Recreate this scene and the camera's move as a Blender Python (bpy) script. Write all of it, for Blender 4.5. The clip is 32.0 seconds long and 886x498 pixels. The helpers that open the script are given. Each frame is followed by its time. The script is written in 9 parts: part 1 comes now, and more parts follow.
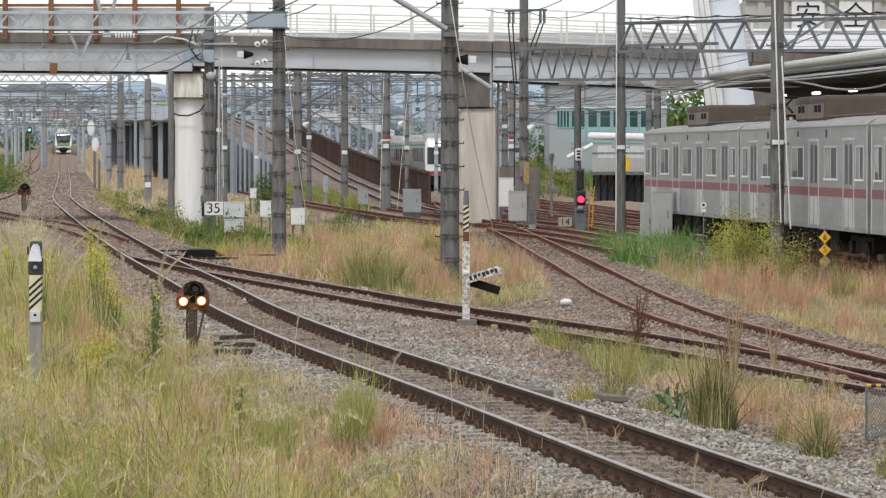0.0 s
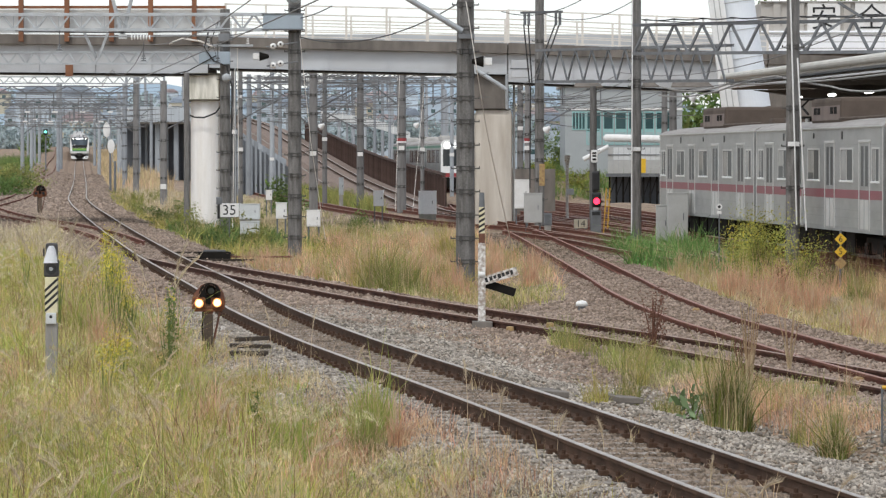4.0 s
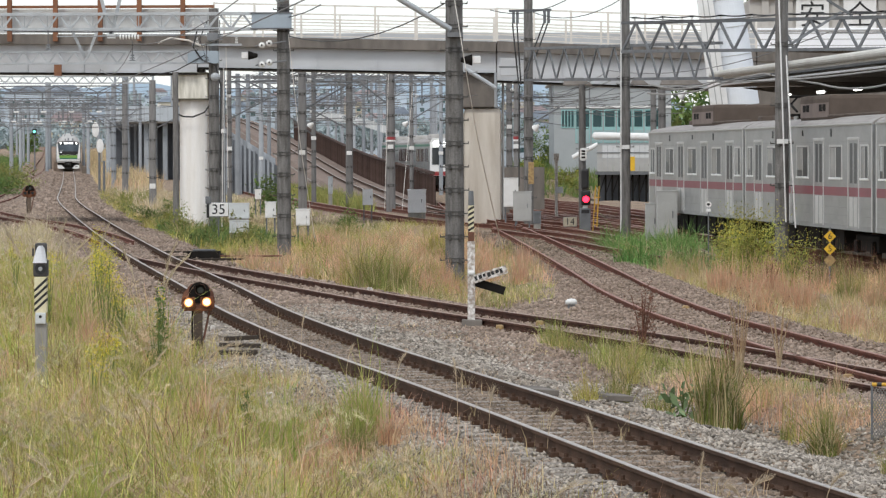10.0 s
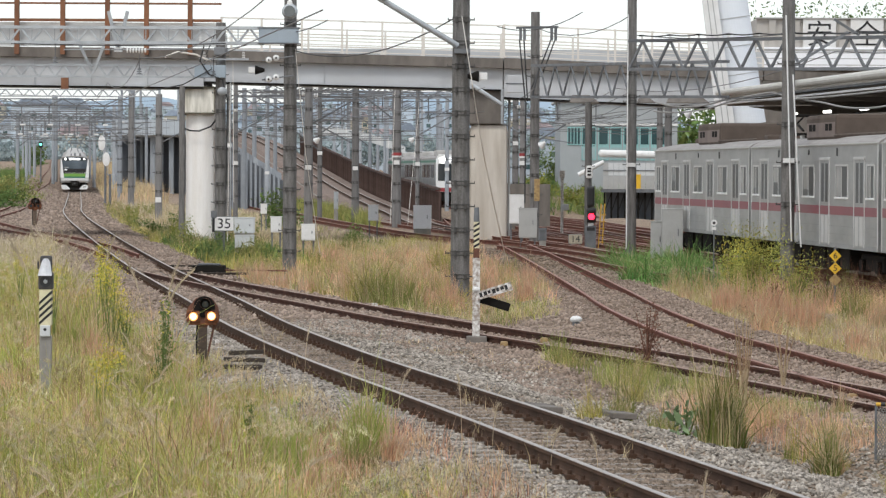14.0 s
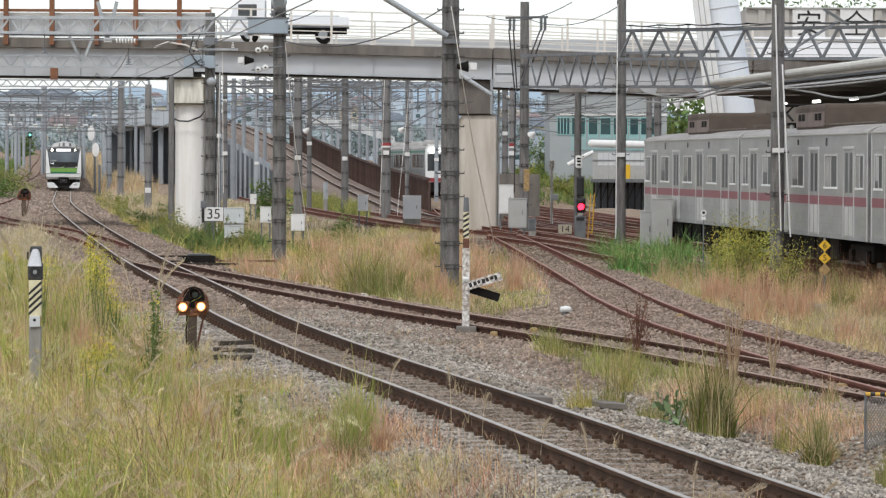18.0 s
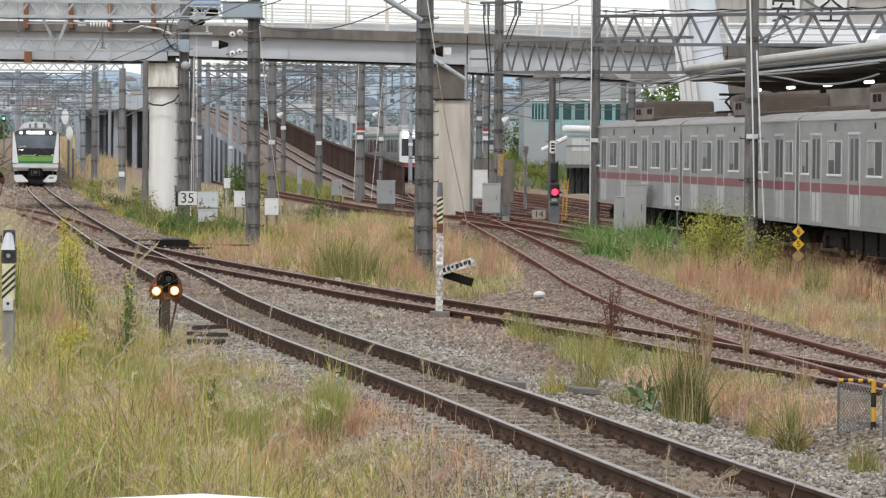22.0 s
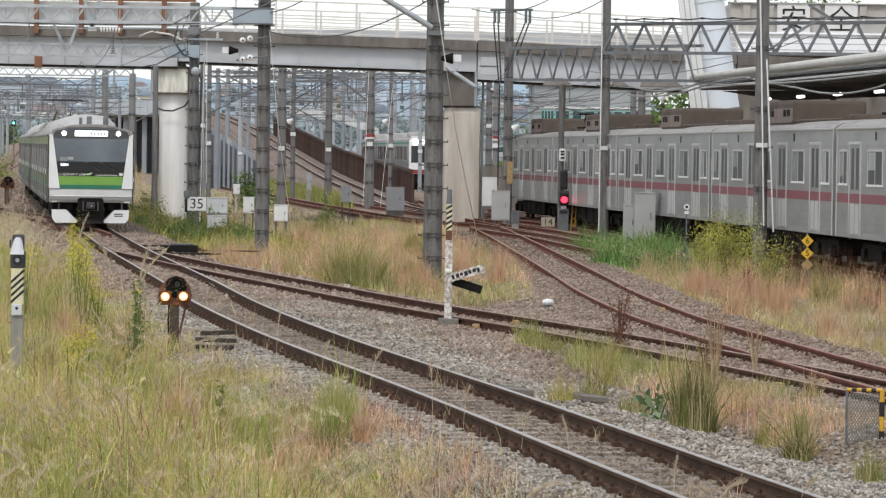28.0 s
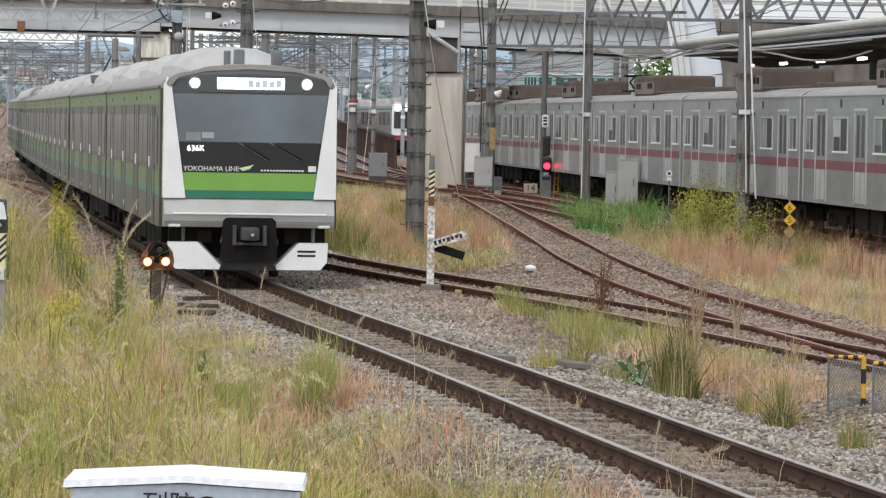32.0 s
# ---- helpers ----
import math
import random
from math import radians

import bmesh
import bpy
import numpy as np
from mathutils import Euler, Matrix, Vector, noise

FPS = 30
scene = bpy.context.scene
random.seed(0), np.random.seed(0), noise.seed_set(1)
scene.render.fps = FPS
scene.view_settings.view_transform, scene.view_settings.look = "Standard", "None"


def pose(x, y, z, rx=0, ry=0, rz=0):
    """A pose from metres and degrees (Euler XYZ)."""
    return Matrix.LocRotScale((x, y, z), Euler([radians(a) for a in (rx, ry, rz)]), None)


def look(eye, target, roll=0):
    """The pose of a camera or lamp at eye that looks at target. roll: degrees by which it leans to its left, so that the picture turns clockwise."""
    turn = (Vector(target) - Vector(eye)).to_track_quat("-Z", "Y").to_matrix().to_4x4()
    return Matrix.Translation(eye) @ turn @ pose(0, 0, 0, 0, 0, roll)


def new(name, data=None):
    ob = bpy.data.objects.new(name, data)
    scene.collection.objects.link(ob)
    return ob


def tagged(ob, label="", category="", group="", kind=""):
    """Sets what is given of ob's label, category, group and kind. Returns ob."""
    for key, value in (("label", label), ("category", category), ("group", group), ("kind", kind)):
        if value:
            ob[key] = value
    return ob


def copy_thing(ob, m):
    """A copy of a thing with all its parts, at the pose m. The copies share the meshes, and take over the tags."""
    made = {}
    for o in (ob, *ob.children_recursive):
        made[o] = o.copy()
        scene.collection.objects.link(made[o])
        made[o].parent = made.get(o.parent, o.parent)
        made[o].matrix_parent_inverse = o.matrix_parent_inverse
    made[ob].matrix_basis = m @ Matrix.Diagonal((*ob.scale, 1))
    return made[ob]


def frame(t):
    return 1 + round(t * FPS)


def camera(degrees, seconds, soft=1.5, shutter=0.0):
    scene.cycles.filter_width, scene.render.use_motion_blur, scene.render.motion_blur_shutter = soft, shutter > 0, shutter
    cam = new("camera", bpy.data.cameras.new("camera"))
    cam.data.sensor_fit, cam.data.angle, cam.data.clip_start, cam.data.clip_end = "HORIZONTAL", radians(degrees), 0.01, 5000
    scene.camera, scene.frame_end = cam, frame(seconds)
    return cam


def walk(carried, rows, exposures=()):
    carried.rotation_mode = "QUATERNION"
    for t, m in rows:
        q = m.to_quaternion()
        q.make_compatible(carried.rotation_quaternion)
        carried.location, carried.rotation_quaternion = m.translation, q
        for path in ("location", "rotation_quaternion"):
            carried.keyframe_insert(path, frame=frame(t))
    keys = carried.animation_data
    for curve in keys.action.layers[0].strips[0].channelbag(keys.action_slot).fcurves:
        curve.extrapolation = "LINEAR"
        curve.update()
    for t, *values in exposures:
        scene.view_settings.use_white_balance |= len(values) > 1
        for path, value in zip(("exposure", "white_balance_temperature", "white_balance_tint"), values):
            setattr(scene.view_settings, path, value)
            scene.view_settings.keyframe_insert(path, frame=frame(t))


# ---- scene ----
# ---- camera ----
cam = camera(12.78, 32.0, soft=1.3)
walk(cam, [
    (0, pose(0, 0, 2.7, 88.650, 0.000, -0.0000)),
    (0.5, pose(0, 0, 2.7, 88.716, -0.089, 0.0704)),
    (1, pose(0, 0, 2.7, 88.694, -0.078, 0.1687)),
    (1.5, pose(0, 0, 2.7, 88.640, -0.242, 0.1473)),
    (2, pose(0, 0, 2.7, 88.597, -0.149, 0.0395)),
    (2.5, pose(0, 0, 2.7, 88.506, -0.067, 0.0535)),
    (3, pose(0, 0, 2.7, 88.573, -0.040, -0.0002)),
    (3.5, pose(0, 0, 2.7, 88.677, 0.006, 0.2369)),
    (5.5, pose(0, 0, 2.7, 88.645, -0.066, 0.0883)),
    (6, pose(0, 0, 2.7, 88.614, -0.106, 0.0251)),
    (6.5, pose(0, 0, 2.7, 88.673, -0.124, -0.0139)),
    (7, pose(0, 0, 2.7, 88.607, -0.063, -0.0872)),
    (7.5, pose(0, 0, 2.7, 88.561, -0.022, -0.0747)),
    (8, pose(0, 0, 2.7, 88.494, -0.033, -0.0636)),
    (8.5, pose(0, 0, 2.7, 88.509, -0.014, 0.0099)),
    (9, pose(0, 0, 2.7, 88.577, 0.154, 0.0192)),
    (9.5, pose(0, 0, 2.7, 88.554, 0.174, 0.0188)),
    (10, pose(0, 0, 2.7, 88.655, 0.192, 0.0686)),
    (10.5, pose(0, 0, 2.7, 88.558, 0.072, -0.0298)),
    (11, pose(0, 0, 2.7, 88.620, 0.063, 0.0246)),
    (11.5, pose(0, 0, 2.7, 88.559, 0.038, -0.0322)),
    (12, pose(0, 0, 2.7, 88.643, 0.084, -0.0402)),
    (12.5, pose(0, 0, 2.7, 88.625, 0.012, 0.0350)),
    (13, pose(0, 0, 2.7, 88.737, -0.244, 0.0860)),
    (13.5, pose(0, 0, 2.7, 88.858, -0.318, 0.1552)),
    (15.5, pose(0, 0, 2.7, 88.926, -0.177, 0.1539)),
    (16, pose(0, 0, 2.7, 88.984, -0.394, 0.0556)),
    (16.5, pose(0, 0, 2.7, 89.028, -0.190, 0.0517)),
    (17, pose(0, 0, 2.7, 89.019, -0.167, -0.0339)),
    (17.5, pose(0, 0, 2.7, 88.860, -0.218, 0.0533)),
    (18, pose(0, 0, 2.7, 88.747, -0.242, 0.0034)),
    (18.5, pose(0, 0, 2.7, 88.689, -0.366, -0.0814)),
    (19, pose(0, 0, 2.7, 88.652, -0.490, -0.1688)),
    (19.5, pose(0, 0, 2.7, 88.547, -0.233, -0.1448)),
    (20, pose(0, 0, 2.7, 88.642, -0.318, -0.0410)),
    (20.5, pose(0, 0, 2.7, 88.465, -0.473, -0.0682)),
    (21, pose(0, 0, 2.7, 88.371, -0.578, -0.2902)),
    (21.5, pose(0, 0, 2.7, 88.413, -0.531, -0.3405)),
    (22, pose(0, 0, 2.7, 88.531, -0.443, -0.3721)),
    (22.5, pose(0, 0, 2.7, 88.467, -0.498, -0.4066)),
    (23, pose(0, 0, 2.7, 88.432, -0.437, -0.4063)),
    (23.5, pose(0, 0, 2.7, 88.416, -0.515, -0.3740)),
    (24, pose(0, 0, 2.7, 88.507, -0.450, -0.4093)),
    (24.5, pose(0, 0, 2.7, 88.400, -0.555, -0.4561)),
    (25, pose(0, 0, 2.7, 88.501, -0.616, -0.3154)),
    (25.5, pose(0, 0, 2.7, 88.537, -0.507, -0.1684)),
    (27.5, pose(0, 0, 2.7, 88.632, -0.758, -0.2405)),
    (28, pose(0, 0, 2.7, 88.632, -0.761, -0.2339)),
    (28.5, pose(0, 0, 2.7, 88.500, -0.716, -0.1724)),
    (29, pose(0, 0, 2.7, 88.502, -0.777, -0.0831)),
    (29.5, pose(0, 0, 2.7, 88.437, -0.673, -0.1603)),
    (30, pose(0, 0, 2.7, 88.286, -0.692, -0.2239)),
    (30.5, pose(0, 0, 2.7, 88.142, -0.742, -0.3300)),
    (31, pose(0, 0, 2.7, 88.073, -0.695, -0.4315)),
    (31.5, pose(0, 0, 2.7, 88.080, -0.936, -0.4935)),
    (32, pose(0, 0, 2.7, 88.143, -0.921, -0.4835)),
], exposures=[(0, 0.05), (25, 0.05), (32, 0.1)])

# ---- daylight: a bright overcast sky and a weak, wide sun ----
world = bpy.data.worlds.new("overcast_sky")
scene.world = world
world.use_nodes = True
wn, wl = world.node_tree.nodes, world.node_tree.links
wn.clear()
sky = wn.new("ShaderNodeTexSky")
sky.sky_type, sky.sun_disc = "NISHITA", False
sky.sun_elevation, sky.sun_rotation = radians(48), radians(200)
clear_sky = wn.new("ShaderNodeBackground")
wl.new(sky.outputs[0], clear_sky.inputs[0])
clear_sky.inputs[1].default_value = 0.05
cloud = wn.new("ShaderNodeBackground")
cloud.inputs[0].default_value, cloud.inputs[1].default_value = (0.93, 0.965, 1.0, 1), 0.80
both = wn.new("ShaderNodeAddShader")
wl.new(clear_sky.outputs[0], both.inputs[0])
wl.new(cloud.outputs[0], both.inputs[1])
wl.new(both.outputs[0], wn.new("ShaderNodeOutputWorld").inputs[0])
sun = new("sun", bpy.data.lights.new("sun", "SUN"))
sun.data.energy, sun.data.angle, sun.data.color = 1.35, radians(12), (1.0, 0.96, 0.9)
sun.matrix_world = look((0, 0, 30), (14, 38, -22))
rng = np.random.default_rng(7)


# ---- materials ----
def mat(name, base, rough=0.8, metal=0.0, dark=None, scale=6.0, mix=0.5, bump=0.2, grain=60.0, spread=0.0, glow=0.0, coat=0.0, island=False, streak=None, speck=0.5):
    """Two scales of colour variation (patches, grain), a bump, and a spread between objects or loose pieces."""
    m = bpy.data.materials.new(name)
    m.use_nodes = True
    n, l = m.node_tree.nodes, m.node_tree.links
    b = n["Principled BSDF"]
    b.inputs["Roughness"].default_value, b.inputs["Metallic"].default_value = rough, metal
    b.inputs["Coat Weight"].default_value = coat
    if rough >= 0.85:
        b.inputs["Specular IOR Level"].default_value = 0.15
    dark = dark or tuple(c * 0.6 for c in base)
    tc = n.new("ShaderNodeTexCoord")
    big = n.new("ShaderNodeTexNoise")
    big.inputs["Scale"].default_value, big.inputs["Detail"].default_value = scale, 6
    fine = n.new("ShaderNodeTexNoise")
    fine.inputs["Scale"].default_value, fine.inputs["Detail"].default_value = grain, 4
    if streak:
        mp = n.new("ShaderNodeMapping")
        mp.inputs["Scale"].default_value = streak
        l.new(tc.outputs["Object"], mp.inputs[0])
        l.new(mp.outputs[0], big.inputs["Vector"])
    else:
        l.new(tc.outputs["Object"], big.inputs["Vector"])
    l.new(tc.outputs["Object"], fine.inputs["Vector"])
    ramp = n.new("ShaderNodeValToRGB")
    ramp.color_ramp.elements[0].position, ramp.color_ramp.elements[1].position = 0.5 - mix / 2, 0.5 + mix / 2
    ramp.color_ramp.elements[0].color, ramp.color_ramp.elements[1].color = (*dark, 1), (*base, 1)
    l.new(big.outputs["Fac"], ramp.inputs[0])
    hsv = n.new("ShaderNodeHueSaturation")
    l.new(ramp.outputs[0], hsv.inputs["Color"])
    add = n.new("ShaderNodeMath")
    add.operation = "MULTIPLY_ADD"
    l.new(fine.outputs["Fac"], add.inputs[0])
    add.inputs[1].default_value, add.inputs[2].default_value = speck, 1 - speck / 2
    if spread:
        src = n.new("ShaderNodeNewGeometry").outputs["Random Per Island"] if island else n.new("ShaderNodeObjectInfo").outputs["Random"]
        mr = n.new("ShaderNodeMapRange")
        mr.inputs["To Min"].default_value, mr.inputs["To Max"].default_value = 1 - spread, 1 + spread
        l.new(src, mr.inputs["Value"])
        mul = n.new("ShaderNodeMath")
        mul.operation = "MULTIPLY"
        l.new(add.outputs[0], mul.inputs[0])
        l.new(mr.outputs[0], mul.inputs[1])
        l.new(mul.outputs[0], hsv.inputs["Value"])
    else:
        l.new(add.outputs[0], hsv.inputs["Value"])
    l.new(hsv.outputs[0], b.inputs["Base Color"])
    if bump:
        bp = n.new("ShaderNodeBump")
        bp.inputs["Strength"].default_value, bp.inputs["Distance"].default_value = bump, 0.02
        l.new(fine.outputs["Fac"], bp.inputs["Height"])
        l.new(bp.outputs[0], b.inputs["Normal"])
    if glow:
        b.inputs["Emission Color"].default_value, b.inputs["Emission Strength"].default_value = (*base, 1), glow
    return m


def blades_mat(name, stops, rough=0.75):
    """Leaf and stalk colours, one picked per loose blade."""
    m = bpy.data.materials.new(name)
    m.use_nodes = True
    n, l = m.node_tree.nodes, m.node_tree.links
    b = n["Principled BSDF"]
    b.inputs["Roughness"].default_value = rough
    b.inputs["Specular IOR Level"].default_value = 0.2
    ramp = n.new("ShaderNodeValToRGB")
    e = ramp.color_ramp.elements
    while len(e) < len(stops):
        e.new(0.5)
    for i, c in enumerate(stops):
        e[i].position, e[i].color = i / (len(stops) - 1), (*c, 1)
    l.new(n.new("ShaderNodeNewGeometry").outputs["Random Per Island"], ramp.inputs[0])
    noise_tex = n.new("ShaderNodeTexNoise")
    noise_tex.inputs["Scale"].default_value, noise_tex.inputs["Detail"].default_value = 0.75, 5
    l.new(n.new("ShaderNodeTexCoord").outputs["Object"], noise_tex.inputs["Vector"])
    hsv = n.new("ShaderNodeHueSaturation")
    mr = n.new("ShaderNodeMapRange")
    mr.inputs["From Min"].default_value, mr.inputs["From Max"].default_value = 0.3, 0.7
    mr.inputs["To Min"].default_value, mr.inputs["To Max"].default_value = 0.5, 1.5
    l.new(noise_tex.outputs["Fac"], mr.inputs["Value"])
    l.new(mr.outputs[0], hsv.inputs["Value"])
    drift = n.new("ShaderNodeTexNoise")
    drift.inputs["Scale"].default_value, drift.inputs["Detail"].default_value = 0.42, 2
    l.new(n["Texture Coordinate"].outputs["Object"], drift.inputs["Vector"])
    turn = n.new("ShaderNodeMapRange")
    turn.inputs["From Min"].default_value, turn.inputs["From Max"].default_value = 0.3, 0.7
    turn.inputs["To Min"].default_value, turn.inputs["To Max"].default_value = 0.468, 0.524
    l.new(drift.outputs["Fac"], turn.inputs["Value"])
    l.new(turn.outputs[0], hsv.inputs["Hue"])
    l.new(ramp.outputs[0], hsv.inputs["Color"])
    l.new(hsv.outputs[0], b.inputs["Base Color"])
    if "Transmission Weight" in b.inputs:
        tr = n.new("ShaderNodeBsdfTranslucent")
        l.new(hsv.outputs[0], tr.inputs[0])
        mx = n.new("ShaderNodeMixShader")
        mx.inputs[0].default_value = 0.18
        l.new(b.outputs[0], mx.inputs[1])
        l.new(tr.outputs[0], mx.inputs[2])
        l.new(mx.outputs[0], n["Material Output"].inputs[0])
    return m


M = {
    "soil": mat("soil_and_ballast", (0.35, 0.265, 0.195), 0.95, dark=(0.185, 0.135, 0.095), scale=0.35, mix=0.5, bump=1.0, grain=9, speck=2.6),
    "stones": mat("ballast_stones", (0.425, 0.385, 0.335), 0.9, dark=(0.22, 0.19, 0.155), scale=0.8, bump=0.3, grain=40, spread=0.6, island=True),
    "rust_stones": mat("rust_stained_ballast", (0.37, 0.295, 0.24), 0.95, dark=(0.21, 0.155, 0.12), scale=0.8, bump=0.3, grain=40, spread=0.4, island=True),
    "brown_stones": mat("grimy_brown_ballast", (0.29, 0.23, 0.18), 0.95, dark=(0.15, 0.115, 0.085), scale=0.9, bump=0.3, grain=40, spread=0.5, island=True),
    "head_pale": mat("worn_rusty_rail_head", (0.36, 0.225, 0.165), 0.5, 0.2, dark=(0.21, 0.12, 0.085), scale=4, bump=0.1),
    "rail_rust": mat("rusty_rail_steel", (0.20, 0.08, 0.055), 0.95, 0.0, dark=(0.095, 0.042, 0.03), scale=3, bump=0.2),
    "rail_brown": mat("brown_black_rail_steel", (0.12, 0.058, 0.04), 0.95, 0.0, dark=(0.05, 0.026, 0.02), scale=3, bump=0.2),
    "grey_glass": mat("dull_dark_train_glass", (0.04, 0.047, 0.05), 0.42, dark=(0.02, 0.024, 0.026), scale=0.9, bump=0, spread=0.6),
    "lamp_amber": mat("glowing_amber_lens_rim", (1.0, 0.45, 0.16), 0.3, dark=(1.0, 0.42, 0.14), glow=0.9, bump=0),
    "rail_dark": mat("dark_rail_steel", (0.115, 0.068, 0.045), 0.9, 0.0, dark=(0.05, 0.03, 0.021), scale=3, bump=0.2),
    "rail_head": mat("polished_rail_head", (0.50, 0.42, 0.35), 0.34, 1.0, dark=(0.26, 0.19, 0.145), scale=5, bump=0.02),
    "head_rust": mat("rusted_rail_head", (0.34, 0.17, 0.125), 0.6, 0.2, dark=(0.22, 0.10, 0.07), scale=4, bump=0.1),
    "sleeper": mat("concrete_sleeper", (0.36, 0.33, 0.295), 0.9, dark=(0.2, 0.17, 0.145), scale=5, spread=0.2),
    "wood": mat("weathered_wood", (0.17, 0.13, 0.10), 0.9, dark=(0.075, 0.057, 0.045), scale=8, spread=0.25, streak=(3, 30, 30)),
    "dark_wood": mat("rotten_dark_wood", (0.075, 0.06, 0.048), 0.95, dark=(0.03, 0.025, 0.02), scale=8, spread=0.3, streak=(3, 30, 30)),
    "concrete": mat("weathered_concrete", (0.42, 0.40, 0.365), 0.9, dark=(0.2, 0.19, 0.175), scale=1.6, bump=0.2, streak=(2.2, 2.2, 0.5)),
    "pier": mat("white_painted_concrete", (0.90, 0.88, 0.85), 0.85, dark=(0.80, 0.765, 0.71), scale=1.1, mix=0.4, bump=0.12, streak=(3.0, 3.0, 0.35)),
    "pier_head": mat("stained_cream_concrete", (0.80, 0.77, 0.69), 0.9, dark=(0.44, 0.42, 0.34), scale=1.3, mix=0.3, bump=0.15, streak=(3.5, 3.5, 0.45)),
    "moss": mat("dark_mossy_concrete", (0.16, 0.15, 0.11), 0.95, dark=(0.07, 0.065, 0.05), scale=3, bump=0.3),
    "blue_steel": mat("blue_grey_painted_steel", (0.36, 0.42, 0.47), 0.55, dark=(0.27, 0.32, 0.36), scale=1.5, bump=0.03, streak=(1, 1, 0.4)),
    "pier_dark": mat("dirty_concrete", (0.66, 0.615, 0.545), 0.9, dark=(0.42, 0.365, 0.30), scale=1.0, mix=0.5, bump=0.15, streak=(2.5, 2.5, 0.4)),
    "girder": mat("pale_grey_girder_paint", (0.58, 0.60, 0.62), 0.6, dark=(0.41, 0.41, 0.41), scale=0.8, mix=0.5, bump=0.05, streak=(0.5, 0.5, 2.0)),
    "slab": mat("stained_concrete_slab", (0.235, 0.21, 0.185), 0.95, dark=(0.11, 0.1, 0.09), scale=1.2, bump=0.2, streak=(1.5, 1.5, 0.5)),
    "galv": mat("galvanised_steel", (0.46, 0.485, 0.50), 0.55, 0.35, dark=(0.32, 0.335, 0.345), scale=3, bump=0.05, spread=0.15),
    "galv_dark": mat("dull_grey_steel", (0.195, 0.205, 0.215), 0.7, 0.2, dark=(0.12, 0.125, 0.13), scale=3, bump=0.05, spread=0.2),
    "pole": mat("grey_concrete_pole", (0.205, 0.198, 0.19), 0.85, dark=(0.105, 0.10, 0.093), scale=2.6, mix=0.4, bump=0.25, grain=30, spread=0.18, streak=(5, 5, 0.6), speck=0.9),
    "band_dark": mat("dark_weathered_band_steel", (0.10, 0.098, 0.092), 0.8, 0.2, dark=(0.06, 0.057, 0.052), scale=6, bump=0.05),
    # far poles are paler copies of the near pole, with distance haze mixed in
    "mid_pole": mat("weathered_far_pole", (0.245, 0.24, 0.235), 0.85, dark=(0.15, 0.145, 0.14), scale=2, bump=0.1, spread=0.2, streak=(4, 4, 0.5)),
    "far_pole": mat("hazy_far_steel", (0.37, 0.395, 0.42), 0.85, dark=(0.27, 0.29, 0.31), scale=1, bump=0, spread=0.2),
    "white_rail": mat("cream_painted_rail", (0.78, 0.75, 0.70), 0.5, dark=(0.62, 0.57, 0.5), scale=2, bump=0.03),
    "brown_post": mat("rust_brown_paint", (0.28, 0.12, 0.055), 0.75, dark=(0.15, 0.065, 0.035), scale=1.5, bump=0.08),
    "white": mat("white_paint", (0.80, 0.80, 0.79), 0.5, dark=(0.68, 0.67, 0.64), scale=3, mix=0.6, bump=0.03),
    "white_worn": mat("worn_white_paint", (0.76, 0.74, 0.71), 0.7, dark=(0.33, 0.27, 0.22), scale=16, mix=0.22, bump=0.1),
    "grey_box": mat("grey_enamel", (0.43, 0.435, 0.42), 0.5, dark=(0.36, 0.355, 0.34), scale=2, bump=0.03),
    "pale_box": mat("pale_grey_enamel", (0.62, 0.64, 0.64), 0.5, dark=(0.52, 0.535, 0.53), scale=2, bump=0.03),
    "black": mat("black_paint", (0.018, 0.017, 0.017), 0.5, dark=(0.01, 0.01, 0.01), scale=4, bump=0.03),
    # black for grimy parts, and for spots that only lie in shade
    "soot_shade_black": mat("sooty_underframe", (0.018, 0.016, 0.014), 0.9, dark=(0.009, 0.008, 0.007), scale=3, bump=0.1),
    "cream": mat("cream_stripe_paint", (0.74, 0.69, 0.47), 0.6, dark=(0.62, 0.56, 0.36), scale=5, bump=0.05),
    "yellow": mat("yellow_paint", (0.72, 0.42, 0.04), 0.55, dark=(0.55, 0.3, 0.03), scale=5, bump=0.05),
    "red": mat("red_paint", (0.38, 0.05, 0.055), 0.5, bump=0.02),
    "signal_rust": mat("orange_rusted_iron", (0.30, 0.12, 0.055), 0.85, dark=(0.11, 0.05, 0.035), scale=9, mix=0.35, bump=0.3),
    "rusty": mat("rusted_iron", (0.22, 0.105, 0.07), 0.85, dark=(0.1, 0.05, 0.037), scale=9, bump=0.3),
    "cable": mat("black_cable", (0.03, 0.03, 0.03), 0.6, bump=0),
    "grey_cable": mat("grey_cable", (0.36, 0.35, 0.33), 0.6, bump=0),
    "wire": mat("overhead_wire", (0.19, 0.185, 0.18), 0.6, 0.2, bump=0),
    "truck_blue": mat("blue_truck_paint", (0.13, 0.30, 0.60), 0.4, dark=(0.10, 0.24, 0.50), scale=3, bump=0.01, coat=0.3),
    "porcelain": mat("white_porcelain", (0.82, 0.82, 0.80), 0.25, dark=(0.7, 0.69, 0.66), bump=0),
    "steel_body": mat("brushed_stainless_body", (0.44, 0.435, 0.41), 0.42, 0.55, dark=(0.36, 0.355, 0.33), scale=1.4, mix=0.6, bump=0.02, streak=(1, 0.6, 6)),
    "bright_steel": mat("bright_steel_trim", (0.60, 0.60, 0.585), 0.4, 0.3, dark=(0.5, 0.5, 0.485), scale=1.5, bump=0.01),
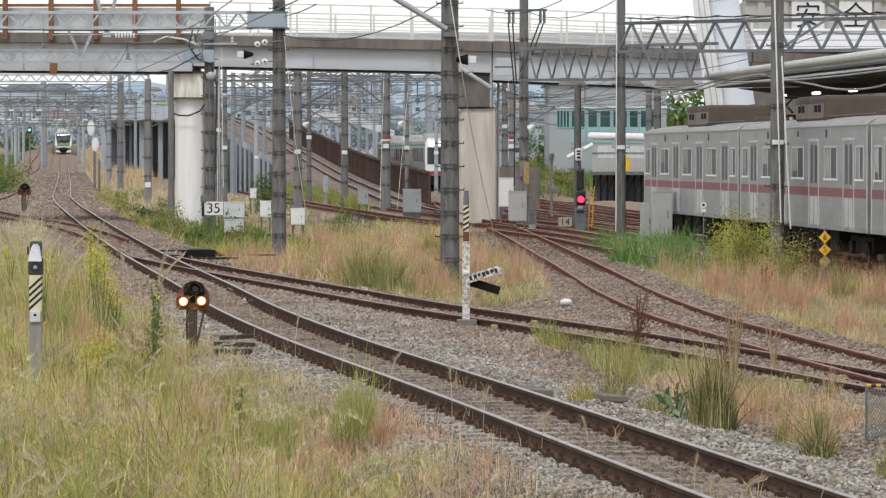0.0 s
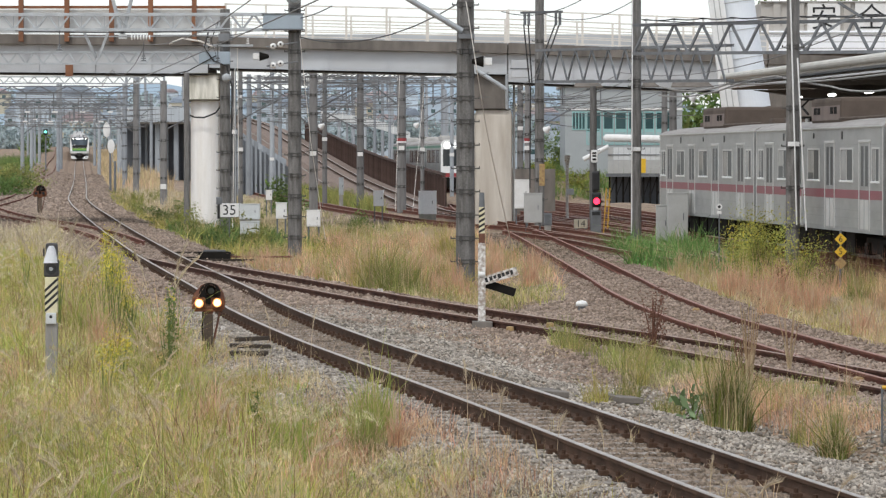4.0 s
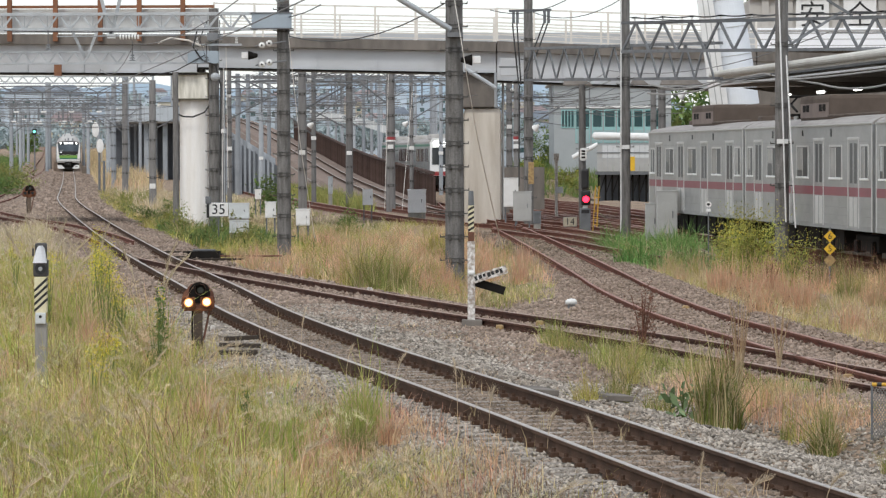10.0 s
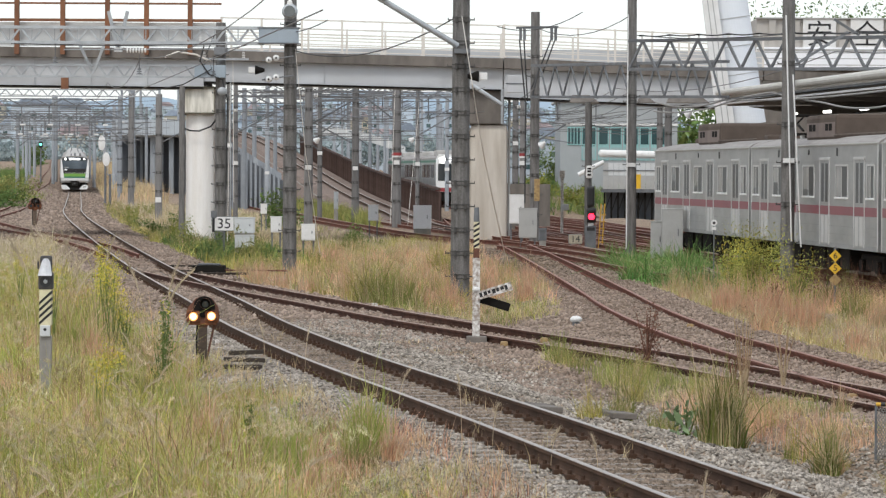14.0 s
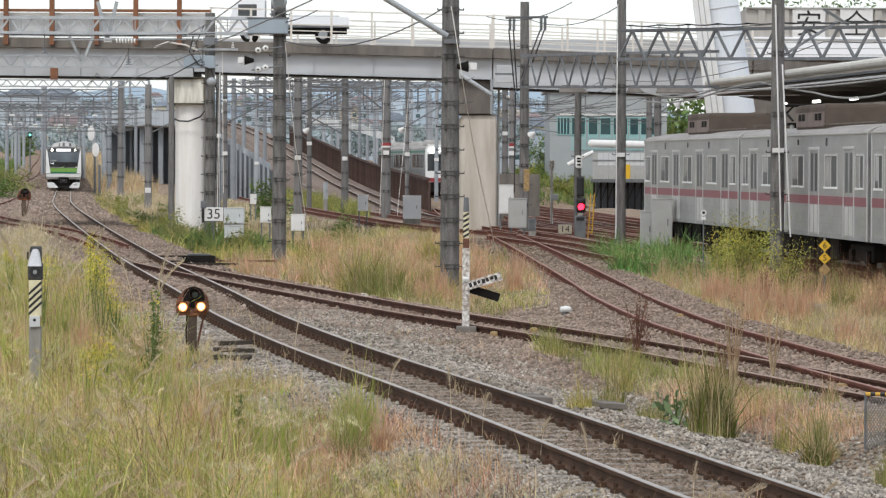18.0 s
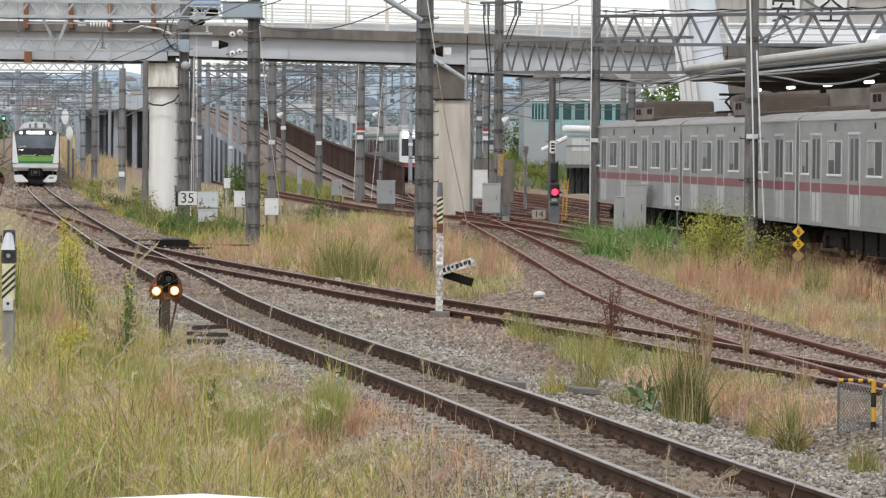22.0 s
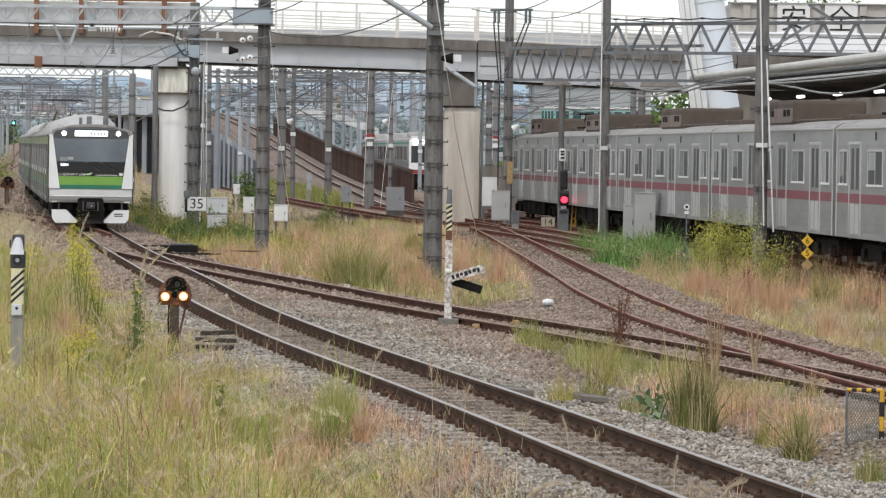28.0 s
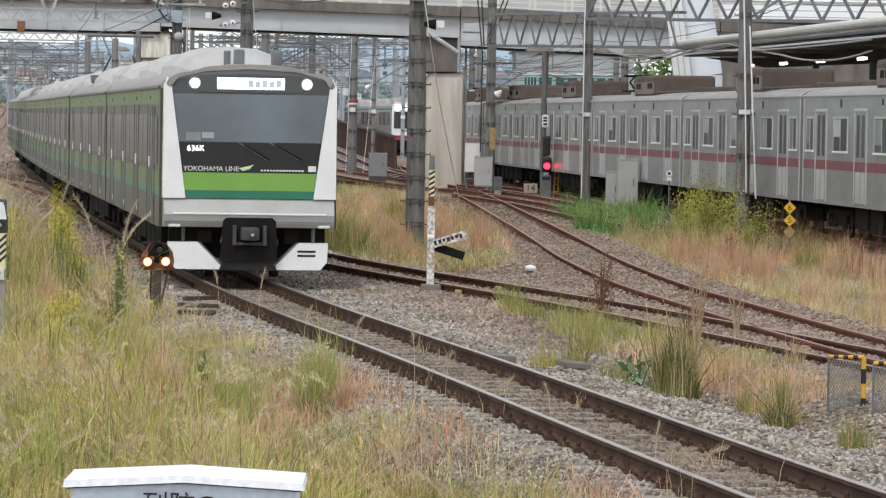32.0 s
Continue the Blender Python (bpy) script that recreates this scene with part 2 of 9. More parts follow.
    "grey_body": mat("dull_stainless_body", (0.42, 0.428, 0.425), 0.38, 0.6, dark=(0.26, 0.265, 0.262), scale=1.1, mix=0.75, bump=0.015, streak=(1, 1.3, 2.2)),
    "grey_skirt": mat("dull_stainless_skirt", (0.38, 0.385, 0.385), 0.5, 0.5, dark=(0.28, 0.28, 0.28), scale=1.1, bump=0.02),
    "roof_grey": mat("grey_train_roof", (0.35, 0.33, 0.31), 0.75, dark=(0.24, 0.22, 0.205), scale=1.5, bump=0.05),
    "brown_unit": mat("brown_grimed_roof_unit", (0.145, 0.115, 0.095), 0.85, dark=(0.085, 0.066, 0.055), scale=1.6, bump=0.08),
    "unit_side": mat("paler_brown_unit_side", (0.23, 0.18, 0.155), 0.8, dark=(0.15, 0.115, 0.10), scale=1.6, bump=0.05),
    "unit_grey": mat("grey_roof_unit", (0.50, 0.49, 0.47), 0.75, dark=(0.38, 0.365, 0.345), scale=1.6, bump=0.05),
    "maroon": mat("maroon_band", (0.255, 0.055, 0.075), 0.45, 0.1, dark=(0.2, 0.045, 0.06), scale=1.0, bump=0.02),
    "lime": mat("light_green_band", (0.20, 0.40, 0.075), 0.45, dark=(0.17, 0.35, 0.06), scale=2, bump=0.01),
    "teal_band": mat("dark_green_band", (0.025, 0.19, 0.11), 0.45, dark=(0.02, 0.16, 0.09), scale=2, bump=0.01),
    # the front's light green, dulled in colour for the shaded side
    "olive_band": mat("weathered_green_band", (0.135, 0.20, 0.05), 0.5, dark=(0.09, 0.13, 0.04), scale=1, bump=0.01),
    "front_white": mat("white_front_pillar", (0.83, 0.84, 0.83), 0.35, dark=(0.76, 0.77, 0.755), scale=2, bump=0.01),
    "front_silver": mat("silver_front_paint", (0.42, 0.415, 0.40), 0.4, 0.4, dark=(0.34, 0.335, 0.32), scale=2, bump=0.01),
    "side_glass": mat("near_black_side_glass", (0.014, 0.016, 0.014), 0.3, dark=(0.008, 0.009, 0.008), scale=0.9, bump=0, spread=0.5),
    "mask_grey": mat("dark_grey_mask_paint", (0.075, 0.08, 0.085), 0.35, dark=(0.06, 0.064, 0.068), scale=2, bump=0),
    "coupler_grey": mat("dark_grey_cast_steel", (0.075, 0.072, 0.072), 0.7, dark=(0.04, 0.038, 0.038), scale=6, bump=0.1),
    "led_dim": mat("dim_led_writing", (0.62, 0.70, 0.78), 0.3, dark=(0.6, 0.68, 0.76), bump=0),
    "pale_lime": mat("pale_green_mark", (0.55, 0.75, 0.40), 0.5, dark=(0.5, 0.7, 0.36), bump=0),
    "office_wall": mat("grey_rendered_office_wall", (0.40, 0.425, 0.43), 0.9, dark=(0.33, 0.35, 0.355), scale=0.5, bump=0.05),
    "beige_wall": mat("beige_rendered_wall", (0.50, 0.475, 0.44), 0.9, dark=(0.42, 0.40, 0.37), scale=0.6, bump=0.05),
    "enamel_white": mat("bright_white_enamel", (0.90, 0.91, 0.93), 0.4, dark=(0.87, 0.885, 0.91), scale=2, bump=0.01),
    # the box's white, made bluer and darker than its lid for shade
    "face_white": mat("pale_blue_white_face", (0.68, 0.74, 0.84), 0.45, dark=(0.65, 0.71, 0.81), scale=2, bump=0.01),
    "ramp_brown": mat("dark_brown_ramp_ballast", (0.27, 0.205, 0.17), 0.95, dark=(0.155, 0.12, 0.10), scale=0.6, bump=1.0, grain=9, speck=1.6),
    # blue-grey haze of distance is part of these base colours
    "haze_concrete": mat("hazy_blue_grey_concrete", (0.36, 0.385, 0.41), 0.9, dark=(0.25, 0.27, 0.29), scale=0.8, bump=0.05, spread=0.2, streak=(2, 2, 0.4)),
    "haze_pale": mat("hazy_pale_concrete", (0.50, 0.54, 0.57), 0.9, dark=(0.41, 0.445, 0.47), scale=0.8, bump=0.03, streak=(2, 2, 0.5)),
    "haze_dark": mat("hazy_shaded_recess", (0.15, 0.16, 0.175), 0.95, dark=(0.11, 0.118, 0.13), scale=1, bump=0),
    "glass_dark": mat("tinted_window_glass", (0.035, 0.042, 0.047), 0.06, dark=(0.03, 0.036, 0.04), bump=0, coat=0.6),
    # blue-grey base carries the sky mirrored in the glass
    "windscreen": mat("windscreen_glass", (0.125, 0.16, 0.195), 0.05, dark=(0.06, 0.08, 0.10), scale=0.8, bump=0, coat=0.7),
    # stainless sides; the grass they would mirror is put into this olive
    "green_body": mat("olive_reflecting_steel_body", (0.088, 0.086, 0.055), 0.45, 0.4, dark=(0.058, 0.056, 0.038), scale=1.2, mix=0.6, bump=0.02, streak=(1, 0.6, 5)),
    "anchor": mat("faded_yellow_paint", (0.50, 0.35, 0.14), 0.8, dark=(0.20, 0.12, 0.07), scale=9, bump=0.1),
    "pane_grey": mat("grey_window_pane", (0.12, 0.135, 0.14), 0.1, dark=(0.045, 0.052, 0.055), scale=0.9, bump=0, spread=0.5, coat=0.5),
    "brown_bed": mat("brown_old_ballast", (0.31, 0.225, 0.165), 0.95, dark=(0.18, 0.13, 0.095), scale=0.5, bump=1.0, grain=8, speck=2.6),
    # pale tone painted for window reflections; also colours the cab desk items
    "glare_and_desk": mat("pale_window_blind", (0.40, 0.43, 0.43), 0.4, dark=(0.17, 0.19, 0.19), scale=1.3, bump=0, spread=0.35, coat=0.5),
    "lamp_white": mat("lit_headlamp", (1.0, 0.97, 0.90), 0.3, glow=7.0, bump=0),
    "led_white": mat("lit_led_panel", (0.95, 0.98, 1.0), 0.3, dark=(0.9, 0.95, 1.0), glow=1.9, bump=0),
    "lamp_warm": mat("lit_warm_lamp", (1.0, 0.70, 0.40), 0.3, dark=(1.0, 0.66, 0.36), glow=3.2, bump=0),
    "lamp_red": mat("lit_red_lamp", (1.0, 0.02, 0.05), 0.3, dark=(1.0, 0.02, 0.05), glow=5.0, bump=0),
    "lamp_green": mat("lit_green_lamp", (0.2, 1.0, 0.7), 0.3, glow=1.5, bump=0),
    "tube": mat("lit_fluorescent_tube", (1.0, 0.98, 0.92), 0.3, glow=3.0, bump=0),
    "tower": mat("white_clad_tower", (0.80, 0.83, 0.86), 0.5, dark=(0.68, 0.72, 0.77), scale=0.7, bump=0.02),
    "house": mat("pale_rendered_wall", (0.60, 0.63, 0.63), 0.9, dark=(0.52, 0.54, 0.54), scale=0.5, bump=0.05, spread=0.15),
    # far walls are blued and paled for haze
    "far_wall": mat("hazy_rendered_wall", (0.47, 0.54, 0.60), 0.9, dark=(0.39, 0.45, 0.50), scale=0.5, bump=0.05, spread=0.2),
    "teal_frame": mat("teal_window_frame", (0.30, 0.53, 0.52), 0.6, dark=(0.25, 0.45, 0.44), bump=0.02),
    "teal_frame_pale": mat("pale_teal_pane", (0.36, 0.46, 0.46), 0.3, dark=(0.28, 0.38, 0.385), scale=0.8, bump=0),
    "teal_glass": mat("teal_reflecting_glass", (0.05, 0.10, 0.105), 0.08, dark=(0.035, 0.075, 0.08), scale=0.7, bump=0, coat=0.6),
    # this brown includes the shade below the platform roof
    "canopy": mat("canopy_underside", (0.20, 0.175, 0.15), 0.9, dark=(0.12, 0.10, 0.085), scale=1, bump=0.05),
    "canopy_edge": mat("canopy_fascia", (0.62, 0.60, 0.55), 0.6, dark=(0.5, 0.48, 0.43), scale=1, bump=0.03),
    "brown_wall": mat("brown_slatted_wall", (0.125, 0.083, 0.07), 0.85, dark=(0.08, 0.053, 0.045), scale=1.2, bump=0.1, spread=0.2),
    "sign_yellow": mat("yellow_sign_face", (0.75, 0.47, 0.03), 0.5, dark=(0.65, 0.39, 0.02), bump=0.02),
    "mesh_grey": mat("grey_wire_mesh", (0.28, 0.265, 0.245), 0.7, 0.3, bump=0.1),
    # hill and roof colours hold the distance haze too
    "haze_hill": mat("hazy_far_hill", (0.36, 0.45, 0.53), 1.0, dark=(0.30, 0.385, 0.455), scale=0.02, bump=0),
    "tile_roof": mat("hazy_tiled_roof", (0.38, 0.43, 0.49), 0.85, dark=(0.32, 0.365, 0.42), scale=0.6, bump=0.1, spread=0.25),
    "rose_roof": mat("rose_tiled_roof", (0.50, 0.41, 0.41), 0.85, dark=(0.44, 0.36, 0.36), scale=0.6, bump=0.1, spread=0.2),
    "sand_wall": mat("sand_coloured_wall", (0.58, 0.52, 0.40), 0.9, bump=0.05, spread=0.2),
    "grass_mix": blades_mat("yellow_green_grass", [(0.50, 0.44, 0.10), (0.38, 0.38, 0.08), (0.56, 0.48, 0.16), (0.30, 0.32, 0.07), (0.62, 0.53, 0.23), (0.38, 0.35, 0.09), (0.20, 0.19, 0.055)]),
    "grass_dry": blades_mat("dry_tan_grass", [(0.62, 0.49, 0.29), (0.52, 0.39, 0.215), (0.68, 0.56, 0.36), (0.42, 0.31, 0.18), (0.54, 0.46, 0.24)]),
    "grass_pale": blades_mat("pale_straw_grass", [(0.60, 0.52, 0.33), (0.52, 0.44, 0.26), (0.66, 0.58, 0.40), (0.46, 0.42, 0.24), (0.56, 0.47, 0.30)]),
    "grass_pink": blades_mat("rust_pink_dry_grass", [(0.74, 0.46, 0.28), (0.62, 0.36, 0.21), (0.78, 0.54, 0.35), (0.52, 0.31, 0.19), (0.70, 0.55, 0.34)]),
    "grass_green": blades_mat("lush_green_grass", [(0.20, 0.24, 0.065), (0.28, 0.31, 0.09), (0.36, 0.36, 0.12), (0.15, 0.18, 0.05), (0.34, 0.31, 0.12)]),
    "grass_deep": blades_mat("deep_green_reed_leaves", [(0.10, 0.15, 0.035), (0.16, 0.20, 0.045), (0.24, 0.25, 0.07), (0.075, 0.11, 0.03), (0.20, 0.17, 0.06), (0.42, 0.42, 0.20)]),
    "grass_bright": blades_mat("bright_yellow_green_grass", [(0.27, 0.36, 0.07), (0.38, 0.45, 0.11), (0.19, 0.28, 0.05), (0.48, 0.50, 0.16), (0.32, 0.36, 0.08)]),
    "grass_lush": blades_mat("fresh_green_grass", [(0.13, 0.30, 0.075), (0.22, 0.40, 0.11), (0.07, 0.16, 0.04), (0.26, 0.40, 0.14), (0.13, 0.25, 0.07)]),
    # foliage colours already greyed and blued by painted haze
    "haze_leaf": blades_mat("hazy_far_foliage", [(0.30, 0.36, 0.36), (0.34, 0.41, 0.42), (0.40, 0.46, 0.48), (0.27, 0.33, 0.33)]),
    "plume": blades_mat("silver_grass_plume", [(0.62, 0.54, 0.38), (0.54, 0.45, 0.31), (0.66, 0.59, 0.44)]),
    "leaf": blades_mat("green_leaves", [(0.083, 0.15, 0.045), (0.135, 0.21, 0.06), (0.18, 0.24, 0.075), (0.06, 0.112, 0.038)]),
    "leaf_lush": blades_mat("yellowing_leaves", [(0.20, 0.24, 0.05), (0.28, 0.30, 0.06), (0.14, 0.18, 0.04), (0.36, 0.34, 0.08)]),
    "leaf_broad": blades_mat("pale_green_broad_leaves", [(0.16, 0.24, 0.11), (0.22, 0.31, 0.16), (0.11, 0.17, 0.07)]),
    "leaf_gold": blades_mat("light_green_goldenrod_leaves", [(0.36, 0.39, 0.10), (0.46, 0.47, 0.13), (0.28, 0.32, 0.08), (0.56, 0.52, 0.15)]),
    "leaf_yellow": blades_mat("golden_flower_heads", [(0.80, 0.66, 0.07), (0.70, 0.60, 0.08), (0.52, 0.54, 0.09)]),
    "leaf_brown": blades_mat("withered_brown_leaves", [(0.204, 0.102, 0.06), (0.132, 0.072, 0.048), (0.264, 0.144, 0.09)]),
}


# ---- building helpers ----
def part(name, bm, material, parent=None, label="", kind=""):
    """One mesh object from a bmesh, under its thing or part."""
    me = bpy.data.meshes.new(name)
    bmesh.ops.recalc_face_normals(bm, faces=bm.faces)
    bm.to_mesh(me)
    bm.free()
    me.materials.append(M[material])
    ob = new(name, me)
    ob.parent = parent
    return tagged(ob, label, kind=kind)


def twin(ob, parent, m, name=""):
    """Another object on the same mesh."""
    o = new(name or ob.name.split(".")[0], ob.data)
    o.parent = parent
    o.matrix_basis = m
    return o


def empty(name, m, label, category, group="", kind=""):
    e = new(name)
    e.matrix_basis = m
    return tagged(e, label, category, group, kind)


def box(bm, x0, x1, y0, y1, z0, z1, bevel=0.0, m=None):
    mm = Matrix.LocRotScale(((x0 + x1) / 2, (y0 + y1) / 2, (z0 + z1) / 2), None, (abs(x1 - x0), abs(y1 - y0), abs(z1 - z0)))
    if m:
        mm = m @ mm
    vs = bmesh.ops.create_cube(bm, size=1, matrix=mm)["verts"]
    if bevel:
        es = list({e for v in vs for e in v.link_edges})
        bmesh.ops.bevel(bm, geom=es, offset=bevel, segments=2, affect="EDGES", profile=0.6)
    return bm


def B(*a, **k):
    return box(bmesh.new(), *a, **k)


def rod(bm, p, q, r, r2=None, seg=10, caps=True):
    """A round bar from p to q, tapering to r2."""
    p, q = Vector(p), Vector(q)
    d = q - p
    m = Matrix.Translation((p + q) / 2) @ d.to_track_quat("Z", "Y").to_matrix().to_4x4()
    bmesh.ops.create_cone(bm, cap_ends=caps, segments=seg, radius1=r, radius2=r if r2 is None else r2, depth=d.length, matrix=m)
    return bm


def R(*a, **k):
    return rod(bmesh.new(), *a, **k)


def beam(bm, p, q, w, h):
    """A square bar from p to q."""
    p, q = Vector(p), Vector(q)
    d = q - p
    m = Matrix.Translation((p + q) / 2) @ d.to_track_quat("Y", "Z").to_matrix().to_4x4()
    bmesh.ops.create_cube(bm, size=1, matrix=m @ Matrix.Diagonal((w, d.length, h, 1)))
    return bm


def prism(bm, outline, p, along):
    """A closed outline of points, pushed along a vector."""
    a = [bm.verts.new(Vector(v) + Vector(p)) for v in outline]
    b = [bm.verts.new(v.co + Vector(along)) for v in a]
    n = len(a)
    bm.faces.new(a)
    bm.faces.new(b[::-1])
    for i in range(n):
        bm.faces.new((a[i], b[i], b[(i + 1) % n], a[(i + 1) % n]))
    return bm


def ball(bm, c, r, sx=1, sy=1, sz=1, seg=12):
    bmesh.ops.create_uvsphere(bm, u_segments=seg, v_segments=max(6, seg // 2), radius=1, matrix=Matrix.LocRotScale(c, None, (r * sx, r * sy, r * sz)))
    return bm


def tube(bm, pts, r, seg=6):
    """A bent round bar through points, in one piece."""
    pts = [Vector(p) for p in pts]
    rings = []
    for i, p in enumerate(pts):
        d = (pts[min(i + 1, len(pts) - 1)] - pts[max(i - 1, 0)]).normalized()
        u = d.cross(Vector((0.13, 0.27, 1)) if abs(d.z) < 0.9 else Vector((1, 0.2, 0))).normalized()
        w = d.cross(u)
        rings.append([bm.verts.new(p + (u * math.cos(a) + w * math.sin(a)) * r) for a in [2 * math.pi * k / seg for k in range(seg)]])
    for a, b in zip(rings, rings[1:]):
        for k in range(seg):
            bm.faces.new((a[k], a[(k + 1) % seg], b[(k + 1) % seg], b[k]))
    bm.faces.new(rings[0][::-1])
    bm.faces.new(rings[-1])
    return bm


def sag(p, q, drop, n=10):
    p, q = Vector(p), Vector(q)
    return [p.lerp(q, i / n) - Vector((0, 0, drop * 4 * (i / n) * (1 - i / n))) for i in range(n + 1)]


def arrays_mesh(name, verts, faces, material, smooth=False):
    """One mesh object from arrays, for what nobody could count."""
    me = bpy.data.meshes.new(name)
    verts, faces = np.asarray(verts, np.float32), np.asarray(faces, np.int32)
    k = faces.shape[1]
    me.vertices.add(len(verts))
    me.vertices.foreach_set("co", verts.ravel())
    me.loops.add(faces.size)
    me.loops.foreach_set("vertex_index", faces.ravel())
    me.polygons.add(len(faces))
    me.polygons.foreach_set("loop_start", np.arange(0, faces.size, k, dtype=np.int32))
    me.update(calc_edges=True)
    me.validate()
    me.materials.append(M[material])
    if smooth:
        me.polygons.foreach_set("use_smooth", np.ones(len(faces), bool))
    return new(name, me)


def lettering(name, text, size, material, m, parent, depth=0.004):
    """Raised letters, centred, facing -y before m."""
    cu = bpy.data.curves.new(name, "FONT")
    cu.body, cu.size, cu.align_x, cu.align_y, cu.extrude = text, size, "CENTER", "CENTER", depth
    tmp = bpy.data.objects.new(name, cu)
    scene.collection.objects.link(tmp)
    bpy.context.view_layer.update()
    me = bpy.data.meshes.new_from_object(tmp.evaluated_get(bpy.context.evaluated_depsgraph_get()))
    bpy.data.objects.remove(tmp)
    me.materials.append(M[material])
    ob = new(name, me)
    ob.parent = parent
    ob.matrix_basis = m @ pose(0, 0, 0, 90, 0, 0)
    return ob


class Line:
    """A smooth line through points (x, y, z), by length along it."""

    def __init__(self, pts):
        p = np.array(pts, float)
        y = p[:, 1]
        t = np.linspace(y[0], y[-1], 1600)
        out = []
        h = np.diff(y)
        for k in (0, 2):
            d = np.diff(p[:, k]) / h
            s = np.empty(len(p))
            s[1:-1] = (d[:-1] * h[1:] + d[1:] * h[:-1]) / (h[:-1] + h[1:])
            s[0], s[-1] = d[0], d[-1]
            i = np.clip(np.searchsorted(y, t) - 1, 0, len(h) - 1)
            u = (t - y[i]) / h[i]
            out.append((2 * u**3 - 3 * u**2 + 1) * p[i, k] + (u**3 - 2 * u**2 + u) * h[i] * s[i]
                       + (3 * u**2 - 2 * u**3) * p[i + 1, k] + (u**3 - u**2) * h[i] * s[i + 1])
        self.p = np.stack([out[0], t, out[1]], 1)
        self.s = np.concatenate([[0], np.cumsum(np.linalg.norm(np.diff(self.p, axis=0), axis=1))])

    def at(self, s):
        return Vector([float(np.interp(s, self.s, self.p[:, k])) for k in range(3)])

    def x(self, y):
        return np.interp(y, self.p[:, 1], self.p[:, 0])

    def z(self, y):
        return np.interp(y, self.p[:, 1], self.p[:, 2])

    def length(self, y):
        return float(np.interp(y, self.p[:, 1], self.s))


# ---- the lines of the tracks ----
MAIN = Line([(9.0, -8, 0), (7.6, 2, 0), (4.55, 20, 0), (2.55, 32, 0), (0.65, 44, 0), (-2.0, 60, 0), (-3.36, 69.5, 0), (-5.0, 83, 0), (-6.5, 95, 0), (-8.0, 107, 0), (-10.65, 129.5, 0),
             (-13.6, 155, 0.02), (-16.7, 182, 0.07), (-20.1, 212, 0.12), (-23.6, 245, 0.17), (-27.3, 284, 0.24), (-34.5, 360, 0.43), (-44.0, 459, 0.95),
             (-51.9, 541, 1.8), (-59.9, 625, 2.5), (-66.2, 690, 3.1), (-77, 800, 4.2), (-116, 1200, 8)])
SECOND = Line([(-24.6, 200, 0.1), (-27.9, 249, 0.2), (-38.6, 360, 0.75), (-47.6, 459, 1.2), (-55.6, 541, 2.0), (-63.6, 625, 2.7), (-70, 690, 3.3), (-81, 800, 4.4), (-120, 1200, 8.2)])
CROSSOVER = Line([(-10.6, 127, 0), (-12.6, 141, 0), (-15.6, 159, 0), (-20.4, 182, 0.05), (-25.5, 212, 0.1)])
BRANCH = Line([(9.0, 30, 0), (5.45, 46.8, 0), (3.1, 58, 0), (2.0, 62.5, 0), (-0.42, 72, 0), (-2.76, 82.5, 0), (-5.8, 96.4, 0), (-8.0, 107.5, 0)])
SIDING = Line([(8.2, 30, 0), (5.95, 46.8, 0), (5.3, 53, 0), (4.7, 60, 0), (4.2, 66, 0), (3.85, 73.5, 0), (3.65, 80, 0), (3.5, 90, 0), (3.3, 102, 0), (3.05, 115, 0), (2.75, 130, 0), (2.3, 150, 0)])
REAR = Line([(1.6, 154, 0), (-1.0, 167, 0), (-4.6, 197, 0), (-10, 249, 0), (-19, 350, 0)])
REAR_B = Line([(4.6, 160, 0), (1.9, 172, 0), (-1.4, 197, 0), (-6.6, 249, 0), (-15.4, 350, 0)])
RAMP = Line([(0.4, 185, 0), (-1.26, 205, 0), (-4.2, 247, 0.45), (-7.9, 300, 1.2), (-13.6, 370, 3.1), (-21.5, 450, 6.1), (-33, 560, 9)])
STATION = Line([(20.81, -40, 0), (16.61, 30, 0), (14.31, 60, 0), (12.66, 80, 0), (11.11, 99, 0), (9.83, 115, 0), (8.08, 135, 0), (6.16, 159, 0), (4.71, 179, 0), (3.71, 200, 0), (3.31, 217, 0), (3.01, 260, 0), (2.61, 330, 0)])
YARD_A = Line([(5.6, 128, 0), (4.6, 140, 0), (2.9, 160, 0), (0.9, 190, 0), (0, 230, 0), (-0.6, 290, 0)])
YARD_B = Line([(8.3, 145, 0), (6.9, 159, 0), (5.2, 180, 0), (4.4, 200, 0), (4.0, 240, 0), (4.2, 300, 0)])
YARD_E = Line([(12.4, 165, 0), (9.4, 191, 0), (5.6, 249, 0), (4.8, 300, 0)])
YARD_F = Line([(8.6, 160, 0), (4.4, 197, 0), (2.4, 240, 0), (1.4, 300, 0)])
YARD_G = Line([(7.2, 150, 0), (5.2, 163, 0), (2.4, 185, 0), (-1.5, 240, 0), (-4, 300, 0)])
RED_LINE = Line([(1.3, 235, 0.3), (0.1, 280, 0.35), (-3.9, 335, 0.4), (-8.9, 400, 0.6), (-13.3, 460, 1)])
LADDER = []
for k in range(7):
    way = []
    for u, v in ((1205, 386 + 11.5 * k), (1090, 370 + 11 * k), (985, 357 + 10 * k), (885, 350 + 9 * k)):
        d = 18900 / (v - 276)
        way.append(((u - 784) * d / 7000, d, 0.0))
    LADDER.append(Line(way))
TRACKS = [MAIN, SECOND, CROSSOVER, BRANCH, SIDING, REAR, REAR_B, STATION, YARD_A, YARD_B, YARD_E, YARD_F, YARD_G, RED_LINE]


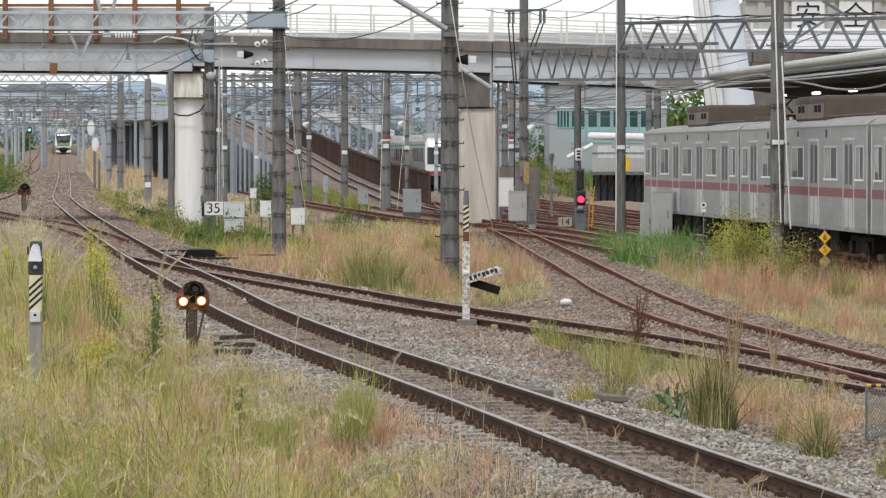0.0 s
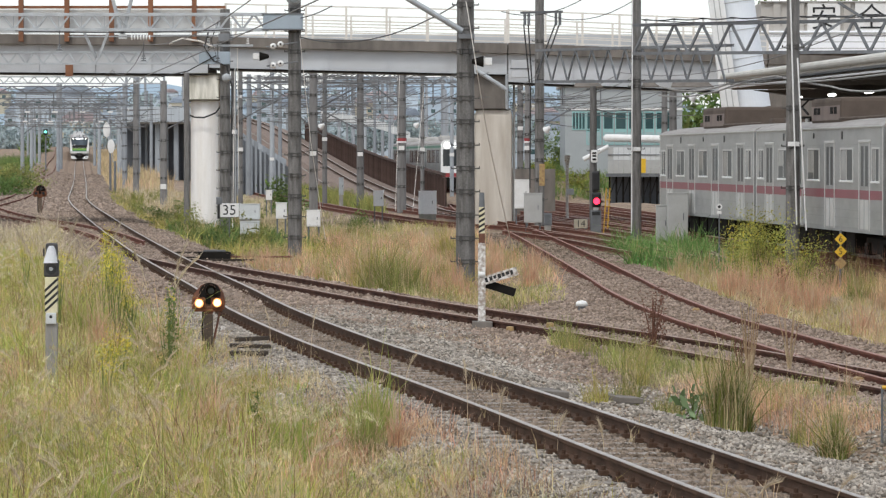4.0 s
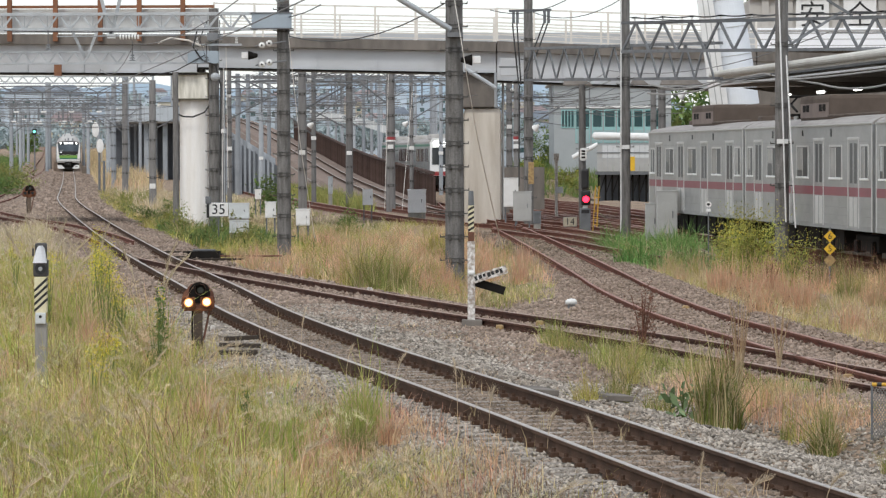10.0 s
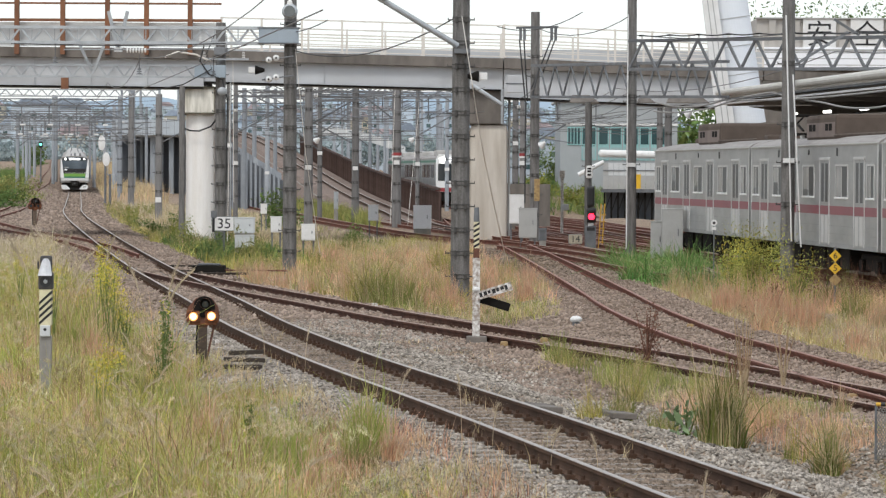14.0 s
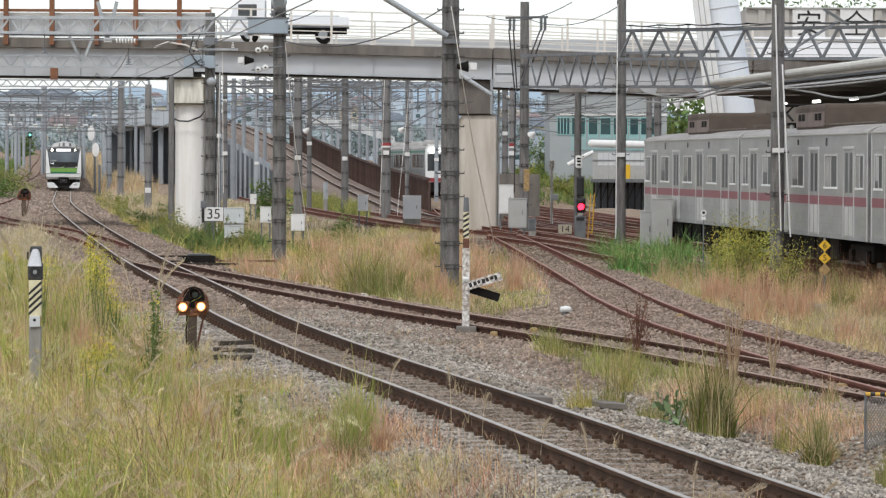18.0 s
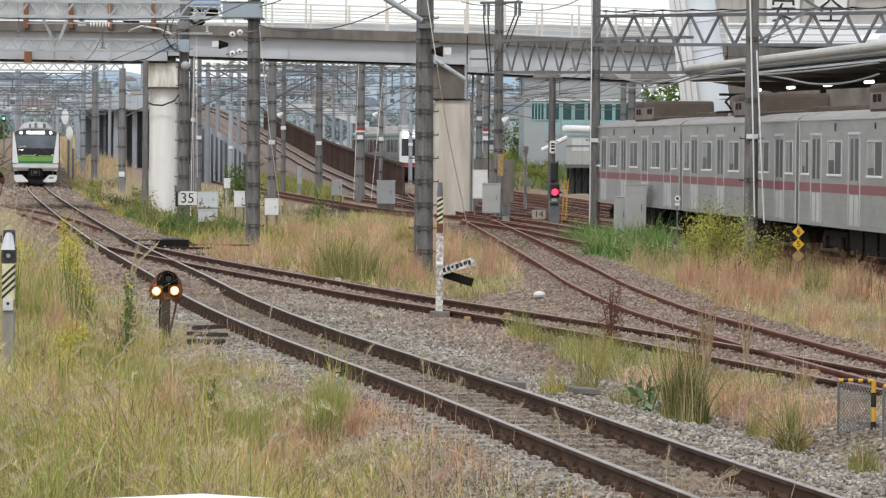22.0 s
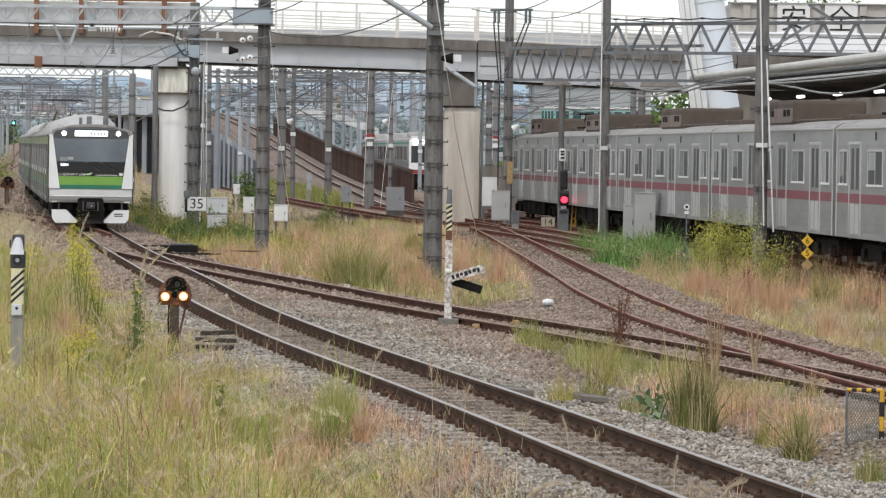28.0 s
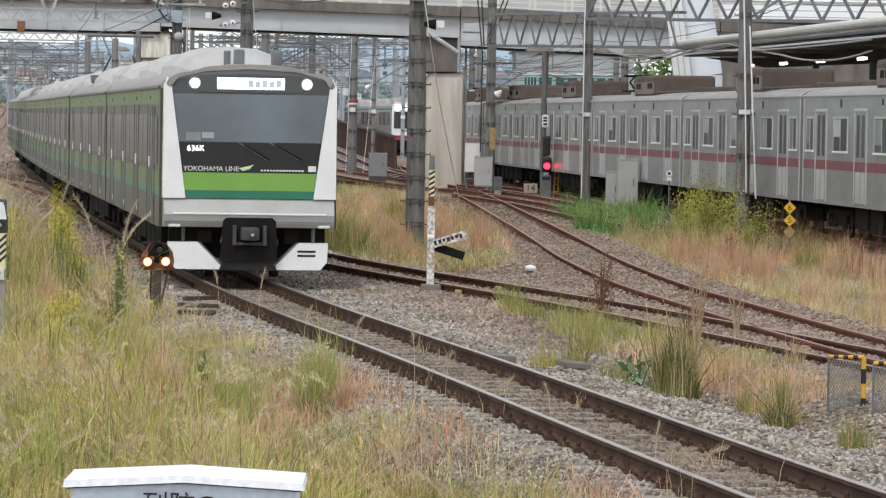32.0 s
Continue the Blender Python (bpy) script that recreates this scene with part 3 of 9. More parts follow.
def ground_z(x, y):
    """Height of the ground: formation under the tracks, lower beside them."""
    x, y = np.asarray(x, float), np.asarray(y, float)
    base = np.interp(y, MAIN.p[:, 1], MAIN.p[:, 2])
    lift = np.clip((-14 - x) / 20, 0, 1)
    z = base * lift - 0.42 + 0.03 * np.sin(x * 1.7 + y * 0.13) + 0.02 * np.sin(y * 0.21 - x * 2.6)
    yard = np.clip((y - 150) / 8, 0, 1) * np.clip((262 - y) / 8, 0, 1) * np.clip((x - 0.5) / 1.5, 0, 1) * np.clip((14 - x) / 2, 0, 1)
    z = z + 0.2 * yard
    for ln in TRACKS:
        inside = (y > ln.p[0, 1] - 3) & (y < ln.p[-1, 1] + 3)
        d = np.abs(x - ln.x(y))
        h = ln.z(y) - (np.interp(y, [88, 100], [0.15 if ln is BRANCH else 0.11, 0.185]) if ln in (BRANCH, SIDING) else 0.185)
        k = np.clip((2.9 - d) / 1.35, 0, 1)
        z = np.where(inside, z * (1 - k) + np.maximum(h, z) * k, z)
    return z


def build_ground():
    ys = np.concatenate([np.arange(-30, 22, 4.0), np.arange(22, 110, 0.6), np.arange(110, 260, 1.2), np.arange(260, 900, 6.0), [1000, 1300, 1800, 2600, 3800]])
    us = np.concatenate([np.linspace(-1, -0.085, 26)[:-1], np.linspace(-0.085, 0.22, 170), np.linspace(0.22, 1, 26)[1:]])
    u, y = np.meshgrid(us, ys)
    width = np.maximum(np.abs(y), 30) * 1.0 + 14
    # the sheet fans out with distance, so that its cells stay small close by
    x = np.where(np.abs(u) < 0.3, u * width * 1.0, u * width * 1.6 - np.sign(u) * 0.0)
    x = np.sort(x, axis=1)
    z = ground_z(x, y)
    n, m = y.shape
    v = np.stack([x, y, z], -1).reshape(-1, 3)
    i = (np.arange(n - 1)[:, None] * m + np.arange(m - 1)[None]).ravel()
    ob = arrays_mesh("ground", v, np.stack([i, i + 1, i + m + 1, i + m], 1), "soil", True)
    tagged(ob, "stony railway ground of soil and old ballast", "ground", kind="structure")


def sweep(bm, ln, y0, y1, outline, step, offset=0.0):
    """An outline (sideways, up) carried along a line."""
    s0, s1 = ln.length(y0), ln.length(y1)
    n = max(2, int((s1 - s0) / step))
    rings = []
    for i in range(n + 1):
        s = s0 + (s1 - s0) * i / n
        p, q = ln.at(max(s - 0.5, 0)), ln.at(s + 0.5)
        d = (q - p)
        side = Vector((d.y, -d.x, 0)).normalized()
        c = ln.at(s)
        rings.append([bm.verts.new(c + side * (a + offset) + Vector((0, 0, b))) for a, b in outline])
    k = len(outline)
    for r, t in zip(rings, rings[1:]):
        for j in range(k):
            bm.faces.new((r[j], r[(j + 1) % k], t[(j + 1) % k], t[j]))
    bm.faces.new(rings[0][::-1])
    bm.faces.new(rings[-1])
    return bm


RAIL_WEB = [(-0.063, -0.153), (0.063, -0.153), (0.063, -0.143), (0.012, -0.125), (0.008, -0.05), (0.032, -0.038), (0.032, -0.008), (-0.032, -0.008), (-0.032, -0.038), (-0.008, -0.05), (-0.012, -0.125), (-0.063, -0.143)]
RAIL_TOP = [(-0.032, -0.0075), (0.032, -0.0075), (0.032, -0.003), (0.027, 0), (-0.027, 0), (-0.032, -0.003)]


def track(label, ln, y0, y1, head="head_rust", web="rail_rust", step=1.5, pieces=(), sleeper="sleeper", fasten=True, guard=None, fasten_to=118.0):
    t = empty("railway_track", Matrix(), label, "railway track", "tracks", "structure")
    for off in (-0.5655, 0.5655):
        rail = part("rail", sweep(bmesh.new(), ln, y0, y1, RAIL_WEB, step, off), web, t)
        part("rail_head", sweep(bmesh.new(), ln, y0, y1, RAIL_TOP, step, off), head, rail)
    if guard:
        for off in (-0.46, 0.46):
            part("guard_rail", sweep(bmesh.new(), ln, guard[0], guard[1], [(a * 0.8, b * 0.9 - 0.01) for a, b in RAIL_WEB], step, off), web, t)
    if pieces:
        s, end = ln.length(pieces[0]), ln.length(pieces[1])
        first = clip = None
        while s < end:
            p, d = ln.at(s), ln.at(s + 0.4) - ln.at(s - 0.4)
            m = Matrix.Translation(p) @ pose(0, 0, 0, 0, 0, math.degrees(math.atan2(-d.x, d.y)) + random.uniform(-0.7, 0.7))
            if first is None:
                first = part("sleeper", B(-1.0, 1.0, -0.11, 0.11, -0.33, -0.166, 0.015), sleeper, t)
                first.matrix_basis = m
            else:
                twin(first, t, m)
            if fasten and p.y < fasten_to:
                for off in (-0.5655, 0.5655):
                    mm = m @ Matrix.Translation((off, 0, -0.15))
                    if clip is None:
                        bm = bmesh.new()
                        for sx in (-1, 1):
                            box(bm, sx * 0.05, sx * 0.135, -0.06, 0.06, -0.02, 0.035, 0.012)
                            rod(bm, (sx * 0.095, 0, 0.03), (sx * 0.095, 0, 0.075), 0.022, seg=6)
                        clip = part("rail_fastening", bm, "rail_dark", t)
                        clip.matrix_basis = mm
                    else:
                        twin(clip, t, mm)
            s += 0.66
    return t


def loose_stones(name, label, spots, size, material, sink=0.3):
    """Rough eight-sided stones at the given places."""
    o = np.array([(1, 0, 0), (-1, 0, 0), (0, 1, 0), (0, -1, 0), (0, 0, 1), (0, 0, -1)], float)
    f = np.array([(0, 2, 4), (2, 1, 4), (1, 3, 4), (3, 0, 4), (2, 0, 5), (1, 2, 5), (3, 1, 5), (0, 3, 5)])
    n = len(spots)
    v = o[None] * rng.uniform(0.6, 1.25, (n, 6, 1)) + rng.normal(0, 0.22, (n, 6, 3))
    a = rng.uniform(0, 2 * np.pi, n)
    tilt = rng.uniform(-0.9, 0.9, n)
    ca, sa, ct, st = np.cos(a), np.sin(a), np.cos(tilt), np.sin(tilt)
    y1 = v[..., 1] * ct[:, None] - v[..., 2] * st[:, None]
    z1 = v[..., 1] * st[:, None] + v[..., 2] * ct[:, None]
    x2 = v[..., 0] * ca[:, None] - y1 * sa[:, None]
    y2 = v[..., 0] * sa[:, None] + y1 * ca[:, None]
    k = (size * rng.uniform(0.6, 1.35, n))[:, None]
    w = np.stack([x2 * k, y2 * k, z1 * k * 0.75], -1) + spots[:, None]
    w[..., 2] += size * sink
    ob = arrays_mesh(name, w.reshape(-1, 3), (f[None] + 6 * np.arange(n)[:, None, None]).reshape(-1, 3), material)
    return tagged(ob, label, "ballast", kind="stuff")


def strew(ln, y0, y1, w0, w1, per_metre, power=1.0):
    """Places beside a line, denser close by."""
    n = int(per_metre * (y1 - y0))
    y = y0 + (y1 - y0) * rng.random(n) ** power
    x = ln.x(y) + rng.uniform(w0, w1, n)
    return np.stack([x, y, ground_z(x, y)], 1)


build_ground()


def bed(label, ln, y0, y1, w=1.75, lift=-0.172, step=3, material="brown_bed"):
    ob = part("ballast_bed", sweep(bmesh.new(), ln, y0, y1, [(-w, lift - 0.25), (w, lift - 0.25), (w * 0.8, lift), (-w * 0.8, lift)], step), material)
    tagged(ob, label, "ballast bed", kind="structure")


bed("brown ballast bed of the distant main line", MAIN, 120, 900)
bed("brown ballast bed of the second main line", SECOND, 205, 900, 2.2, -0.168)
bed("brown ballast bed of the crossover", CROSSOVER, 129, 211, 1.6, -0.176)
bed("brown ballast bed behind the bridge", REAR, 156, 345, 1.6)
bed("brown ballast bed of the second track behind the bridge", REAR_B, 161, 345, 1.5, -0.18)
for yard_line in (YARD_A, YARD_B, YARD_E, YARD_F, YARD_G):
    bed("brown ballast bed of a yard track", yard_line, max(float(yard_line.p[0, 1]) + 1, 152), float(yard_line.p[-1, 1]) - 1, 1.7, -0.19, material="ramp_brown")
track("main line track with polished rail heads on grey ballast", MAIN, 12, 900, "rail_head", "rail_dark", pieces=(24, 118), guard=None)
track("rusty turnout track branching across the ballast", BRANCH, 33, 106, "head_pale", "rail_brown", pieces=(44, 100), sleeper="wood", fasten_to=74.0)
track("rusty disused siding track curving to the station", SIDING, 33, 150, pieces=(44, 100), sleeper="wood", fasten_to=68.0)
track("second main line track in brown ballast", SECOND, 205, 900, step=4)
track("crossover track between the two main lines", CROSSOVER, 128, 210, step=2)
track("rusty track running behind the bridge", REAR, 156, 340, step=3)
track("second rusty track running behind the bridge", REAR_B, 162, 340, "head_pale", step=3)
track("station track under the grey train", STATION, 40, 320, step=3)
track("rusty yard track at the junction", YARD_A, 153, 285, step=3)
track("rusty yard track beside the station", YARD_B, 146, 295, step=3)
for yard_line in (YARD_E, YARD_F, YARD_G):
    track("rusty yard track crossing the station throat", yard_line, float(yard_line.p[0, 1]) + 1, float(yard_line.p[-1, 1]) - 1, step=3)
for ladder_line in LADDER:
    track("rusty ladder track fanning across the station throat", ladder_line, float(ladder_line.p[0, 1]) + 0.5, float(ladder_line.p[-1, 1]) - 0.5, "head_pale", step=2)
track("track under the waiting red and white train", RED_LINE, 236, 455, step=3)
loose_stones("main_ballast", "grey crushed stone ballast round the main track", np.concatenate([strew(MAIN, 24, 76, -2.3, -0.64, 390, 1.5), strew(MAIN, 24, 76, 0.64, 3.0, 560, 1.5), strew(MAIN, 26, 44, 3.0, 5.2, 380)]), 0.029, "stones")
loose_stones("inner_ballast", "dirty brown stones between the main rails", strew(MAIN, 24, 84, -0.53, 0.53, 460, 1.35), 0.03, "brown_stones", 0.2)
loose_stones("shoulder_ballast", "grey crushed stones beside the turnout", strew(BRANCH, 44, 100, -2.2, 1.6, 330, 1.3), 0.036, "rust_stones")
loose_stones("gore_ballast", "rust-stained stones between turnout and siding", strew(SIDING, 52, 104, -4.2, -1.5, 220, 1.2), 0.04, "rust_stones")
loose_stones("far_ballast", "coarse grey stones beside the distant main line", strew(MAIN, 76, 200, -2.6, 3.2, 130, 1.3), 0.06, "rust_stones")
loose_stones("distant_ballast", "coarse grey-brown stones round the distant main lines", np.concatenate([strew(MAIN, 200, 460, -3.2, 3.2, 26, 1.2), strew(SECOND, 210, 460, -3.0, 2.4, 22, 1.2)]), 0.11, "rust_stones")
loose_stones("verge_stones", "coarse stones between the two main lines", strew(MAIN, 120, 260, -6.5, -2.0, 60, 1.3), 0.085, "rust_stones")
loose_stones("siding_ballast", "rust-stained ballast under the siding", strew(SIDING, 44, 120, -1.6, 1.9, 270, 1.3), 0.036, "rust_stones")
loose_stones("throat_ballast", "dirty brown stones across the station throat", np.concatenate([strew(SIDING, 112, 150, -3.0, 3.4, 120), strew(YARD_B, 146, 205, -5.0, 4.5, 70, 1.2)]), 0.055, "brown_stones")


# ---- the road bridge over the tracks ----
def deck_span(bridge, p, q, depth, slab):
    """One span: p, q are the near top corners; girder below, kerb slab on top."""
    p, q = Vector(p), Vector(q)
    d = q - p
    n = Vector((0, 1, 0))
    up = Vector((0, 0, 1))
    for name, m, a, b, y0, y1 in (("edge_slab", "slab", 0.0, -slab, 0.0, 9.0), ("girder", "girder", -slab - 0.004, -depth, 0.35, 0.75), ("girder", "girder", -slab - 0.004, -depth, 3.2, 3.6), ("girder", "girder", -slab - 0.004, -depth, 6.2, 6.6)):
        part(name, prism(bmesh.new(), [up * a + n * y0, up * b + n * y0, up * b + n * y1, up * a + n * y1], p, d), m, bridge)
    # flange coloured black for the dark underside of the girder in shade
    part("bottom_flange", prism(bmesh.new(), [up * -depth + n * 0.15, up * (-depth - 0.07) + n * 0.15, up * (-depth - 0.07) + n * 0.95, up * -depth + n * 0.95], p, d), "soot_shade_black", bridge)
    count = int(d.length / 2.4)
    for i in range(1, count):
        c = p + d * i / count
        part("stiffener", B(c.x - 0.012, c.x + 0.012, c.y + 0.26, c.y + 0.36, c.z - depth, c.z - slab - 0.01), "girder", bridge)


def railing(bridge, p, q, high, bars, gap, material="white_rail", post=0.045, back=0.0):
    p, q = Vector(p) + Vector((0, back, 0)), Vector(q) + Vector((0, back, 0))
    d = q - p
    n = max(2, round(d.length / gap))
    first = None
    for i in range(n + 1):
        c = p + d * i / n
        if first is None:
            bm = B(-post, post, -0.05, 0.05, 0, high)
            box(bm, -post * 1.8, post * 1.8, -0.09, 0.09, 0, 0.04)
            first = part("railing_post", bm, material, bridge)
            first.matrix_basis = Matrix.Translation(c)
        else:
            twin(first, bridge, Matrix.Translation(c))
    for z, w in bars:
        part("rail_bar", beam(bmesh.new(), p + Vector((0, -0.02, z)), q + Vector((0, -0.02, z)), 0.05, w), material, bridge)


bridge = empty("road_bridge", Matrix(), "grey steel girder road bridge with white railings", "bridge")
deck_span(bridge, (-37.056, 168, 8.076), (-10.656, 168, 7.884), 1.62, 0.42)
deck_span(bridge, (-10.608, 168, 7.836), (2.064, 168, 7.548), 1.32, 0.42)
deck_span(bridge, (2.112, 168, 7.572), (13.104, 168, 7.116), 1.66, 0.44)
deck_span(bridge, (13.152, 168, 7.116), (34.0, 179.0, 6.7), 1.2, 0.44)
for a, b in (((-9.906, 168.3, 7.845), (2.068, 168.3, 7.557)), ((2.116, 168.3, 7.581), (13.127, 168.3, 7.124))):
    railing(bridge, a, b, 1.42, [(0.28, 0.05), (0.52, 0.04), (0.78, 0.05), (1.38, 0.06)], 1.62)
    railing(bridge, a, b, 1.30, [(0.3, 0.05), (0.6, 0.04), (0.9, 0.05), (1.27, 0.06)], 1.62, back=7.6)
# the wall of translucent panels and brown posts at the bridge's far end
panel = part("fence_panel", B(-22.656, -9.888, 168.32, 168.36, 7.98, 9.0), "pale_box", bridge)
for u in (-20.256, -18.552, -16.608, -14.712, -13.056, -11.208):
    part("brown_post", B(u - 0.1, u + 0.1, 167.7, 167.98, 7.62, 10.6, 0.01), "brown_post", bridge, "rust-brown steel post")
part("brown_rail", B(-22.656, -9.888, 167.9, 168.0, 9.02, 9.14), "brown_post", bridge)
part("brown_rail", B(-22.656, -9.888, 167.9, 168.0, 9.75, 9.83), "brown_post", bridge)
part("brown_bracket", B(-16.68, -16.368, 167.85, 168.05, 6.156, 6.636), "brown_post", bridge)
# road surface traffic is out of sight; a far parapet closes the deck
part("far_parapet", B(-23.87, 13.806, 176.8, 177.0, 7.0, 8.2), "girder", bridge)


def pier(u0, u1, c0, c1, ytop, ymid, d, mats, label, round_shaft):
    """A column with a wider head, from the ground to the girders."""
    t = empty("bridge_pier", Matrix.Translation(((u0 + u1) / 2, d, 0)), label, "bridge pier", "bridge piers")
    h = (u1 - u0) / 2
    k = ((c0 + c1) - (u0 + u1)) / 2
    w = (c1 - c0) / 2
    if round_shaft:
        part("shaft", R((0, 0, -0.6), (0, 0, ymid), h, seg=28), mats[0], t)
    else:
        part("shaft", B(-h, h, -0.9, 0.9, -0.6, ymid, 0.28), mats[0], t)
    part("head", B(k - w, k + w, -h - 0.25, 5.5, ymid - 0.004, ytop, 0.04), mats[1], t)
    part("bearing", B(k - 0.3, k + 0.3, -0.3, 0.4, ytop, ytop + 0.22), "galv_dark", t)
    part("drain_pipe", R((h + 0.07, -0.3, -0.4), (h + 0.07, -0.3, ytop), 0.055), "grey_box", t)
    return t


white_pier = pier(-11.468, -10.212, -11.709, -10.212, 6.225, 5.163, 169.3, ("pier", "pier_head"), "round white-painted concrete bridge pier with a square head", True)
tan_pier = pier(0.676, 2.294, 0.531, 2.125, 6.321, 4.776, 169.5, ("pier_dark", "slab"), "dirty tan concrete bridge pier with a dark stained head", False)
part("mossy_top", B(-0.88, 0.64, -1.0, 5.4, 6.223, 6.30, 0.02), "moss", white_pier, "dark mossy top of the pier head")
part("lower_lip", B(-0.90, 0.65, -0.90, 5.4, 5.13, 5.19, 0.02), "moss", white_pier)
cab = part("pier_cable", tube(bmesh.new(), [(-0.75, -0.85, 1.6), (-0.77, -0.85, 4.6), (-0.7, -0.9, 4.55), (-0.4, -0.95, 4.42), (0, -1.0, 4.4), (0.5, -0.95, 4.6), (0.75, -0.85, 4.95)], 0.035), "cable", white_pier)

# dark boards hung below the right span
for a, b in ((4.867, 6.107), (7.73, 8.493), (8.97, 10.783)):
    part("hung_board", prism(bmesh.new(), [(a, 167.2, 5.72), (b, 167.2, 5.72), (b - 0.35, 167.9, 6.02), (a + 0.15, 167.9, 6.02)], (0, 0, -0.06), (0, 0, 0.05)), "slab", bridge)


# ---- overhead line poles, beams and wires ----
def line_pole(x, y, top, r, label, bands=(), tags=(), group="overhead line poles", material="pole", arms=(), foot=-0.5, taper=0.86, marks=()):
    t = empty("catenary_pole", Matrix.Translation((x, y, 0)), label, "utility pole", group)
    part("shaft", R((0, 0, foot), (0, 0, top), r, r * taper, seg=18), material, t)
    ring = None
    for z in bands:
        k = 1 - (1 - taper) * (z - foot) / (top - foot)
        if ring is None:
            bm = bmesh.new()
            for dz in (-0.045, 0.045):
                rod(bm, (0, 0, dz - 0.012), (0, 0, dz + 0.012), r * 1.04, seg=18)
            for sx in (-1, 1):
                box(bm, sx * r * 0.55 - 0.035, sx * r * 0.55 + 0.035, -r - 0.05, -r * 0.6, -0.07, 0.07, 0.008)
                box(bm, sx * (r + 0.06) - 0.07, sx * (r + 0.06) + 0.07, -0.02, 0.02, -0.015, 0.015)
                box(bm, sx * (r + 0.12) - 0.012, sx * (r + 0.12) + 0.012, -0.02, 0.02, -0.015, 0.05)
            ring = part("step_band", bm, "band_dark", t)
            ring.matrix_basis = Matrix.Translation((0, 0, z)) @ Matrix.Diagonal((k, k, 1, 1))
        else:
            twin(ring, t, Matrix.Translation((0, 0, z)) @ Matrix.Diagonal((k, k, 1, 1)))
    for z, w, h in tags:
        part("number_plate", B(-w / 2, w / 2, -r - 0.04, -r - 0.02, z - h / 2, z + h / 2), "white", t, "small white plate")
    for z, h in marks:
        part("red_band", R((0, 0, z), (0, 0, z + h), r * 1.03, seg=16), "red", t, "red painted band")
        part("white_band", R((0, 0, z - h * 0.55), (0, 0, z), r * 1.03, seg=16), "white", t, "white painted band")
    for a, b, w in arms:
        part("arm", R(a, b, w, seg=8), "galv", t)
    return t


def lattice(p, q, depth, bay, chord=0.045, web=0.03, material="galv", label="galvanised lattice beam carrying the overhead line", width=0.3, group="lattice beams", uprights=False):
    """A lattice beam between two poles: four chords with zig-zag bracing on both faces."""
    p, q = Vector(p), Vector(q)
    t = empty("lattice_beam", Matrix.Translation(p), label, "lattice beam", group)
    d = q - p
    side = Vector((-d.y, d.x, 0)).normalized() * width / 2
    up = Vector((0, 0, depth))
    for s in (-1, 1):
        for k in (0, 1):
            part("chord", beam(bmesh.new(), side * s + up * k, d + side * s + up * k, chord * 2, chord * 2), material, t)
    n = max(2, round(d.length / bay))
    for i in range(n):
        a, b, c = d * (i / n) - side, d * ((i + 0.5) / n) - side, d * ((i + 1) / n) - side
        part("brace", beam(bmesh.new(), a, b + up, web, web * 2), material, t)
        part("brace", beam(bmesh.new(), b + up, c, web, web * 2), material, t)
        if uprights:
            part("upright", beam(bmesh.new(), a, a + up, web, web), material, t)
    return t


def wires(name, label, runs, r, material="wire"):
    """Spans of wire that belong together, each span a part."""
    t = empty(name, Matrix(), label, "overhead wire", "overhead wires")
    for p, q, drop in runs:
        part("span", tube(bmesh.new(), sag(p, q, drop, 8 if drop else 1), r, 5), material, t)
    return t


pole_a = line_pole(-4.93, 119, 8.2, 0.215, "grey concrete catenary pole with step bands", bands=[0.3 + 0.62 * i for i in range(12)])
pole_b = line_pole(0.163, 95, 7.6, 0.235, "thick grey concrete catenary pole with step bands", bands=[0.2 + 0.56 * i for i in range(13)])
pole_c = line_pole(3.269, 160, 9.2, 0.2, "grey catenary pole beside the tan pier", bands=[1 + 0.8 * i for i in range(9)], taper=0.9)
pole_d = line_pole(6.235, 139, 9.2, 0.19, "slim grey catenary pole with a white plate", bands=[3.0, 5.2, 5.4, 6.2, 6.4], tags=[(2.998, 0.28, 0.14)])
pole_e = line_pole(8.781, 104, 8.0, 0.19, "dark grey catenary pole before the station train", bands=[0.9, 1.9, 3.0, 4.0, 5.6], tags=[(3.057, 0.3, 0.12)])
pole_f = line_pole(-8.968, 152, 8.4, 0.22, "grey catenary pole beside the white pier", bands=[0.8 + 0.7 * i for i in range(10)])
pole_g = line_pole(-11.2, 163, 6.2, 0.13, "dark pole against the white pier")


# ---- trains: a car's own space has y forward, x to its right, z from the rail top ----
def bogie(parent, y):
    b = part("bogie", B(-1.0, 1.0, y - 1.55, y + 1.55, 0.32, 0.72, 0.05), "soot_shade_black", parent)
    for dy in (-1.05, 1.05):
        for sx in (-0.56, 0.56):
            part("wheel", R((sx - 0.065, y + dy, 0.43), (sx + 0.065, y + dy, 0.43), 0.43, seg=24), "rail_dark", b)
            part("axle_box", B(sx * 1.75 - 0.12, sx * 1.75 + 0.12, y + dy - 0.2, y + dy + 0.2, 0.28, 0.6, 0.04), "soot_shade_black", b)
    return b


def roof_outline(half, side, top):
    """The rounded roof's outline from the left eave to the right one."""
    o = [(-half, side)]
    for i in range(1, 7):
        a = math.pi / 2 * i / 6
        o.append((-half + 0.40 * (1 - math.cos(a)), side + (top - side) * 0.62 * math.sin(a)))
    o += [(-half * 0.5, top - 0.05), (-half * 0.2, top - 0.01)]
    return o + [(-x, z) for x, z in o[::-1]]


def plate(outline, y0, y1):
    """A flat shape in the front's plane, of (x, z) corners, between y0 and y1."""
    return prism(bmesh.new(), [(x, y0, z) for x, z in outline], (0, 0, 0), (0, y1 - y0, 0))


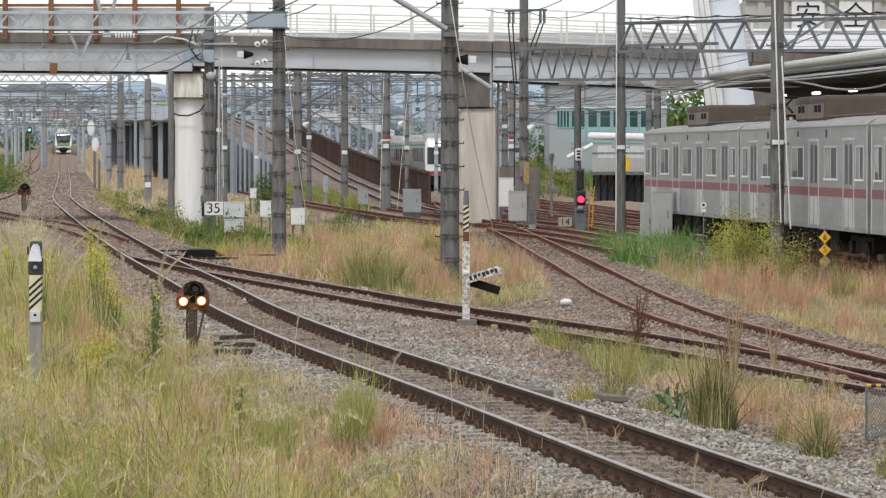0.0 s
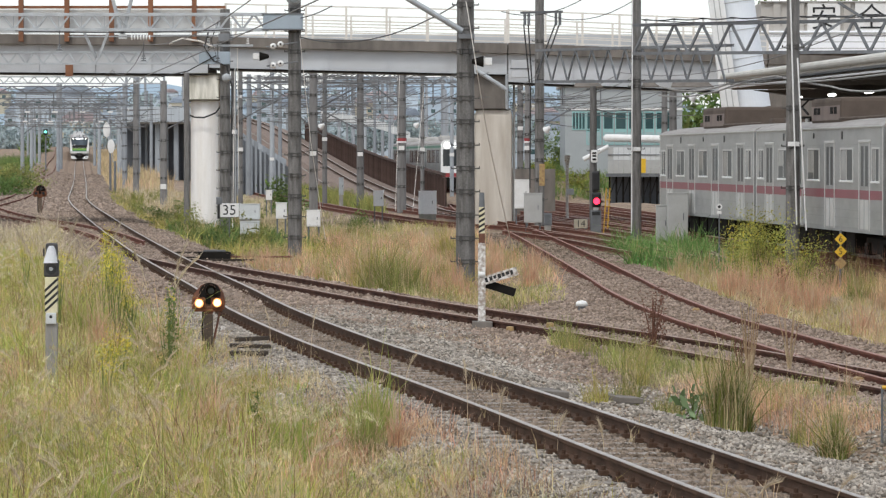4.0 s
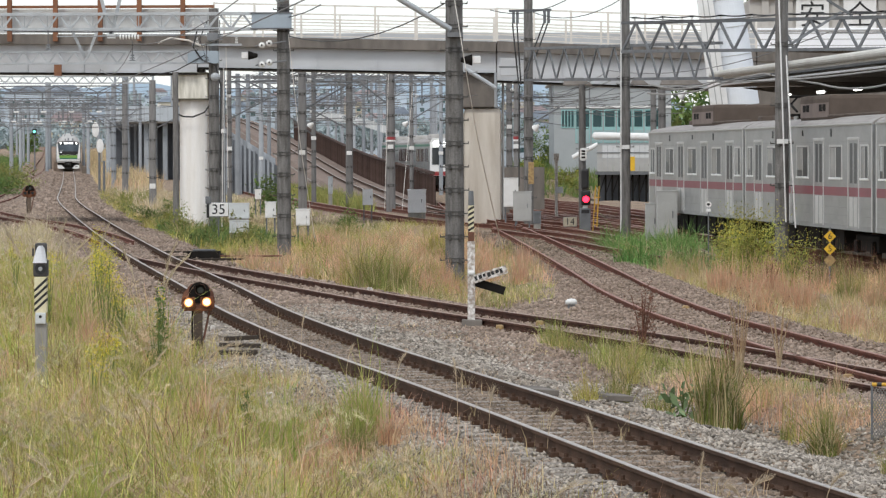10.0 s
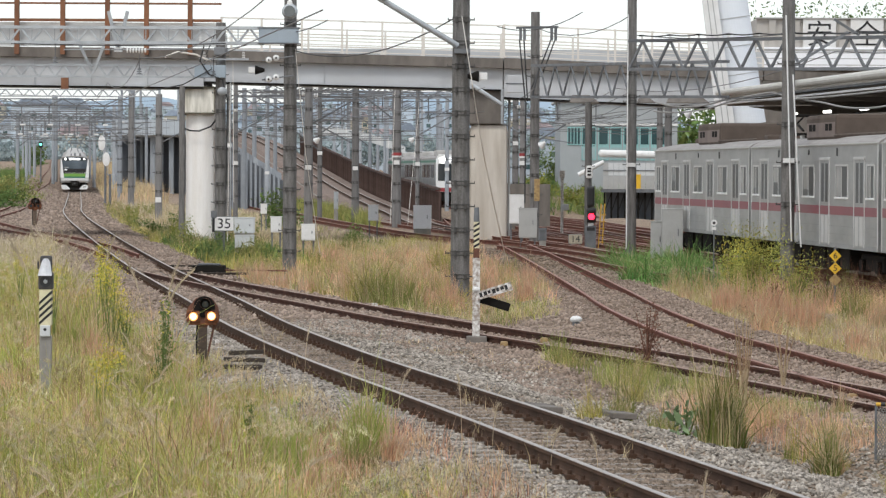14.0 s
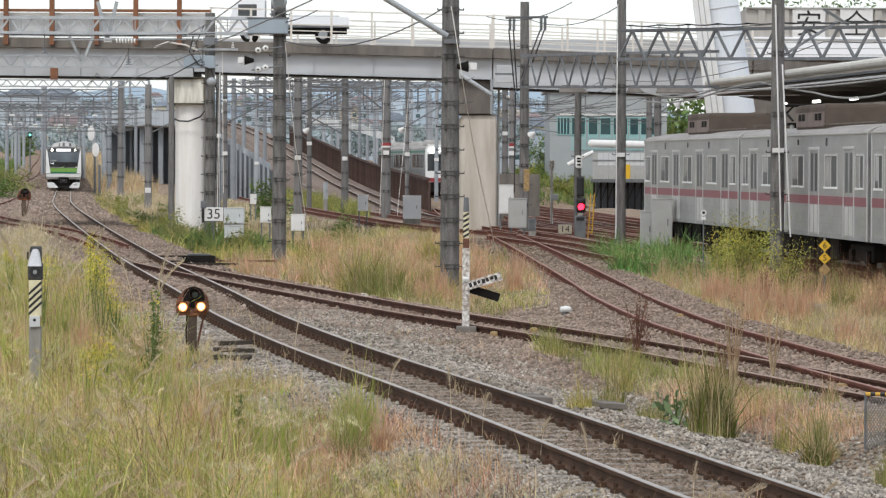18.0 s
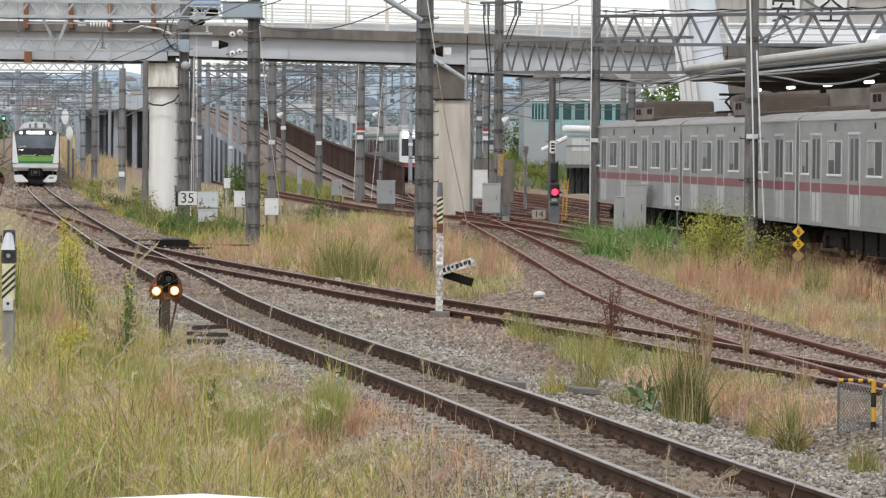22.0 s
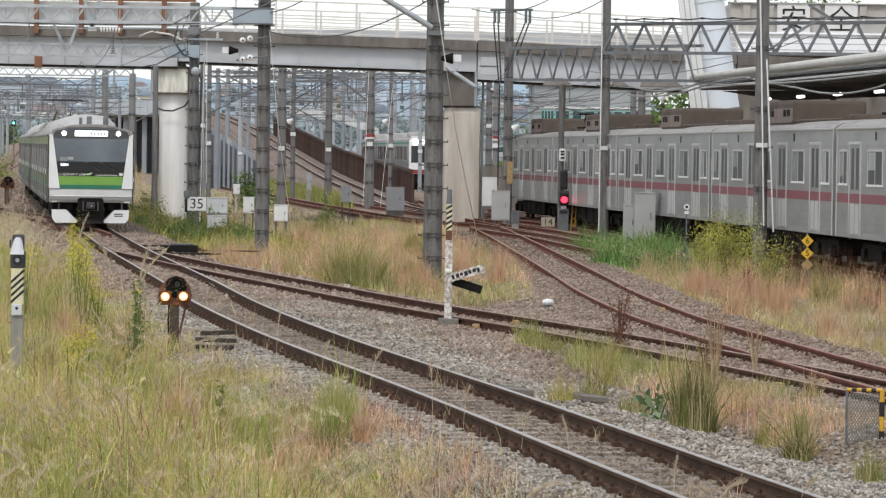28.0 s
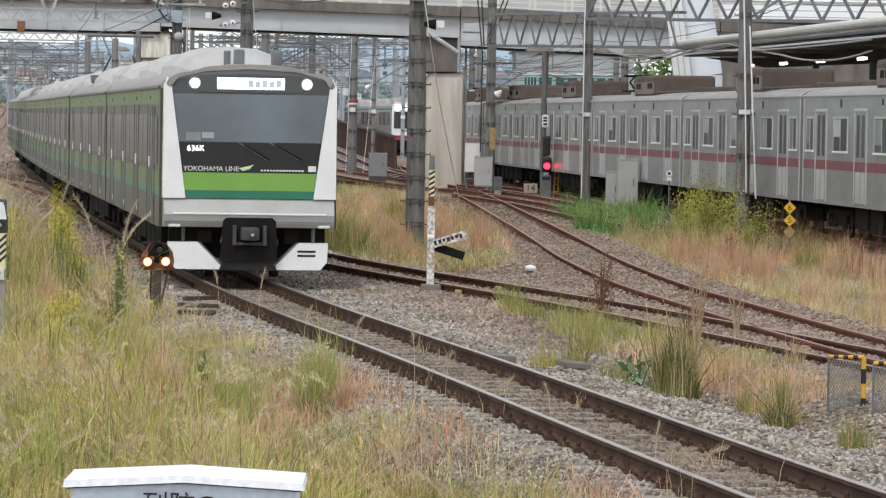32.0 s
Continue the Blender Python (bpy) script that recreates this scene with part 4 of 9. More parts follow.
def underframe(car, rnd):
    y = -4.6
    while y < 4.4:
        w = rnd.uniform(0.9, 1.9)
        part("equipment_case", B(-1.15, 1.15, y, y + w, rnd.uniform(0.25, 0.4), 0.93, 0.03), "soot_shade_black", car)
        y += w + rnd.uniform(0.1, 0.4)
    for yb in (-6.9, 6.9):
        bogie(car, yb)


def green_side(car, sx, doors, glass):
    """Bands, doors and windows on one side of the green-banded car."""
    x = sx * 1.475
    y0, y1 = -9.72, (9.2 if glass == "lead" else 9.72)
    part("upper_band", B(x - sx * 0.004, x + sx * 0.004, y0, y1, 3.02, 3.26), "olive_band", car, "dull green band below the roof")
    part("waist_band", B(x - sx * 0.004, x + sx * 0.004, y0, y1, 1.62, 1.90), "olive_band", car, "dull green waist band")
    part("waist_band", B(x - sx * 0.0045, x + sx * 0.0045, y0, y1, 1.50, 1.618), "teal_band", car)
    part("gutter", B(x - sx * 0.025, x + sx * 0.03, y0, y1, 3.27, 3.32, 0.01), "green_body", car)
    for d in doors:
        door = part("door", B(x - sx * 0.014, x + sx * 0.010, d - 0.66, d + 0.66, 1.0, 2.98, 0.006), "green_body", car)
        for e in (-0.33, 0.33):
            part("door_window", B(x - sx * 0.016, x + sx * 0.0135, d + e - 0.2, d + e + 0.2, 1.98, 2.82, 0.004), "side_glass", door)
        part("door_seam", B(x - sx * 0.016, x + sx * 0.0125, d - 0.012, d + 0.012, 1.0, 2.98), "black", door)
        for e in (-0.69, 0.69):
            part("door_post", B(x - sx * 0.015, x + sx * 0.022, d + e - 0.025, d + e + 0.025, 0.98, 3.0), "galv_dark", door)
        # small white blocks imitate bright reflections at window and door edges
        part("grip", B(x, x + sx * 0.03, d - 0.14, d - 0.05, 1.93, 2.12, 0.008), "front_white", door)
        part("grip", B(x, x + sx * 0.03, d + 0.58, d + 0.67, 1.10, 1.19, 0.008), "front_white", door)
        part("door_gap", B(x - sx * 0.016, x + sx * 0.0125, d - 0.735, d - 0.715, 1.0, 3.0), "black", door)
        part("side_lamp", B(x, x + sx * 0.02, d - 0.05, d + 0.05, 3.10, 3.16), "galv_dark", door)
    for a, b in zip(doors, doors[1:]):
        part("window", B(x - sx * 0.015, x + sx * 0.012, a + 0.85, b - 0.85, 1.98, 2.84, 0.006), "side_glass", car)
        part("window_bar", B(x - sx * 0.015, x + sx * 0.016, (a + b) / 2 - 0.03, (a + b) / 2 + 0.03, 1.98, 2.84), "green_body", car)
    part("window", B(x - sx * 0.015, x + sx * 0.012, y0 + 0.35, doors[0] - 0.85, 1.98, 2.84, 0.006), "side_glass", car)
    if glass != "lead":
        part("window", B(x - sx * 0.015, x + sx * 0.012, doors[-1] + 0.85, y1 - 0.35, 1.98, 2.84, 0.006), "side_glass", car)
    else:
        part("cab_window", B(x - sx * 0.015, x + sx * 0.012, 8.0, 8.62, 2.0, 2.8, 0.006), "side_glass", car)
        part("cab_door_seam", B(x - sx * 0.012, x + sx * 0.011, 7.86, 7.9, 1.0, 2.98), "black", car)


def green_car(name, label, lead):
    car = empty(name, Matrix(), label, "train car", "cars of the green-banded train")
    y1 = 9.3 if lead else 9.75
    half = 1.475
    o = [(-half, 0.98), *roof_outline(half, 3.28, 3.66), (half, 0.98)]
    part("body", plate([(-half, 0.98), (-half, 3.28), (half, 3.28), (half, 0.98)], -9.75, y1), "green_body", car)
    part("roof", plate(roof_outline(half, 3.284, 3.68), -9.75, y1), "roof_grey", car)
    for sx in (-1, 1):
        green_side(car, sx, (-7.1, -2.45, 2.2, 6.6) if lead else (-7.3, -2.43, 2.43, 7.3), "lead" if lead else "")
    # the rounded air-conditioning unit and small covers on the roof
    for yc in ((3.2, -4.6) if lead else (4.6, -4.6)):
        unit = bmesh.new()
        out = [(-1.06, 3.5), (-1.0, 3.72), (-0.8, 3.92), (-0.5, 4.03), (0, 4.07), (0.5, 4.03), (0.8, 3.92), (1.0, 3.72), (1.06, 3.5)]
        rings = []
        for dy, k, low in ((-3.0, 0.62, 0.32), (-2.3, 0.9, 0.78), (-1.4, 1, 1), (1.4, 1, 1), (2.3, 0.9, 0.78), (3.0, 0.62, 0.32)):
            rings.append([unit.verts.new((x * k, yc + dy, 3.5 + (z - 3.5) * low)) for x, z in out])
        for r0, r1 in zip(rings, rings[1:]):
            for i in range(len(out) - 1):
                unit.faces.new((r0[i], r0[i + 1], r1[i + 1], r1[i]))
        unit.faces.new(rings[0])
        unit.faces.new(rings[-1])
        part("air_conditioner", unit, "unit_grey", car, "grey domed roof unit")
    for y in (-8.6, -0.6):
        part("roof_cover", B(-0.6, 0.6, y - 0.5, y + 0.5, 3.5, 3.78, 0.08), "unit_grey", car)
    part("antenna", B(-0.09, 0.09, 6.9 if lead else -8.6, 7.1 if lead else -8.4, 3.55, 3.98, 0.03), "galv_dark", car)
    part("gangway", B(-0.5, 0.5, -10.02, -9.75, 1.05, 3.1, 0.03), "soot_shade_black", car)
    if not lead:
        part("gangway", B(-0.5, 0.5, 9.75, 9.98, 1.05, 3.1, 0.03), "soot_shade_black", car)
    if lead:
        green_front(car)
    # the floor stands a little lower over the bogies than the drawn heights
    for ob in list(car.children):
        ob.matrix_basis = Matrix.Translation((0, 0, -0.11)) @ ob.matrix_basis
    underframe(car, random.Random(4))
    return car


def green_front(car):
    """The flat front of the lead car, from the body out to y = 9.75."""
    top = roof_outline(1.42, 3.32, 3.70)
    part("front_shell", plate([(-1.42, 0.99), *top, (1.42, 0.99)], 9.3, 9.52), "front_silver", car)
    brow_in = [(1.33, 3.28), (1.22, 3.45), (0.75, 3.57), (0, 3.61), (-0.75, 3.57), (-1.22, 3.45), (-1.33, 3.28)]
    part("brow", plate([(x, z) for x, z in roof_outline(1.40, 3.34, 3.69)] + brow_in, 9.5, 9.63), "roof_grey", car, "grey rounded brow over the windscreen")
    # dark screen, from the waist up to the brow
    screen = [(-1.12, 1.90), (-1.31, 3.28), (-1.2, 3.45), (-0.75, 3.56), (0, 3.60), (0.75, 3.56), (1.2, 3.45), (1.31, 3.28), (1.12, 1.90)]
    part("windscreen", plate(screen, 9.5, 9.585), "windscreen", car, "blue-grey windscreen with the sky's reflection in its colour")
    part("lower_mask", plate([(-1.135, 1.895), (-1.20, 2.40), (1.20, 2.40), (1.135, 1.895)], 9.51, 9.592), "black", car, "black panel below the windscreen")
    part("sign_strip", plate([(-1.30, 3.20), (-1.25, 3.42), (-0.7, 3.51), (0, 3.535), (0.7, 3.51), (1.25, 3.42), (1.30, 3.20)], 9.51, 9.594), "mask_grey", car)
    part("sign_frame", B(-0.86, 0.86, 9.56, 9.600, 3.215, 3.50, 0.008), "glass_dark", car)
    for sx in (-1, 1):
        pillar = [(sx * 1.37, 3.46), (sx * 1.43, 3.32), (sx * 1.435, 1.47), (sx * 1.06, 1.47), (sx * 1.315, 3.34)]
        part("front_pillar", plate(pillar, 9.2, 9.63), "front_white", car, "white tapered front pillar")
        part("pillar_shadow_gap", plate([(sx * 1.055, 1.48), (sx * 1.07, 1.48), (sx * 1.322, 3.33), (sx * 1.308, 3.33)], 9.55, 9.612), "black", car)
        part("headlamp", R((sx * 0.93, 9.56, 3.37), (sx * 0.93, 9.615, 3.37), 0.075, seg=20), "lamp_white", car, "lit round headlamp")
        part("headlamp_rim", R((sx * 0.93, 9.56, 3.37), (sx * 0.93, 9.606, 3.37), 0.102, seg=20), "galv", car)
        # white plough halves either side of the coupler
        plough = [(sx * 1.33, 0.74), (sx * 0.84, 0.74), (sx * 0.46, 0.36), (sx * 0.48, 0.29), (sx * 1.20, 0.29), (sx * 1.31, 0.42)]
        part("plough", plate(plough, 9.25, 9.52), "front_white", car, "white steel obstacle guard")
        part("plough_edge", plate([(sx * 0.84, 0.742), (sx * 0.80, 0.742), (sx * 0.42, 0.36), (sx * 0.46, 0.36)], 9.24, 9.50), "galv_dark", car)
        part("step", B(sx * 1.24 - 0.1, sx * 1.24 + 0.1, 9.5, 9.66, 0.99, 1.10, 0.02), "front_white", car)
        part("uncoupling_lever", R((sx * 1.08, 9.46, 0.7), (sx * 1.08, 9.46, 1.0), 0.03, seg=8), "galv_dark", car)
        part("jumper_box", B(sx * 0.72 - 0.12, sx * 0.72 + 0.12, 9.3, 9.44, 0.72, 0.96, 0.02), "soot_shade_black", car)
        part("brake_pipe", tube(bmesh.new(), [(sx * 0.40, 9.6, 0.95), (sx * 0.46, 9.66, 0.75), (sx * 0.42, 9.66, 0.6), (sx * 0.34, 9.6, 0.55)], 0.028), "cable", car)
        part("cab_handrail", R((sx * 1.30, 9.66, 1.16), (sx * 0.98, 9.66, 1.16), 0.012, seg=6), "galv", car)
    for z in (0.60, 0.53):
        part("guard_slot", B(-1.12, -0.82, 9.51, 9.525, z - 0.018, z + 0.018), "black", car)
    part("destination_panel", B(-0.56, 0.56, 9.57, 9.612, 3.275, 3.465, 0.006), "led_white", car, "lit white destination panel")
    for i in range(5):
        part("writing_bar", B(-0.50 + i * 0.115, -0.415 + i * 0.115, 9.608, 9.615, 3.31, 3.43 - 0.02 * (i % 2)), "led_dim", car)
    part("light_band", plate([(-1.10, 1.60), (-1.137, 1.893), (1.137, 1.893), (1.10, 1.60)], 9.51, 9.605), "lime", car, "light green band")
    part("dark_band", plate([(-1.085, 1.47), (-1.099, 1.598), (1.099, 1.598), (1.085, 1.47)], 9.51, 9.605), "teal_band", car, "dark green band")
    # the bumper leans back above a ridge whitened as its highlight
    part("bumper", prism(bmesh.new(), [(-1.41, 9.48, 1.0), (-1.41, 9.64, 1.0), (-1.41, 9.67, 1.06), (-1.41, 9.68, 1.20), (-1.41, 9.58, 1.46), (-1.41, 9.48, 1.46)], (0, 0, 0), (2.82, 0, 0)), "front_silver", car)
    part("bumper_ridge", B(-1.27, 1.27, 9.62, 9.70, 1.20, 1.23, 0.01), "front_white", car)
    part("bumper_seam", B(-1.40, 1.40, 9.60, 9.684, 1.08, 1.09), "galv_dark", car)
    # flat black plate stands in for the shaded opening round the coupler
    part("coupler_recess", plate([(-0.47, 0.45), (-0.44, 1.10), (-0.38, 1.155), (0.38, 1.155), (0.44, 1.10), (0.47, 0.45)], 9.5, 9.69), "soot_shade_black", car)
    coupler = part("coupler", B(-0.15, 0.15, 9.6, 9.93, 0.78, 1.0, 0.04), "coupler_grey", car, "dark grey knuckle coupler")
    part("knuckle", R((-0.03, 9.9, 0.9), (-0.03, 9.98, 0.9), 0.06), "coupler_grey", coupler)
    part("coupler_carrier", B(-0.25, 0.25, 9.6, 9.74, 0.70, 0.75, 0.01), "coupler_grey", coupler)
    for sx in (-1, 1):
        part("carrier_arm", B(sx * 0.25 - 0.03, sx * 0.25 + 0.03, 9.6, 9.8, 0.70, 1.03, 0.01), "coupler_grey", coupler)
    part("coupler_pin", R((-0.03, 9.93, 0.88), (-0.03, 9.99, 0.88), 0.025, seg=8), "galv", car)
    part("underplate", B(-1.3, 1.3, 9.0, 9.24, 0.35, 0.98), "soot_shade_black", car)
    part("guard_centre", B(-0.62, 0.62, 9.26, 9.42, 0.27, 0.47, 0.02), "coupler_grey", car, "dark grey centre of the obstacle guard")
    # run number, line name and maker's mark on the mask
    lettering("run_number", "636K", 0.135, "led_white", Matrix.Translation((0.9, 9.60, 2.29)) @ pose(0, 0, 0, 0, 0, 180), car)
    lettering("line_name", "YOKOHAMA LINE", 0.115, "white", Matrix.Translation((0.64, 9.597, 1.955)) @ pose(0, 0, 0, 0, 0, 180), car)
    part("line_mark", plate([(0.12, 1.925), (0.18, 1.97), (-0.06, 2.03), (0.0, 1.96)], 9.59, 9.598), "pale_lime", car, "pale leaf-shaped mark")
    for i in range(14):
        x = -0.18 - i * 0.052
        part("writing_bar", B(x - 0.036, x, 9.59, 9.598, 1.925, 1.952), "white", car)
    part("emblem", B(-1.10, -0.97, 9.59, 9.598, 1.925, 2.02), "white", car)
    for x0, x1 in ((0.10, -0.32), (-0.42, -0.86)):
        part("wiper", beam(bmesh.new(), (x0, 9.61, 2.36), (x1, 9.61, 2.12), 0.022, 0.022), "soot_shade_black", car)
        part("wiper_arm", R((x0 + 0.1, 9.60, 2.40), (x1 + 0.02, 9.60, 2.10), 0.010, seg=6), "galv_dark", car)
    part("desk_papers", B(0.6, 0.8, 9.583, 9.592, 2.46, 2.56), "glare_and_desk", car)
    part("cab_signal_set", B(0.82, 1.06, 9.583, 9.590, 2.42, 2.56), "glare_and_desk", car)
    part("roof_horn", R((0.35, 8.9, 3.6), (0.35, 8.9, 3.92), 0.06, seg=10), "galv_dark", car)
    part("radio_aerial", B(-0.62, -0.44, 8.2, 8.5, 3.55, 3.95, 0.04), "galv_dark", car)


lead_car = green_car("train_lead_car", "silver commuter train lead car with green bands and white pillars", True)
mid_car = green_car("train_motor_car", "silver commuter train car with dull green bands", False)
def add_pantograph(car):
    bm = B(-0.8, 0.8, 6.4, 7.8, 3.62, 3.78)
    for sx in (-0.5, 0.5):
        rod(bm, (sx, 6.6, 3.8), (sx * 0.6, 7.7, 4.3), 0.03)
        rod(bm, (sx * 0.6, 7.7, 4.3), (sx, 6.7, 4.85), 0.025)
    rod(bm, (-0.9, 6.7, 4.87), (0.9, 6.7, 4.87), 0.04)
    part("pantograph", bm, "galv_dark", car)


GREEN = [lead_car, mid_car] + [copy_thing(mid_car, Matrix()) for _ in range(6)]
add_pantograph(GREEN[2])
add_pantograph(GREEN[5])


def grey_side(car, sx):
    x = sx * 1.41
    part("band", B(x - sx * 0.006, x + sx * 0.006, -9.72, 9.72, 1.68, 1.90), "maroon", car, "maroon waist band")
    part("skirt_strip", B(x - sx * 0.006, x + sx * 0.007, -9.72, 9.72, 0.85, 0.97), "grey_skirt", car)
    part("gutter", B(x - sx * 0.02, x + sx * 0.035, -9.75, 9.75, 3.42, 3.47, 0.01), "steel_body", car)
    doors = (-7.35, -2.45, 2.45, 7.35)
    for d in doors:
        door = part("door", B(x - sx * 0.02, x + sx * 0.012, d - 0.68, d + 0.68, 0.91, 3.06, 0.006), "grey_body", car)
        for e in (-0.29, 0.29):
            part("door_window", B(x - sx * 0.02, x + sx * 0.0165, d + e - 0.17, d + e + 0.17, 2.0, 2.98, 0.004), "grey_glass", door)
            part("lower_panel", B(x - sx * 0.02, x + sx * 0.0185, d + e - 0.22, d + e + 0.22, 0.95, 1.66, 0.004), "bright_steel", door)
        part("door_seam", B(x - sx * 0.02, x + sx * 0.0155, d - 0.014, d + 0.014, 0.91, 3.06), "grey_skirt", door)
        part("door_band", B(x - sx * 0.02, x + sx * 0.019, d - 0.62, d + 0.62, 1.68, 1.90), "maroon", door)
        part("door_head", B(x - sx * 0.02, x + sx * 0.03, d - 0.75, d + 0.75, 3.06, 3.13, 0.01), "bright_steel", door)
        for e in (-0.7, 0.7):
            part("door_post", B(x - sx * 0.02, x + sx * 0.026, d + e - 0.022, d + e + 0.022, 0.91, 3.06), "bright_steel", door)
    wins = [((a + b) / 2 - 0.86, (a + b) / 2 + 0.86) for a, b in zip(doors, doors[1:])] + [(-9.3, -8.35), (8.35, 9.3)]
    for k, (a, b) in enumerate(wins):
        w = part("window", B(x - sx * 0.016, x + sx * 0.014, a, b, 2.12, 2.92, 0.006), "grey_glass", car, "dark window with a pale painted reflection")
        c = (a + b) / 2
        part("window_frame", B(x - sx * 0.016, x + sx * 0.024, a - 0.03, b + 0.03, 2.90, 2.95), "bright_steel", w)
        part("pane", B(x - sx * 0.016, x + sx * 0.0175, c - 0.03, c + 0.03, 2.14, 2.89), "bright_steel", w)
        # pale strip draws the bright upright reflection in the glass
        part("blind", B(x - sx * 0.016, x + sx * 0.0165, c + 0.04, b - 0.08, 2.15 + 0.16 * (k % 3), 2.88), "glare_and_desk", w)
        for e in (a, b):
            part("window_post", B(x - sx * 0.016, x + sx * 0.022, e - 0.03, e + 0.03, 2.12, 2.92), "bright_steel", w)
        part("window_sill", B(x - sx * 0.016, x + sx * 0.05, a - 0.02, b + 0.02, 2.08, 2.135, 0.01), "front_white", w, "white window sill")
    for y in (-4.2, 4.9):
        part("vent_grille", B(x - sx * 0.01, x + sx * 0.012, y - 0.1, y + 0.1, 3.16, 3.36), "black", car)
    for z in (1.20, 1.40, 3.02):
        part("bead", B(x - sx * 0.004, x + sx * 0.007, -9.7, 9.7, z - 0.006, z + 0.006), "grey_skirt", car)
    for e in (-9.73, 9.73):
        part("corner_post", B(x - sx * 0.03, x + sx * 0.012, e - 0.045, e + 0.045, 0.85, 3.42, 0.01), "bright_steel", car)
    part("side_lamp", B(x - sx * 0.01, x + sx * 0.02, -0.06, 0.06, 3.2, 3.34), "black", car)


def grey_car(label):
    car = empty("train_car", Matrix(), label, "train car", "cars of the grey train")
    part("body", plate([(-1.41, 0.85), (-1.41, 3.42), (1.41, 3.42), (1.41, 0.85)], -9.78, 9.78), "grey_body", car)
    part("roof", plate(roof_outline(1.41, 3.424, 3.72), -9.78, 9.78), "roof_grey", car)
    for sx in (-1, 1):
        grey_side(car, sx)
    unit = part("roof_unit", B(-0.98, 0.98, -1.6, 3.0, 3.6, 4.27, 0.1), "brown_unit", car, "brown grimed roof unit")
    for sx in (-1, 1):
        # sides painted paler than the end face, as light falls on them
        part("side_panel", B(sx * 0.98 - 0.006, sx * 0.98 + 0.006, -1.45, 2.85, 3.68, 4.06), "unit_side", unit, "side face in a paler, lit tone")
        for y in (-1.0, -0.45, 1.5, 2.05):
            part("louvre", B(sx * 0.986 - 0.008, sx * 0.986 + 0.008, y, y + 0.42, 3.84, 4.02), "soot_shade_black", unit)
        part("roof_pipe", R((sx * 1.12, -9.4, 3.70), (sx * 1.12, -2.2, 3.70), 0.03, seg=6), "brown_unit", car)
    for y in (-8.6, -6.0, 5.2, 7.8):
        part("roof_vent", B(-0.3, 0.3, y - 0.35, y + 0.35, 3.66, 3.86, 0.06), "brown_unit", car)
    tubes = bmesh.new()
    tube(tubes, sag((1.1, -9.6, 3.74), (1.1, 9.6, 3.74), -0.06, 8), 0.03)
    part("roof_conduit", tubes, "soot_shade_black", car)
    for sy in (-1, 1):
        part("gangway", B(-0.45, 0.45, min(sy * 9.78, sy * 10.0), max(sy * 9.78, sy * 10.0), 1.0, 3.2, 0.03), "soot_shade_black", car)
    underframe(car, random.Random(9))
    return car


def crane_truck():
    """A small blue truck that drives along the bridge, front towards -x."""
    t = empty("crane_truck", Matrix(), "small blue crane truck driving over the road bridge", "truck")
    part("chassis", B(0.1, 4.5, -0.75, 0.75, 0.42, 0.68, 0.03), "soot_shade_black", t)
    part("cab", prism(bmesh.new(), [(0.0, -0.85, 0.45), (0.0, -0.85, 1.15), (0.18, -0.85, 1.9), (1.3, -0.85, 1.95), (1.3, -0.85, 0.45)], (0, 0, 0), (0, 1.7, 0)), "truck_blue", t)
    part("cab_window", B(0.3, 1.1, -0.862, -0.85, 1.25, 1.78, 0.004), "glass_dark", t)
    part("crane_post", B(1.5, 1.9, -0.2, 0.2, 0.6, 2.7, 0.04), "truck_blue", t, "blue crane post")
    part("crane_boom", beam(bmesh.new(), (1.6, 0, 2.6), (3.4, 0, 2.75), 0.2, 0.2), "truck_blue", t)
    part("bed_floor", B(2.0, 4.6, -0.85, 0.85, 0.68, 0.8, 0.02), "galv_dark", t)
    for y in (-0.85, 0.82):
        part("bed_side", B(2.0, 4.6, y, y + 0.03, 0.8, 1.25, 0.008), "truck_blue", t, "blue drop side")
    part("tailgate", B(4.57, 4.6, -0.82, 0.82, 0.8, 1.25, 0.008), "truck_blue", t)
    for x in (0.75, 3.6):
        for y in (-0.8, 0.62):
            wheel = part("wheel", R((x, y, 0.36), (x, y + 0.18, 0.36), 0.36, seg=18), "soot_shade_black", t)
            part("rim", R((x, y - 0.01, 0.36), (x, y + 0.19, 0.36), 0.2, seg=14), "galv", wheel)
    return t


